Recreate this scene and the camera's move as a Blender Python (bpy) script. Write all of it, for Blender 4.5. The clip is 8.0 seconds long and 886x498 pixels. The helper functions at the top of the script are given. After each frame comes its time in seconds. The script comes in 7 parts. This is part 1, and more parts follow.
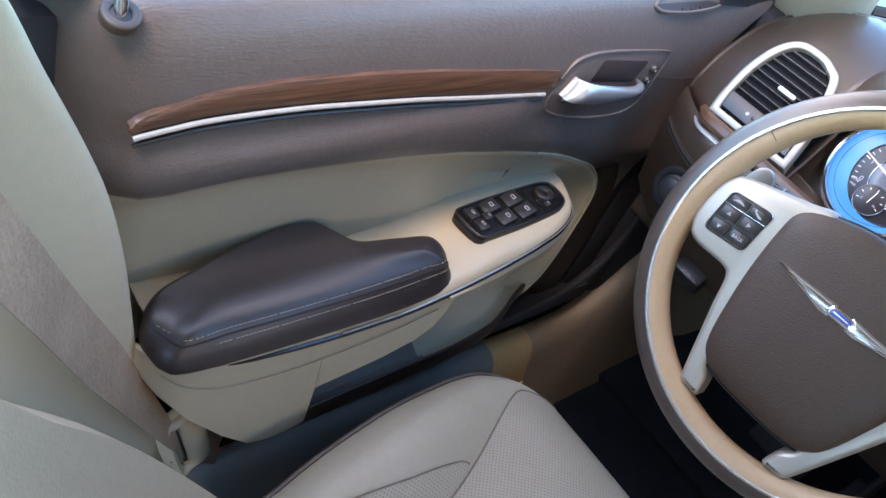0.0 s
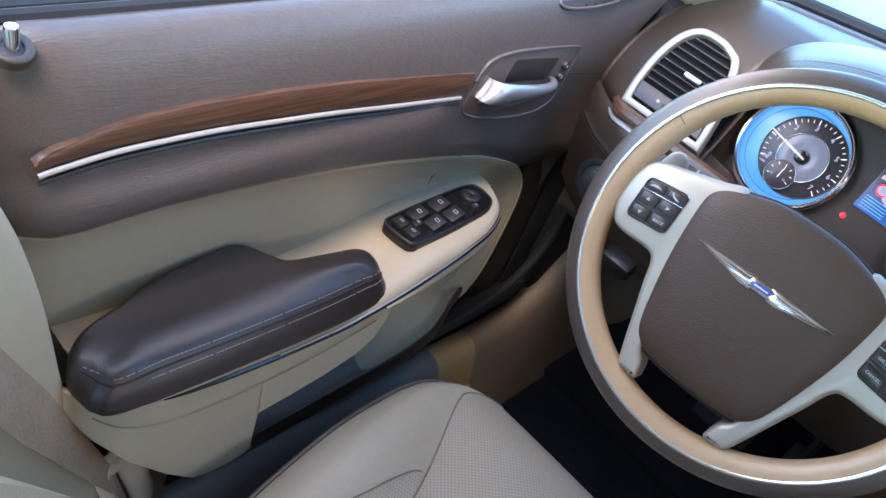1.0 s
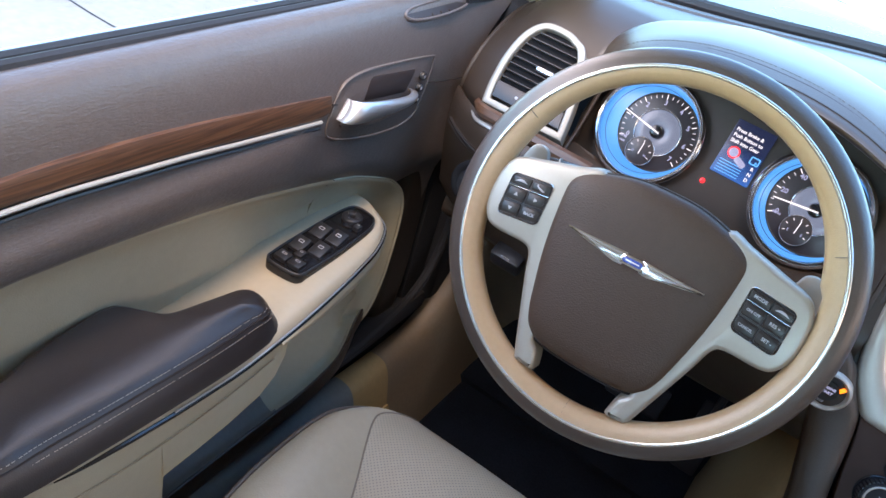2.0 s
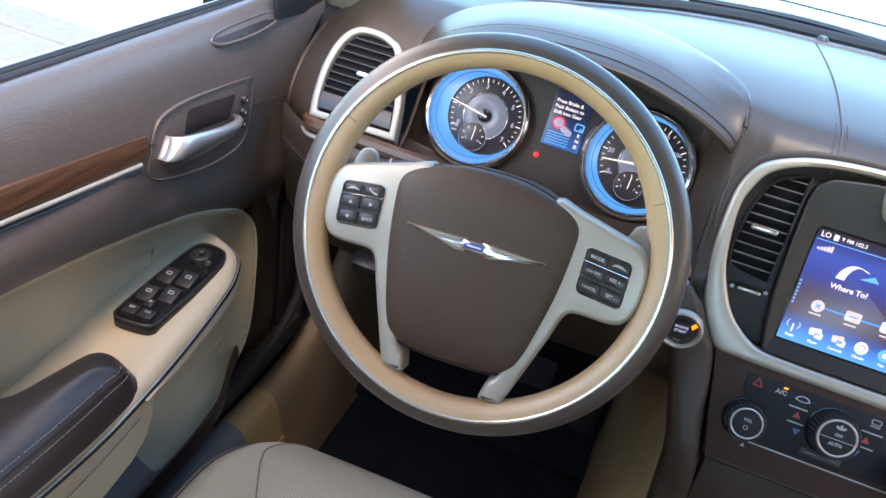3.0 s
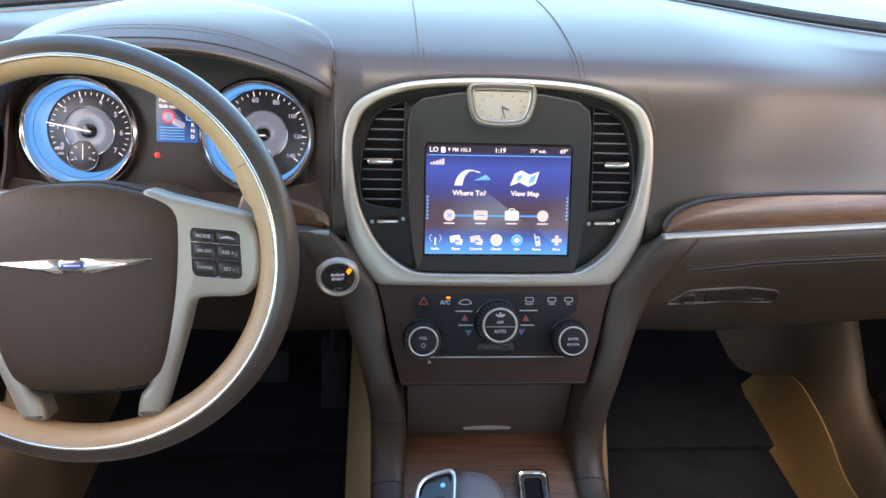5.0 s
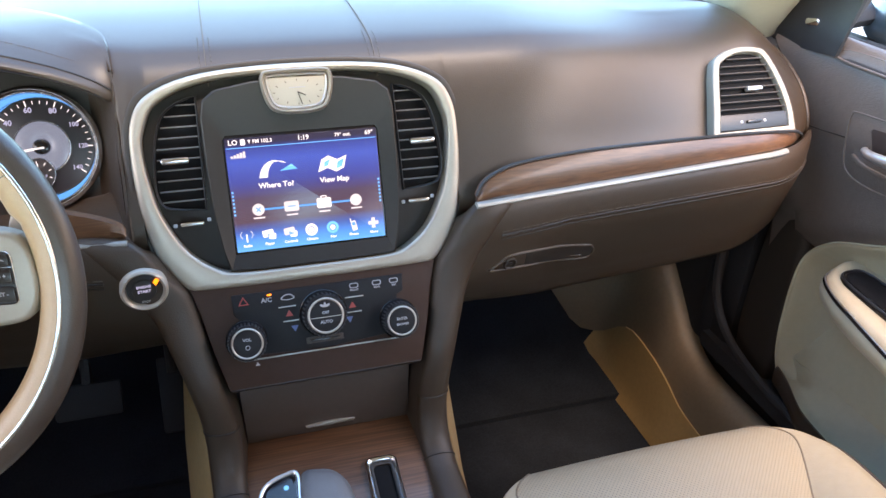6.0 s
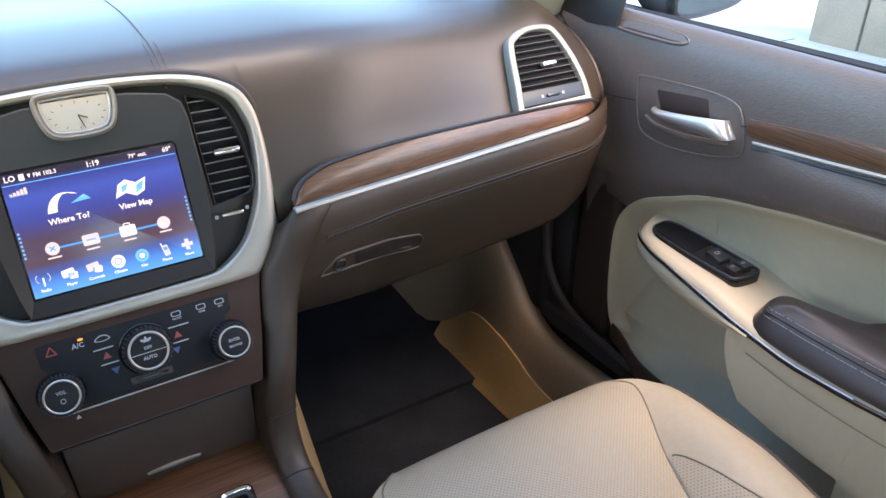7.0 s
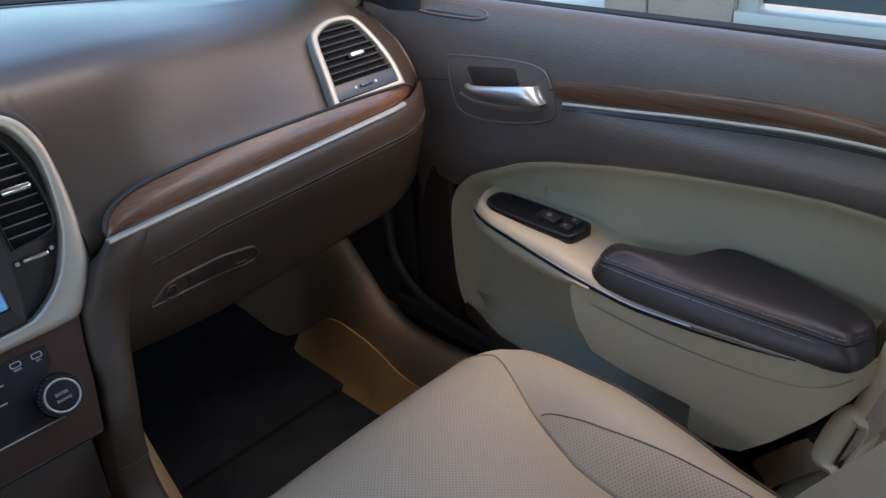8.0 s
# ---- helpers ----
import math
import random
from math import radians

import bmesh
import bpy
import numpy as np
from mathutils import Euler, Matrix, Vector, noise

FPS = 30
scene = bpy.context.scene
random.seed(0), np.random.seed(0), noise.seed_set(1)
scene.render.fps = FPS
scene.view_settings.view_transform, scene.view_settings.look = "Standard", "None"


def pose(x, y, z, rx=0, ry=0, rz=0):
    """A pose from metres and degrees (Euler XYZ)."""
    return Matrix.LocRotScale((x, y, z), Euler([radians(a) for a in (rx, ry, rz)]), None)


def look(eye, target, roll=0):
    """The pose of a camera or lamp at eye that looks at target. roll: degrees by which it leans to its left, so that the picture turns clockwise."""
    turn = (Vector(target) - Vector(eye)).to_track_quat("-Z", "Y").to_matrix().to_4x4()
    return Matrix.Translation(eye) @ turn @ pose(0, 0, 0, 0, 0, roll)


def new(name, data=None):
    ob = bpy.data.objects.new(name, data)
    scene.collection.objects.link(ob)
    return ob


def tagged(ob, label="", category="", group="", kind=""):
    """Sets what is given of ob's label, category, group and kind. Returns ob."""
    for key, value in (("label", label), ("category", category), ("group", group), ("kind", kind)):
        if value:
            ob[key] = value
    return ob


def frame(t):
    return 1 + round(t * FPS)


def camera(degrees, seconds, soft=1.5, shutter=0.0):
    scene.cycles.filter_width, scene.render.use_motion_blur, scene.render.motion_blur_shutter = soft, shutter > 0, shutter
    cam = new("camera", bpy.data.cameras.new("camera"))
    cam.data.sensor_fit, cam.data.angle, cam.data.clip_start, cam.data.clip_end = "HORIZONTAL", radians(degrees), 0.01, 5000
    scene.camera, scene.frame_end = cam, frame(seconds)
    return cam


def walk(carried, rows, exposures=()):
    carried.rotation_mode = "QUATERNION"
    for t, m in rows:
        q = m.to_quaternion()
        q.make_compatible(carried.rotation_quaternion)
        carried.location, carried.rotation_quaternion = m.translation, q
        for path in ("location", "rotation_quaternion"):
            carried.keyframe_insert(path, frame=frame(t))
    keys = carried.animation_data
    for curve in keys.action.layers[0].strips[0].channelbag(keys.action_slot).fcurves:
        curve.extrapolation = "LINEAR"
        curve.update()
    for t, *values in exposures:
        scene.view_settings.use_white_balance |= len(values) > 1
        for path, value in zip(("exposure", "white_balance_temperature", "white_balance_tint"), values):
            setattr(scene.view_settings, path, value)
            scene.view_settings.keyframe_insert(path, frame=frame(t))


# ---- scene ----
cam = camera(61.02, 8.0)
PATH = [
    (0.0, -0.3539, -0.8404, 1.1102, 46.183, -18.433, 53.007),
    (0.5, -0.3514, -0.8385, 1.1099, 47.161, -18.238, 50.274),
    (1.0, -0.3473, -0.8349, 1.1116, 49.214, -17.524, 45.525),
    (2.5, -0.3085, -0.8044, 1.1242, 55.512, -12.189, 27.358),
    (3.0, -0.2878, -0.7932, 1.1271, 56.983, -9.856, 20.344),
    (3.5, -0.2555, -0.7804, 1.1289, 58.198, -7.494, 13.279),
    (4.0, -0.2142, -0.7750, 1.1285, 58.998, -5.415, 6.844),
    (5.5, -0.1083, -0.7880, 1.1090, 59.524, -2.139, -9.858),
    (6.0, -0.0890, -0.7873, 1.0996, 59.740, -1.785, -16.907),
    (6.5, -0.0773, -0.7856, 1.0926, 60.023, -1.166, -23.792),
    (7.0, -0.0652, -0.7878, 1.0814, 60.531, 0.116, -31.468),
    (7.5, -0.0525, -0.7904, 1.0715, 60.619, 1.812, -38.986),
    (8.0, -0.0450, -0.7929, 1.0601, 60.369, 3.473, -46.023),
]
walk(cam, [(t, pose(x, y, z, rx, ry, rz)) for t, x, y, z, rx, ry, rz in PATH], [(0.0, 3.52, 7500, 28), (2.5, 3.43, 8200, 28), (4.0, 3.33, 9000, 28), (5.5, 3.43, 9400, 31), (6.0, 3.65, 9300, 31), (7.0, 3.46, 8900, 30), (7.5, 3.46, 8700, 30), (8.0, 2.46, 8500, 31)])

# ---------------------------------------------------------------- light
world = bpy.data.worlds.new("world")
scene.world = world
world.use_nodes = True
wn = world.node_tree.nodes
sky = wn.new("ShaderNodeTexSky")
sky.sky_type = "NISHITA"
sky.sun_disc = False
sky.sun_elevation, sky.sun_rotation = radians(58), radians(160)
sky.air_density, sky.dust_density, sky.ozone_density = 1.0, 0.3, 1.0
tint = wn.new("ShaderNodeMix")
tint.data_type, tint.blend_type = "RGBA", "MULTIPLY"
tint.inputs[0].default_value = 1.0
tint.inputs[7].default_value = (0.60, 1.0, 1.14, 1)
world.node_tree.links.new(sky.outputs[0], tint.inputs[6])
world.node_tree.links.new(tint.outputs[2], wn["Background"].inputs[0])
wn["Background"].inputs[1].default_value = 0.15
sun_data = bpy.data.lights.new("sun", "SUN")
sun_data.energy, sun_data.angle, sun_data.color = 0.5, radians(25), (1.0, 0.90, 0.78)
sun = new("sun", sun_data)
sun.matrix_world = look((0, 0, 0), (-0.20, 0.50, -0.85))
# daylight from the sunlit yard, in the openings of the side windows
for side, watts, warm in ((1, 0.56, (1.0, 0.88, 0.75)), (-1, 0.42, (1.0, 0.85, 0.68))):
    lamp = bpy.data.lights.new("window_light", "AREA")
    lamp.shape, lamp.size, lamp.size_y, lamp.energy, lamp.color = "RECTANGLE", 0.95, 0.22, watts, warm
    new("window_light", lamp).matrix_world = look((side * 0.73, -0.34, 1.06), (-side * 0.5, -0.26, 0.62))


# ---------------------------------------------------------------- materials
def surface(name, colour, rough=0.5, metal=0.0, vary=0.12, scale=6.0, grain=0.0, grain_scale=500.0,
            fine="NOISE", coat=0.0, spec=0.5, rough_vary=0.08, coat_rough=0.08, stretch=None):
    """Base colour with large stains and small grain, roughness wear and a fine relief."""
    m = bpy.data.materials.new(name)
    m.use_nodes = True
    nt = m.node_tree
    b = nt.nodes["Principled BSDF"]
    link = nt.links.new
    tc = nt.nodes.new("ShaderNodeTexCoord")
    big = nt.nodes.new("ShaderNodeTexNoise")
    big.inputs["Scale"].default_value, big.inputs["Detail"].default_value = scale, 4
    small = nt.nodes.new("ShaderNodeTexNoise")
    small.inputs["Scale"].default_value, small.inputs["Detail"].default_value = scale * 22, 3
    link(tc.outputs["Object"], big.inputs["Vector"])
    link(tc.outputs["Object"], small.inputs["Vector"])
    add = nt.nodes.new("ShaderNodeMath")
    add.operation = "ADD"
    link(big.outputs["Fac"], add.inputs[0])
    link(small.outputs["Fac"], add.inputs[1])
    rng = nt.nodes.new("ShaderNodeMapRange")
    rng.inputs[1].default_value, rng.inputs[2].default_value = 0.6, 1.4
    link(add.outputs[0], rng.inputs[0])
    ramp = nt.nodes.new("ShaderNodeMix")
    ramp.data_type = "RGBA"
    ramp.inputs[6].default_value = (*[c * (1 - vary) for c in colour], 1)
    ramp.inputs[7].default_value = (*[min(1, c * (1 + vary)) for c in colour], 1)
    link(rng.outputs[0], ramp.inputs[0])
    link(ramp.outputs[2], b.inputs["Base Color"])
    rr = nt.nodes.new("ShaderNodeMapRange")
    rr.inputs[3].default_value, rr.inputs[4].default_value = max(0.02, rough - rough_vary), min(1, rough + rough_vary)
    link(big.outputs["Fac"], rr.inputs[0])
    link(rr.outputs[0], b.inputs["Roughness"])
    b.inputs["Metallic"].default_value = metal
    b.inputs["Coat Weight"].default_value = coat
    b.inputs["Coat Roughness"].default_value = coat_rough
    b.inputs["Specular IOR Level"].default_value = spec
    if grain > 0:
        if fine == "LEATHER":
            tex = nt.nodes.new("ShaderNodeTexVoronoi")
            tex.feature = "SMOOTH_F1"
            out = tex.outputs["Distance"]
        else:
            tex = nt.nodes.new("ShaderNodeTexNoise")
            tex.inputs["Detail"].default_value = 2
            out = tex.outputs["Fac"]
        tex.inputs["Scale"].default_value = grain_scale
        if stretch:
            mp = nt.nodes.new("ShaderNodeMapping")
            mp.inputs["Scale"].default_value = stretch
            link(tc.outputs["Object"], mp.inputs["Vector"])
            link(mp.outputs[0], tex.inputs["Vector"])
        else:
            link(tc.outputs["Object"], tex.inputs["Vector"])
        bump = nt.nodes.new("ShaderNodeBump")
        bump.inputs["Strength"].default_value, bump.inputs["Distance"].default_value = grain, 0.001
        link(out, bump.inputs["Height"])
        link(bump.outputs[0], b.inputs["Normal"])
    return m


def wood(name, axis, dark, pale):
    """Dark walnut veneer with its grain along one axis, under a satin lacquer."""
    m = surface(name, (0.17, 0.07, 0.032), 0.42, vary=0.25, scale=5, coat=0.25)
    nt = m.node_tree
    link = nt.links.new
    b = nt.nodes["Principled BSDF"]
    tc = next(n for n in nt.nodes if n.type == "TEX_COORD")
    mp = nt.nodes.new("ShaderNodeMapping")
    stretch = [130.0, 130.0, 130.0]
    stretch[axis] = 4.0
    mp.inputs["Scale"].default_value = stretch
    link(tc.outputs["Object"], mp.inputs["Vector"])
    n = nt.nodes.new("ShaderNodeTexNoise")
    n.inputs["Scale"].default_value, n.inputs["Detail"].default_value, n.inputs["Distortion"].default_value = 3.0, 8, 0.6
    link(mp.outputs[0], n.inputs["Vector"])
    cr = nt.nodes.new("ShaderNodeValToRGB")
    cr.color_ramp.elements[0].position, cr.color_ramp.elements[0].color = 0.33, (*dark, 1)
    cr.color_ramp.elements[1].position, cr.color_ramp.elements[1].color = 0.67, (*pale, 1)
    link(n.outputs["Fac"], cr.inputs[0])
    link(cr.outputs[0], b.inputs["Base Color"])
    bump = nt.nodes.new("ShaderNodeBump")
    bump.inputs["Strength"].default_value, bump.inputs["Distance"].default_value = 0.15, 0.0005
    link(n.outputs["Fac"], bump.inputs["Height"])
    link(bump.outputs[0], b.inputs["Normal"])
    return m


def perforated(name, colour):
    """Leather with rows of small punched holes, 5 mm apart."""
    m = surface(name, colour, 0.5, vary=0.06, scale=7)
    nt = m.node_tree
    link = nt.links.new
    b = nt.nodes["Principled BSDF"]
    base = b.inputs["Base Color"].links[0].from_socket
    tc = next(n for n in nt.nodes if n.type == "TEX_COORD")
    mp = nt.nodes.new("ShaderNodeMapping")
    mp.inputs["Rotation"].default_value = (0, 0, radians(45))
    mp.inputs["Scale"].default_value = (250, 250, 0)
    link(tc.outputs["Object"], mp.inputs["Vector"])
    fr = nt.nodes.new("ShaderNodeVectorMath")
    fr.operation = "FRACTION"
    link(mp.outputs[0], fr.inputs[0])
    di = nt.nodes.new("ShaderNodeVectorMath")
    di.operation = "DISTANCE"
    di.inputs[1].default_value = (0.5, 0.5, 0)
    link(fr.outputs[0], di.inputs[0])
    rg = nt.nodes.new("ShaderNodeMapRange")
    rg.inputs[1].default_value, rg.inputs[2].default_value = 0.13, 0.27
    link(di.outputs["Value"], rg.inputs[0])
    mix = nt.nodes.new("ShaderNodeMix")
    mix.data_type = "RGBA"
    mix.inputs[6].default_value = (0.17, 0.145, 0.11, 1)
    link(rg.outputs[0], mix.inputs[0])
    link(base, mix.inputs[7])
    link(mix.outputs[2], b.inputs["Base Color"])
    bump = nt.nodes.new("ShaderNodeBump")
    bump.inputs["Strength"].default_value, bump.inputs["Distance"].default_value = 0.5, 0.0008
    link(rg.outputs[0], bump.inputs["Height"])
    link(bump.outputs[0], b.inputs["Normal"])
    return m


def glowing(name, colour, strength):
    m = bpy.data.materials.new(name)
    m.use_nodes = True
    b = m.node_tree.nodes["Principled BSDF"]
    b.inputs["Base Color"].default_value = (0.01, 0.01, 0.012, 1)
    b.inputs["Roughness"].default_value = 0.25
    b.inputs["Emission Color"].default_value = (*colour, 1)
    b.inputs["Emission Strength"].default_value = strength
    return m


def display(name, stops, low, high, strength):
    """A lit display whose picture runs from colour to colour between two heights of the object."""
    m = glowing(name, (0, 0, 0), strength)
    nt = m.node_tree
    b = nt.nodes["Principled BSDF"]
    tc = nt.nodes.new("ShaderNodeTexCoord")
    sp = nt.nodes.new("ShaderNodeSeparateXYZ")
    nt.links.new(tc.outputs["Object"], sp.inputs[0])
    rg = nt.nodes.new("ShaderNodeMapRange")
    rg.inputs[1].default_value, rg.inputs[2].default_value = low, high
    nt.links.new(sp.outputs[2], rg.inputs[0])
    cr = nt.nodes.new("ShaderNodeValToRGB")
    ends = cr.color_ramp.elements
    ends[0].position, ends[0].color = stops[0][0], (*stops[0][1], 1)
    ends[1].position, ends[1].color = 1.0, (*stops[-1][1], 1)
    for p, c in stops[1:-1] + ([stops[-1]] if stops[-1][0] < 1 else []):
        ends.new(p).color = (*c, 1)
    nt.links.new(rg.outputs[0], cr.inputs[0])
    nt.links.new(cr.outputs[0], b.inputs["Emission Color"])
    return m


def pane_glass(name, tint=(1, 1, 1)):
    """Thin window glass: clear, with a faint mirror gloss."""
    m = bpy.data.materials.new(name)
    m.use_nodes = True
    nt = m.node_tree
    nt.nodes.remove(nt.nodes["Principled BSDF"])
    tr = nt.nodes.new("ShaderNodeBsdfTransparent")
    tr.inputs[0].default_value = (*tint, 1)
    gl = nt.nodes.new("ShaderNodeBsdfGlossy")
    gl.inputs["Roughness"].default_value = 0.02
    mx = nt.nodes.new("ShaderNodeMixShader")
    mx.inputs[0].default_value = 0.05
    nt.links.new(tr.outputs[0], mx.inputs[1])
    nt.links.new(gl.outputs[0], mx.inputs[2])
    nt.links.new(mx.outputs[0], nt.nodes["Material Output"].inputs[0])
    return m


RECESS_SHADE = surface("recess_shade_brown", (0.022, 0.015, 0.012), 0.5, vary=0.10, scale=5)
PAD = surface("brown_dash_skin", (0.036, 0.021, 0.012), 0.55, vary=0.08, scale=3, grain=0.30, grain_scale=700, spec=0.32, coat=0.52, coat_rough=0.37)
WHEEL_BROWN = surface("brown_wheel_leather", (0.066, 0.047, 0.038), 0.42, vary=0.08, scale=6, grain=0.25, grain_scale=700, coat=0.45, coat_rough=0.32)
FASCIA = surface("red_brown_plastic", (0.044, 0.021, 0.015), 0.50, vary=0.12, scale=5, grain=0.2, grain_scale=1100, spec=0.22)
BROWN = surface("brown_leather", (0.108, 0.083, 0.073), 0.42, vary=0.10, scale=4, grain=0.62, grain_scale=560, coat=0.28, coat_rough=0.36, stretch=(1.0, 0.32, 1.0))
HOLLOW = surface("red_brown_hollow", (0.032, 0.020, 0.018), 0.5, vary=0.08, scale=8)
BROWN_SOFT = surface("brown_soft_plastic", (0.044, 0.028, 0.019), 0.46, vary=0.08, scale=5, grain=0.35, grain_scale=700, spec=0.4)
BROWN_HARD = surface("brown_hard_plastic", (0.056, 0.037, 0.026), 0.42, vary=0.10, scale=5, grain=0.2, grain_scale=1100)
ARM_LEATHER = surface("armrest_leather", (0.023, 0.018, 0.018), 0.42, vary=0.10, scale=6, grain=0.2, grain_scale=700, fine="LEATHER", coat=0.28, coat_rough=0.35)
BEIGE = surface("beige_vinyl", (0.46, 0.40, 0.285), 0.5, vary=0.05, scale=4, grain=0.18, grain_scale=700, fine="LEATHER")
BEIGE_PLASTIC = surface("beige_plastic", (0.46, 0.38, 0.27), 0.45, vary=0.05, scale=5, grain=0.15, grain_scale=1200)
TAN_SUNLIT = surface("tan_plastic_sunlit", (0.42, 0.275, 0.125), 0.55, vary=0.10, scale=6, grain=0.2, grain_scale=900)
TUNNEL = surface("tunnel_plastic", (0.32, 0.19, 0.085), 0.6, vary=0.14, scale=7, grain=0.2, grain_scale=900)
SEAT = surface("seat_leather", (0.308, 0.265, 0.195), 0.48, vary=0.06, scale=5, grain=0.25, grain_scale=500, fine="LEATHER")
SEAT_HOLES = perforated("perforated_leather", (0.308, 0.262, 0.193))
FABRIC = surface("woven_headliner", (0.62, 0.56, 0.45), 0.85, vary=0.05, scale=8, grain=0.4, grain_scale=1500)
WHEEL_TAN = surface("wheel_leather", (0.43, 0.283, 0.158), 0.40, vary=0.06, scale=9, grain=0.2, grain_scale=800, fine="LEATHER", coat=0.5, coat_rough=0.38)
RIM_METAL = surface("bright_ring_metal", (0.70, 0.69, 0.66), 0.22, metal=0.9, vary=0.02, scale=20)
SPOKE_SILVER = surface("spoke_silver", (0.39, 0.358, 0.305), 0.40, metal=0.4, vary=0.03, scale=12)
AIRBAG = surface("airbag_cover", (0.058, 0.034, 0.023), 0.48, vary=0.08, scale=6, grain=0.6, grain_scale=700, spec=0.35, coat=0.08, coat_rough=0.35)
BUTTON = surface("brown_black_button", (0.020, 0.016, 0.014), 0.34, vary=0.08, scale=20)
STALK = surface("stalk_plastic", (0.035, 0.033, 0.033), 0.25, vary=0.08, scale=12)
VENT_FRAME = surface("vent_frame_silver", (0.32, 0.283, 0.232), 0.45, metal=0.4, vary=0.03, scale=12)
DRAWER = surface("drawer_plastic", (0.060, 0.038, 0.029), 0.48, vary=0.10, scale=7, grain=0.2, grain_scale=1100)
WOOD_X = wood("walnut_across", 0, (0.080, 0.033, 0.017), (0.165, 0.072, 0.036))
WOOD_Y = wood("walnut_along", 1, (0.045, 0.019, 0.011), (0.150, 0.063, 0.030))
SILVER = surface("satin_silver", (0.41, 0.355, 0.295), 0.42, metal=0.55, vary=0.03, scale=12)
PAINT_SILVER = surface("silver_paint", (0.42, 0.385, 0.34), 0.36, metal=0.35, vary=0.03, scale=12)
STRIP = surface("strip_silver", (0.33, 0.32, 0.295), 0.42, metal=0.4, vary=0.03, scale=12)
POCKET_SHADED = surface("shaded_pocket_plastic", (0.17, 0.160, 0.145), 0.42, vary=0.12, scale=6, grain=0.2, grain_scale=900)
KICK = surface("taupe_plastic", (0.24, 0.175, 0.118), 0.55, vary=0.10, scale=6, grain=0.2, grain_scale=900)
SILL_DARK = surface("dark_sill_plastic", (0.15, 0.158, 0.155), 0.42, vary=0.1, scale=8, grain=0.2, grain_scale=900)
HANDLE = surface("satin_chrome", (0.66, 0.66, 0.67), 0.36, metal=0.9, vary=0.02, scale=20)
CHROME = surface("chrome", (0.82, 0.83, 0.85), 0.14, metal=1.0, vary=0.02, scale=20, rough_vary=0.05)
VENT_BLACK = surface("vent_black", (0.010, 0.010, 0.011), 0.8, vary=0.15, scale=10, spec=0.1)
BLACK = surface("black_plastic", (0.019, 0.019, 0.021), 0.42, vary=0.15, scale=10, grain=0.15, grain_scale=1200)
PANEL_BLACK = surface("panel_black", (0.010, 0.010, 0.012), 0.55, vary=0.12, scale=12, spec=0.25)
BLACK_GLOSS = surface("black_gloss", (0.010, 0.010, 0.012), 0.16, vary=0.1, scale=10)
SCUTTLE_TEAL = surface("scuttle_sky_teal", (0.022, 0.032, 0.035), 0.26, vary=0.12, scale=6)
STACK_DARK = surface("stack_plastic", (0.019, 0.0155, 0.0135), 0.46, vary=0.10, scale=8, grain=0.15, grain_scale=1000, spec=0.4)
SHOP_GLASS = surface("shop_glass", (0.03, 0.05, 0.055), 0.06, vary=0.1, scale=2, rough_vary=0.02)
SLAT_DARK = surface("side_vent_slat", (0.060, 0.050, 0.044), 0.5, vary=0.06, scale=8, spec=0.3)
SLAT = surface("vent_slat", (0.13, 0.115, 0.105), 0.4, vary=0.06, scale=8)
CHARCOAL = surface("charcoal_plastic", (0.030, 0.023, 0.019), 0.5, vary=0.10, scale=8, grain=0.15, grain_scale=1000)
RUBBER = surface("rubber", (0.026, 0.026, 0.028), 0.75, vary=0.15, scale=15, spec=0.2)
CARPET = surface("black_carpet", (0.016, 0.020, 0.026), 0.95, vary=0.35, scale=12, grain=0.9, grain_scale=900, spec=0.05)
WEB = surface("belt_webbing", (0.31, 0.230, 0.165), 0.65, vary=0.30, scale=20, grain=1.0, grain_scale=240, fine="LEATHER", stretch=(1.0, 1.0, 0.45))
THREAD = surface("thread", (0.28, 0.24, 0.195), 0.7, vary=0.1, scale=50)
THREAD_BROWN = surface("brown_thread", (0.080, 0.060, 0.047), 0.7, vary=0.1, scale=50)
THREAD_TAN = surface("tan_thread", (0.22, 0.125, 0.06), 0.7, vary=0.1, scale=50)
THREAD_DARK = surface("dark_thread", (0.02, 0.015, 0.013), 0.7, vary=0.1, scale=50)
CREASE_SHADE = surface("crease_shade_beige", (0.27, 0.23, 0.165), 0.7, vary=0.1, scale=20)
SEAM_THREAD = surface("seam_thread", (0.16, 0.13, 0.10), 0.8)
GREY_LEATHER = surface("selector_leather", (0.12, 0.12, 0.125), 0.45, vary=0.06, grain=0.2, grain_scale=700, fine="LEATHER")
WHITE_MARK = surface("white_print", (0.75, 0.75, 0.75), 0.5, vary=0.03, scale=50)
GREY_MARK = surface("grey_print", (0.36, 0.36, 0.38), 0.5, vary=0.03, scale=50)
RED_MARK = surface("red_print", (0.42, 0.05, 0.04), 0.5, vary=0.05, scale=50)
BLUE_MARK = surface("blue_print", (0.07, 0.11, 0.24), 0.5, vary=0.05, scale=50)
EMBLEM_BLUE = surface("emblem_blue", (0.05, 0.10, 0.35), 0.2, vary=0.05, scale=50, coat=0.5)
CLOCK_FACE = surface("clock_face", (0.40, 0.36, 0.29), 0.45, vary=0.03, scale=30)
CONCRETE = surface("concrete", (0.48, 0.40, 0.33), 0.9, vary=0.18, scale=0.5, grain=0.5, grain_scale=60)
SLAB = surface("paving_slab", (0.25, 0.20, 0.165), 0.9, vary=0.16, scale=1.2, grain=0.5, grain_scale=60)
BRICK = surface("wall_block", (0.27, 0.19, 0.145), 0.9, vary=0.2, scale=3, grain=0.6, grain_scale=80)
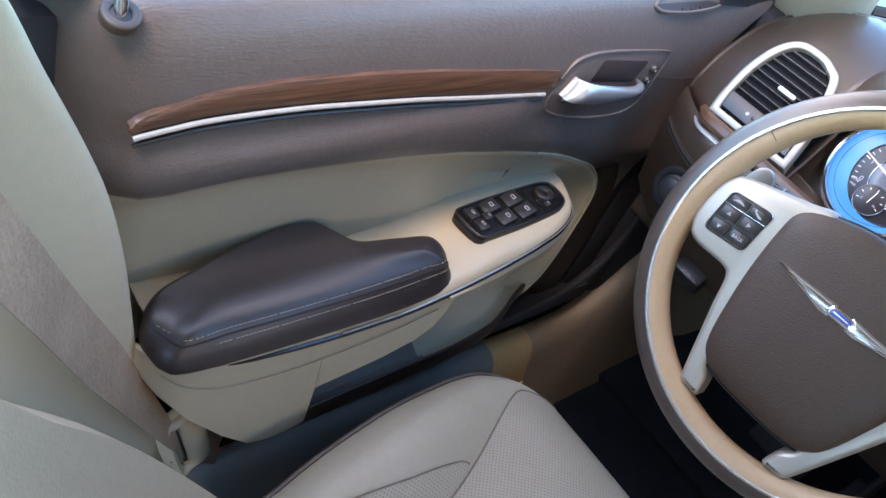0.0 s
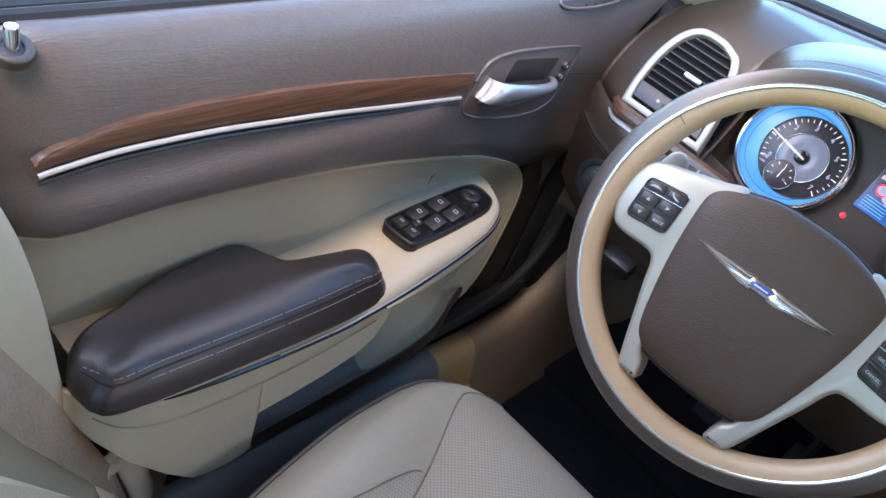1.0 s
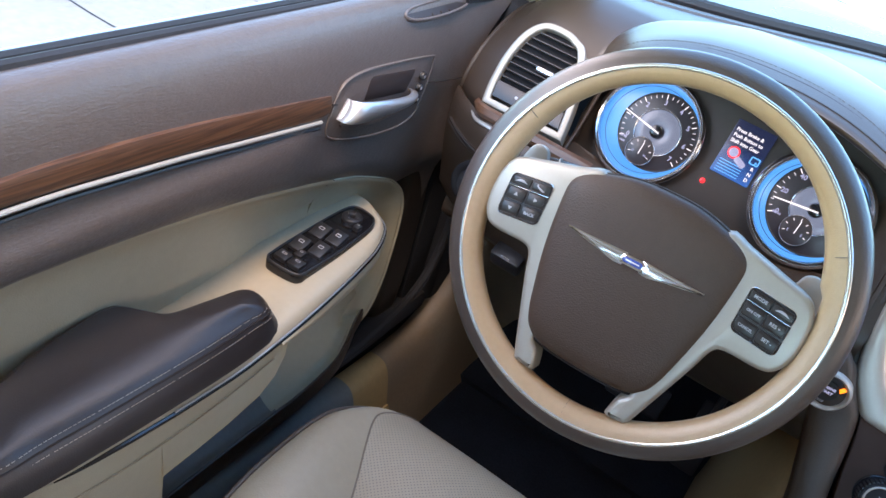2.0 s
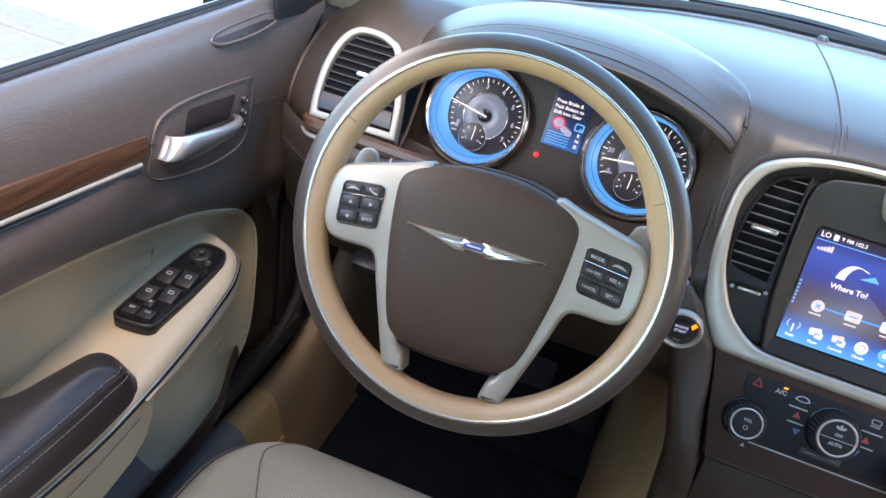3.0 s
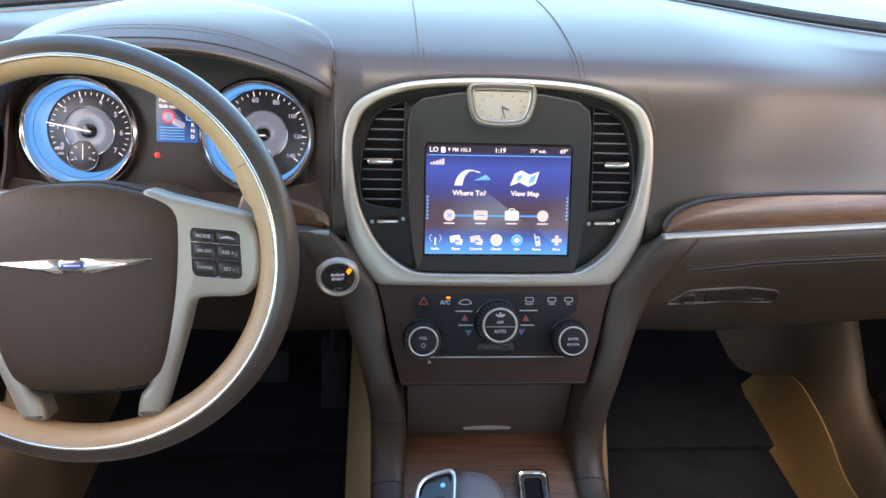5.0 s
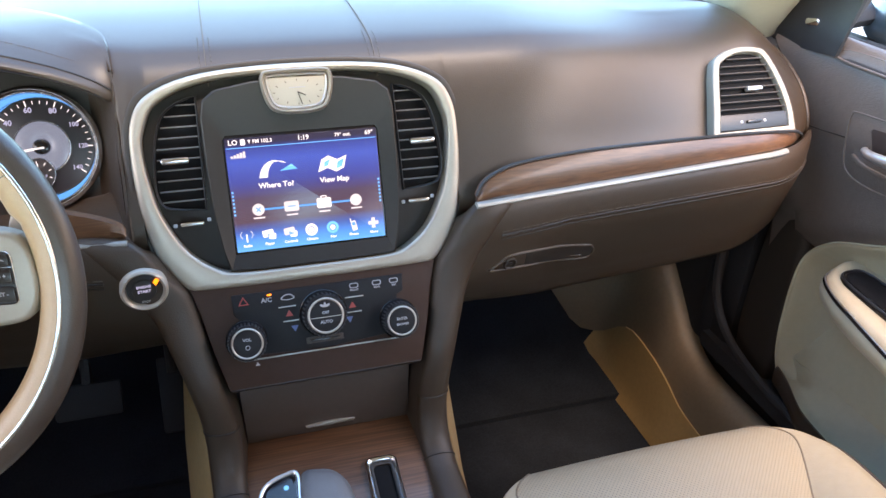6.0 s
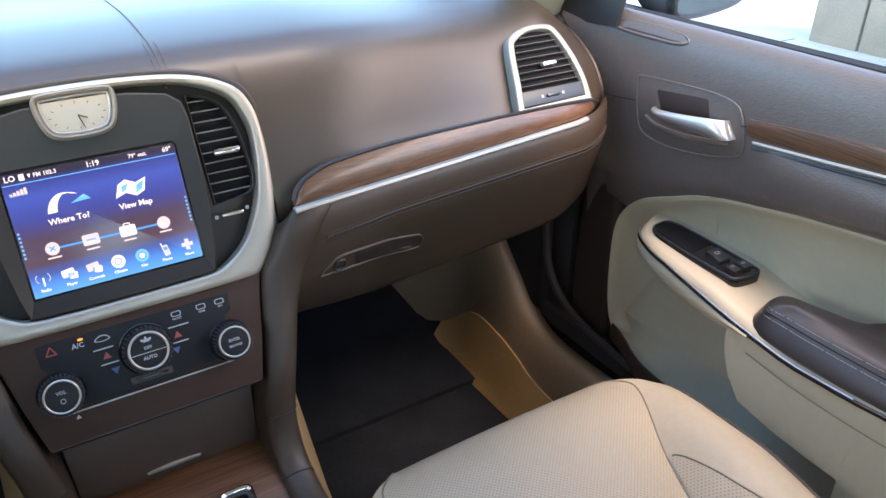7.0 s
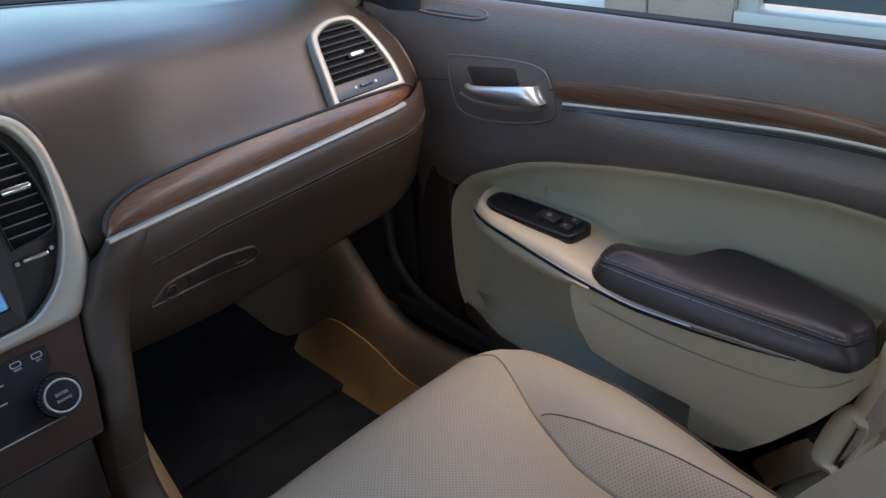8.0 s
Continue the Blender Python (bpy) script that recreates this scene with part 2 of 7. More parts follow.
MORTAR = surface("mortar", (0.24, 0.195, 0.155), 0.95, vary=0.1, scale=6, grain=0.4, grain_scale=90)
WHITE_PAINT = surface("white_paint", (0.34, 0.31, 0.28), 0.5, vary=0.04, scale=3)
CAR_PAINT = surface("grey_car_paint", (0.10, 0.13, 0.145), 0.3, metal=0.4, vary=0.04, scale=2, coat=1.0)
MIRROR = surface("mirror_glass", (0.9, 0.9, 0.9), 0.03, metal=1.0, vary=0.0, scale=3, rough_vary=0.01)
WIND_GLASS = pane_glass("window_glass", (0.93, 0.97, 0.95))
SCREEN_GLASS = pane_glass("windscreen_glass", (0.80, 0.96, 0.98))
EMIT = 0.10
SCREEN = display("touch_screen_picture", [(0.0, (0.05, 0.45, 1.0)), (0.10, (0.03, 0.30, 1.0)), (0.19, (0.03, 0.10, 0.48)), (0.27, (0.075, 0.045, 0.08)),
                                          (0.47, (0.065, 0.045, 0.10)), (0.62, (0.035, 0.06, 0.36)), (0.80, (0.035, 0.10, 0.58)), (0.91, (0.025, 0.055, 0.34)), (0.955, (0.02, 0.02, 0.06))],
                 0.22 - 0.0595, 0.22 + 0.0595, EMIT * 1.15)
LCD = display("cluster_display_picture", [(0.0, (0.02, 0.16, 0.60)), (0.35, (0.01, 0.06, 0.25)), (0.6, (0.008, 0.02, 0.08)), (1.0, (0.01, 0.02, 0.07))],
              0.24, 0.305, EMIT)
GLOW_BLUE = glowing("gauge_blue", (0.03, 0.34, 1.0), EMIT * 1.2)
GLOW_PALE = glowing("gauge_pale", (0.20, 0.29, 0.46), EMIT * 0.8)
GLOW_WHITE = glowing("lit_white", (0.75, 0.85, 1.0), EMIT * 1.4)
GLOW_SOFT = glowing("lit_grey", (0.40, 0.50, 0.85), EMIT * 0.9)
GLOW_ICON = glowing("lit_icon", (0.62, 0.68, 0.82), EMIT * 1.2)
GLOW_RED = glowing("lit_red", (1.0, 0.03, 0.04), EMIT * 2.2)
GLOW_ORANGE = glowing("lit_orange", (1.0, 0.25, 0.02), EMIT * 2.5)
GLOW_SKYBLUE = glowing("lit_sky_blue", (0.05, 0.40, 1.0), EMIT * 1.6)
FACE_DARK = surface("gauge_face", (0.030, 0.026, 0.030), 0.35, vary=0.1, scale=30)


# ---------------------------------------------------------------- building helpers
BASES = {}


def thing(name, label, category, base=(0, 0, 0), group="", kind=""):
    e = new(name)
    e.location = base
    BASES[e.name] = Vector(base)
    return tagged(e, label, category, group, kind)


def base_of(ob):
    while ob is not None:
        if ob.name in BASES:
            return BASES[ob.name]
        ob = ob.parent
    return Vector((0, 0, 0))


def part(name, bm, material, parent=None, label="", sharp=38):
    """Links a bmesh, built in world metres, as one mesh under a thing or a part."""
    bmesh.ops.recalc_face_normals(bm, faces=bm.faces)
    off = base_of(parent)
    if off.length:
        bmesh.ops.translate(bm, verts=bm.verts, vec=-off)
    me = bpy.data.meshes.new(name)
    bm.to_mesh(me)
    bm.free()
    me.materials.append(material)
    me.shade_smooth()
    me.set_sharp_from_angle(angle=radians(sharp))
    ob = new(name, me)
    ob.parent = parent
    if label:
        ob["label"] = label
    return ob


def setting(name, bm, material, label, category):
    return tagged(part(name, bm, material), label, category, "", "structure")


def plane_at(origin, tilt=0.0, turn=0.0):
    """A frame whose x runs across the car, y up a face that leans forward by tilt, z out towards the rear seats."""
    s, c = math.sin(radians(tilt)), math.cos(radians(tilt))
    m = Matrix(((1, 0, 0), (0, s, -c), (0, c, s))).to_4x4()
    return Matrix.Translation(origin) @ Matrix.Rotation(radians(turn), 4, "Z") @ m


def smooth_line(pts, n=8, closed=False):
    """A smooth line through the points, n steps a span."""
    pts = [Vector(p) for p in pts]
    k = len(pts)
    out = []
    for i in range(k if closed else k - 1):
        if closed:
            a, b, c, d = pts[i - 1], pts[i], pts[(i + 1) % k], pts[(i + 2) % k]
        else:
            a, b, c, d = pts[max(i - 1, 0)], pts[i], pts[i + 1], pts[min(i + 2, k - 1)]
        for j in range(n):
            t = j / n
            out.append(0.5 * (2 * b + (c - a) * t + (2 * a - 5 * b + 4 * c - d) * t * t + (3 * b - a - 3 * c + d) * t ** 3))
    if not closed:
        out.append(pts[-1].copy())
    return out


def lerp_table(table, x):
    """A value from a short table of (x, value...)."""
    if x <= table[0][0]:
        r = table[0][1:]
    elif x >= table[-1][0]:
        r = table[-1][1:]
    else:
        for p, q in zip(table, table[1:]):
            if x <= q[0]:
                t = (x - p[0]) / (q[0] - p[0])
                r = tuple(a + (b - a) * t for a, b in zip(p[1:], q[1:]))
                break
    return r[0] if len(r) == 1 else r


def sheet(rows, closed_u=False, closed_v=False, bm=None):
    """A skin over rows of points, all of one length."""
    bm = bm or bmesh.new()
    vs = [[bm.verts.new(p) for p in r] for r in rows]
    nu, nv = len(vs), len(vs[0])
    for i in range(nu if closed_u else nu - 1):
        for j in range(nv if closed_v else nv - 1):
            q = [vs[i][j], vs[(i + 1) % nu][j], vs[(i + 1) % nu][(j + 1) % nv], vs[i][(j + 1) % nv]]
            q = [v for k, v in enumerate(q) if v not in q[:k]]
            if len(q) > 2:
                bm.faces.new(q)
    return bm


def shell(rows, thick, away=None, **kw):
    """The same, with a thickness; away is the side on which it is added."""
    bm = sheet(rows, **kw)
    bmesh.ops.recalc_face_normals(bm, faces=bm.faces)
    if away is not None:
        lean = sum((f.normal for f in bm.faces), Vector())
        if lean.dot(Vector(away)) > 0:
            bmesh.ops.reverse_faces(bm, faces=bm.faces)
    bmesh.ops.solidify(bm, geom=list(bm.faces), thickness=thick)
    return bm


def inset(loop, d):
    """A closed flat loop moved inwards by d."""
    n = len(loop)
    area = sum(loop[i - 1][0] * loop[i][1] - loop[i][0] * loop[i - 1][1] for i in range(n))
    sg = 1 if area > 0 else -1
    out = []
    for i in range(n):
        t = Vector((loop[(i + 1) % n][0] - loop[i - 1][0], loop[(i + 1) % n][1] - loop[i - 1][1]))
        if t.length > 1e-9:
            t.normalize()
        out.append(Vector((loop[i][0] - t.y * d * sg, loop[i][1] + t.x * d * sg)))
    return out


def plate(loop, m, h, bev=0.001, low=0.0, bm=None):
    """A plate with the flat outline loop, from low to h above the frame m, with a rounded upper edge."""
    bm = bm or bmesh.new()
    loop = [Vector((p[0], p[1])) for p in loop]
    rows = [[m @ Vector((*p, low)) for p in loop], [m @ Vector((*p, h - bev)) for p in loop],
            [m @ Vector((*p, h - bev * 0.3)) for p in inset(loop, bev * 0.3)], [m @ Vector((*p, h)) for p in inset(loop, bev)]]
    vs = [[bm.verts.new(p) for p in r] for r in rows]
    n = len(loop)
    for a, b in zip(vs, vs[1:]):
        for j in range(n):
            bm.faces.new((a[j], a[(j + 1) % n], b[(j + 1) % n], b[j]))
    bm.faces.new(vs[-1])
    bm.faces.new(list(reversed(vs[0])))
    return bm


def dome(loop, m, rings, low=0.0):
    """A cushion over a flat outline: rings are (scale towards the middle, height)."""
    loop = [Vector((p[0], p[1])) for p in loop]
    mid = sum(loop, Vector((0, 0))) / len(loop)
    rows = [[m @ Vector((*p, low)) for p in loop]]
    for k, h in rings:
        rows.append([m @ Vector((*(mid + (p - mid) * k), h)) for p in loop])
    bm = sheet(rows, closed_v=True)
    bm.verts.ensure_lookup_table()
    n = len(loop)
    bm.faces.new(bm.verts[-n:])
    bm.faces.new(bm.verts[:n])
    return bm


def frame_ring(outer, inner, m, h, low=0.0, bev=0.0015):
    """A flat frame between two outlines with as many points each, its edges rounded."""
    outer = [Vector((p[0], p[1])) for p in outer]
    inner = [Vector((p[0], p[1])) for p in inner]

    def row(k, z):
        return [m @ Vector((*(a + (b - a) * k), z)) for a, b in zip(outer, inner)]
    wide = max(1e-6, sum((a - b).length for a, b in zip(outer, inner)) / len(outer))
    e = min(0.4, bev / wide)
    rows = [row(0, low), row(0, h - bev), row(e * 0.4, h - bev * 0.3), row(e, h), row(0.5, h + bev * 0.4), row(1 - e, h), row(1 - e * 0.4, h - bev * 0.3), row(1, h - bev), row(1, low)]
    return sheet(rows, closed_u=True, closed_v=True)


def rounded(w, h, r, n=4, cx=0.0, cy=0.0):
    """A rectangle with round corners."""
    out = []
    for k, (sx, sy) in enumerate(((1, 1), (-1, 1), (-1, -1), (1, -1))):
        for i in range(n + 1):
            a = math.pi / 2 * (k + i / n)
            out.append((cx + sx * (w / 2 - r) + r * math.cos(a), cy + sy * (h / 2 - r) + r * math.sin(a)))
    return out


def circle(r, n=32, cx=0.0, cy=0.0, ry=None):
    return [(cx + r * math.cos(2 * math.pi * i / n), cy + (ry or r) * math.sin(2 * math.pi * i / n)) for i in range(n)]


def box(m, size, bev=0.002, seg=2, bm=None):
    """A box about the frame's origin with rounded edges."""
    b2 = bmesh.new()
    bmesh.ops.create_cube(b2, size=1.0)
    bmesh.ops.scale(b2, vec=size, verts=b2.verts)
    if bev > 0:
        bmesh.ops.bevel(b2, geom=list(b2.edges), offset=bev, segments=seg, affect="EDGES", profile=0.5)
    bmesh.ops.transform(b2, matrix=m, verts=b2.verts)
    if bm is None:
        return b2
    me = bpy.data.meshes.new("tmp")
    b2.to_mesh(me)
    b2.free()
    bm.from_mesh(me)
    bpy.data.meshes.remove(me)
    return bm


def tube(path, r, n=8, closed=False, flat=1.0, bm=None):
    """A round rod along a path; r may be one radius or one for each point."""
    path = [Vector(p) for p in path]
    k = len(path)
    rows = []
    up = None
    for i, p in enumerate(path):
        t = (path[(i + 1) % k] - path[i - 1]) if closed else (path[min(i + 1, k - 1)] - path[max(i - 1, 0)])
        t.normalize()
        if up is None:
            up = t.cross(Vector((0.0, 0.0, 1.0)))
            if up.length < 0.2:
                up = t.cross(Vector((1.0, 0.0, 0.0)))
        up = (up - t * up.dot(t)).normalized()
        side = t.cross(up)
        rad = r[i] if isinstance(r, (list, tuple)) else r
        rows.append([p + up * rad * math.cos(2 * math.pi * j / n) + side * rad * flat * math.sin(2 * math.pi * j / n) for j in range(n)])
    bm2 = sheet(rows, closed_u=closed, closed_v=True, bm=bm)
    if not closed:
        bm2.verts.ensure_lookup_table()
        tot = len(bm2.verts)
        a = tot - k * n
        bm2.faces.new(bm2.verts[a:a + n])
        bm2.faces.new(bm2.verts[tot - n:tot])
    return bm2


def dome_edge(loop, m, h, bev, low):
    """A plate with a broad, softly rounded shoulder."""
    loop = [Vector((p[0], p[1])) for p in loop]
    rows = [[m @ Vector((*p, z)) for p in inset(loop, d)] for d, z in ((0.0, low), (0.0, h - bev), (bev * 0.12, h - bev * 0.55), (bev * 0.35, h - bev * 0.22), (bev * 0.62, h - bev * 0.06), (bev * 0.85, h))]
    bm = sheet(rows, closed_v=True)
    bm.verts.ensure_lookup_table()
    n = len(loop)
    bm.faces.new(bm.verts[-n:])
    bm.faces.new(bm.verts[:n])
    return bm


def disc(m, r, h, n=32, bev=0.001, low=0.0):
    return plate(circle(r, n), m, h, bev, low)


def ring_band(m, r_out, r_in, h, n=40, low=0.0, bev=0.0015):
    return frame_ring(circle(r_out, n), circle(r_in, n), m, h, low, bev)


def lettering(name, body, size, m, material, parent, label="", align="CENTER", deep=0.0003):
    """Raised printed letters on the frame m."""
    cu = bpy.data.curves.new(name, "FONT")
    cu.body, cu.size, cu.align_x, cu.align_y, cu.extrude, cu.resolution_u, cu.offset = body, size, align, "CENTER", deep, 2, size * 0.022
    tmp = bpy.data.objects.new("tmp", cu)
    scene.collection.objects.link(tmp)
    me = bpy.data.meshes.new_from_object(tmp.evaluated_get(bpy.context.evaluated_depsgraph_get()))
    bpy.data.objects.remove(tmp)
    bpy.data.curves.remove(cu)
    bm = bmesh.new()
    bm.from_mesh(me)
    bpy.data.meshes.remove(me)
    bmesh.ops.transform(bm, matrix=m, verts=bm.verts)
    return part(name, bm, material, parent, label)


def at(m, u, v, w=0.0, turn=0.0):
    return m @ Matrix.Translation((u, v, w)) @ Matrix.Rotation(radians(turn), 4, "Z")


def stitches(path, material, parent, step=0.006, length=0.0038, r=0.00055, label=""):
    """A row of separate thread stitches along a path, one part."""
    bm = bmesh.new()
    path = [Vector(p) for p in path]
    left = 0.0
    for a, b in zip(path, path[1:]):
        d = b - a
        ln = d.length
        if ln < 1e-9:
            continue
        t = left
        while t + length < ln:
            tube([a + d * (t / ln), a + d * ((t + length * 0.5) / ln), a + d * ((t + length) / ln)], r, 4, bm=bm)
            t += step
        left = max(0.0, t - ln)
    return part("stitching", bm, material, parent, label)

# ---------------------------------------------------------------- the cabin
def side_curve(z):
    """Half width of the cabin's glass at a height."""
    return lerp_table([(0.80, 0.850), (0.95, 0.80), (1.22, 0.66)], z)


WIND_BASE = [(0.0, 0.53), (0.19, 0.515), (0.32, 0.46), (0.47, 0.375), (0.60, 0.30), (0.70, 0.245), (0.78, 0.20)]


def build_cabin():
    bm = bmesh.new()
    box(pose(0, -0.55, -0.045), (1.50, 2.9, 0.07), 0.01, bm=bm)
    setting("floor", bm, CARPET, "black carpeted floor pan of the car", "floor")
    # firewall: the carpet rises towards the engine
    for s in (-1, 1):
        rows = []
        for x in np.linspace(0.0, 0.88, 9):
            rows.append([(s * x, 0.30, -0.012), (s * x, 0.44, 0.0), (s * x, 0.53, 0.05), (s * x, 0.60, 0.14), (s * x, 0.62, 0.35), (s * x, 0.61, 0.62), (s * x, 0.575 - 0.30 * max(0, x - 0.45), 0.835)])
        setting("wall_firewall_left" if s < 0 else "wall_firewall_right", shell(rows, 0.02), CARPET, "black carpet rising up the firewall of the footwell", "wall")
        # inner kick panel and sill trim
        sect = []
        for y, xin, top in ((0.58, 0.60, 0.42), (0.46, 0.690, 0.40), (0.36, 0.706, 0.36), (0.27, 0.710, 0.275), (0.20, 0.711, 0.205), (0.12, 0.712, 0.180), (-0.05, 0.712, 0.188), (-0.35, 0.712, 0.222), (-0.75, 0.712, 0.232)):
            sect.append([(s * (xin - 0.032), y, -0.01), (s * (xin - 0.018), y, min(0.03, top * 0.2)), (s * (xin + 0.004), y, lerp_table([(-0.05, 0.090), (0.12, 0.092), (0.20, 0.122), (0.27, 0.140), (0.36, 0.140), (0.46, 0.060), (0.58, 0.04)], y)), (s * (xin + 0.016), y, top * 0.82), (s * (xin + 0.028), y, top * 0.96), (s * (xin + 0.045), y, top), (s * (xin + 0.066), y, top - 0.004), (s * (xin + 0.072), y, top - 0.03)])
        sect = [list(c) for c in zip(*[smooth_line(c, 4) for c in zip(*sect)])]
        low, high = [smooth_line(r[:3], 3) for r in sect], [smooth_line(r[2:], 3) for r in sect]
        cut = next(i for i, r in enumerate(sect) if r[0][1] < -0.04)
        nose = next(i for i, r in enumerate(sect) if r[0][1] < (0.05 if s < 0 else 0.47))
        # the tan is partly warm sunlight put into the trim's colour, beside unlit taupe
        setting("trim_sill_left" if s < 0 else "trim_sill_right", shell(low[nose:], 0.004), TAN_SUNLIT, "plastic strip along the door sill, its tan partly painted sunlight", "sill trim")
        if s > 0:
            setting("trim_toe_right", shell(low[:nose + 1], 0.004), CARPET, "black carpeted toe of the kick panel", "kick panel")
        setting("trim_cover_left" if s < 0 else "trim_cover_right", shell(high[cut:], 0.004), SILL_DARK, "dark grey plastic door sill cover", "sill cover")
        setting("trim_kick_left" if s < 0 else "trim_kick_right", shell([smooth_line(r, 3) for r in sect[:nose + 1]] if s < 0 else high[:cut + 1], 0.004), KICK, "taupe plastic kick panel and sill cover", "kick panel")
        # lit patch at the front of the left sill, painted tan
        if s < 0:
            setting("trim_step_left", shell(high[nose:cut + 1], 0.004), TAN_SUNLIT, "plastic step of the door sill, its tan partly painted sunlight", "sill trim")
        # dark sill step and the rubber seal round the door opening
        rows = [[(s * 0.775, y, 0.20), (s * 0.782, y, 0.225), (s * 0.83, y, 0.225), (s * 0.84, y, 0.14)] for y in (0.30, -0.1, -0.5, -1.0)]
        setting("sill_left" if s < 0 else "sill_right", shell(rows, 0.01), RUBBER, "black door sill in the door opening", "sill")
        path = smooth_line([(s * 0.765, -0.72, 0.24), (s * 0.765, -0.30, 0.242), (s * 0.765, 0.02, 0.25), (s * 0.768, 0.16, 0.30), (s * 0.770, 0.20, 0.42), (s * 0.775, 0.19, 0.62), (s * 0.785, 0.23, 0.78)], 8)
        setting("seal_left" if s < 0 else "seal_right", tube(path, 0.008, 8), RUBBER, "black rubber seal round the door opening", "door seal")
        # dark jamb ahead of the door
        bm = box(pose(s * 0.880, 0.255, 0.47), (0.165, 0.20, 0.66), 0.015)
        box(pose(s * 0.850, 0.330, 0.46), (0.170, 0.24, 0.67), 0.015, bm=bm)
        box(pose(s * 0.872, -0.715, 0.50), (0.06, 0.06, 0.60), 0.01, bm=bm)
        box(pose(s * 0.838, -0.668, 0.345), (0.066, 0.05, 0.27), 0.01, bm=bm)
        box(pose(s * 0.864, -0.24, 0.29), (0.03, 0.88, 0.36), 0.01, bm=bm)
        box(pose(s * 0.835, -0.30, 0.075), (0.13, 1.30, 0.19), 0.01, bm=bm)
        setting("jamb_left" if s < 0 else "jamb_right", bm, RUBBER, "dark front jamb of the door opening", "door jamb")
    # roof lining
    rows = []
    for y, z in ((-0.16, 1.185), (-0.35, 1.225), (-0.8, 1.245), (-1.4, 1.235), (-1.75, 1.19)):
        rows.append([(x, y, z - 0.16 * max(0, abs(x) - 0.45) ** 1.5 / 0.1) for x in np.linspace(-0.67, 0.67, 15)])
    setting("ceiling", shell(rows, 0.03), FABRIC, "pale beige woven roof lining", "ceiling")
    # windscreen and rear window
    rows = []
    for x in np.linspace(-0.76, 0.76, 17):
        y0 = lerp_table(WIND_BASE, abs(x)) + 0.075
        xt, yt, zt = x * 0.82, -0.16 - 0.10 * (x / 0.7) ** 2, 1.195 - 0.05 * (x / 0.7) ** 2
        rows.append([(x + (xt - x) * t, y0 + (yt - y0) * t, 0.842 + (zt - 0.842) * t + 0.03 * math.sin(math.pi * t)) for t in np.linspace(0, 1, 7)])
    g = tagged(part("windscreen", sheet(rows), SCREEN_GLASS), "clear laminated windscreen with a faint green tint", "windscreen", "", "structure")
    g.visible_shadow = False
    for s in (-1, 1):
        # A pillar, B pillar, rear quarter
        a = smooth_line([(s * 0.785, 0.345, 0.755), (s * 0.742, 0.205, 0.915), (s * 0.675, 0.02, 1.08), (s * 0.63, -0.17, 1.19), (s * 0.62, -0.35, 1.21)], 6)
        setting("pillar_a_left" if s < 0 else "pillar_a_right", tube(a, [0.076, 0.076, 0.075, 0.073, 0.070, 0.067, 0.064, 0.060, 0.056, 0.052] + [0.046] * (len(a) - 10), 12, flat=0.72), BEIGE_PLASTIC, "beige windscreen pillar trim", "pillar")
    # rear of the cabin: bench wall and shelf, plain
    bench = thing("rear_bench", "beige leather rear bench cushion", "car seat", (0, -1.35, 0.2))
    part("cushion", box(pose(0, -1.38, 0.28, 4), (1.36, 0.52, 0.24), 0.05, 3), SEAT, bench)
    setting("wall_rear", box(pose(0, -1.72, 0.42, -14), (1.5, 0.16, 0.90), 0.03), SEAT, "plain beige rear bench back", "wall")
    for s in (-1, 1):
        setting("wall_rear_left" if s < 0 else "wall_rear_right", box(pose(s * 0.85, -1.34, 0.42), (0.14, 1.06, 0.80), 0.03), BROWN_SOFT, "plain brown rear door trim", "wall")
        setting("pillar_c_left" if s < 0 else "pillar_c_right", box(pose(s * 0.74, -1.72, 1.0, 0, s * 18, 0), (0.06, 0.30, 0.46), 0.02), FABRIC, "pale rear roof pillar", "pillar")


def build_b_pillar(s):
    """Slanting pillar trim behind the front door."""
    rows = []
    for z, yf, x in ((0.22, -0.57, 0.752), (0.34, -0.615, 0.756), (0.42, -0.638, 0.760), (0.50, -0.650, 0.766), (0.60, -0.660, 0.772), (0.68, -0.674, 0.777), (0.74, -0.693, 0.780), (0.80, -0.716, 0.781), (0.86, -0.738, 0.778), (1.0, -0.80, 0.735), (1.21, -0.87, 0.640)):
        wide = max(0.55, min(1.0, (z - 0.45) / 0.35))
        rows.append([(s * (x + 0.075), yf - 0.022, z), (s * (x + 0.02), yf - 0.010, z), (s * (x + 0.004), yf - 0.001, z), (s * (x - 0.006), yf - 0.018, z), (s * (x - 0.008), yf - 0.04 - 0.05 * wide, z), (s * (x + 0.002), yf - 0.06 - 0.11 * wide, z), (s * (x + 0.06), yf - 0.07 - 0.12 * wide, z)])
    rows = [list(c) for c in zip(*[smooth_line(c, 4) for c in zip(*rows)])]
    rows = [smooth_line(r, 3) for r in rows]
    setting("pillar_b_left" if s < 0 else "pillar_b_right", shell(rows, 0.006), BEIGE, "beige grained door pillar trim", "pillar")


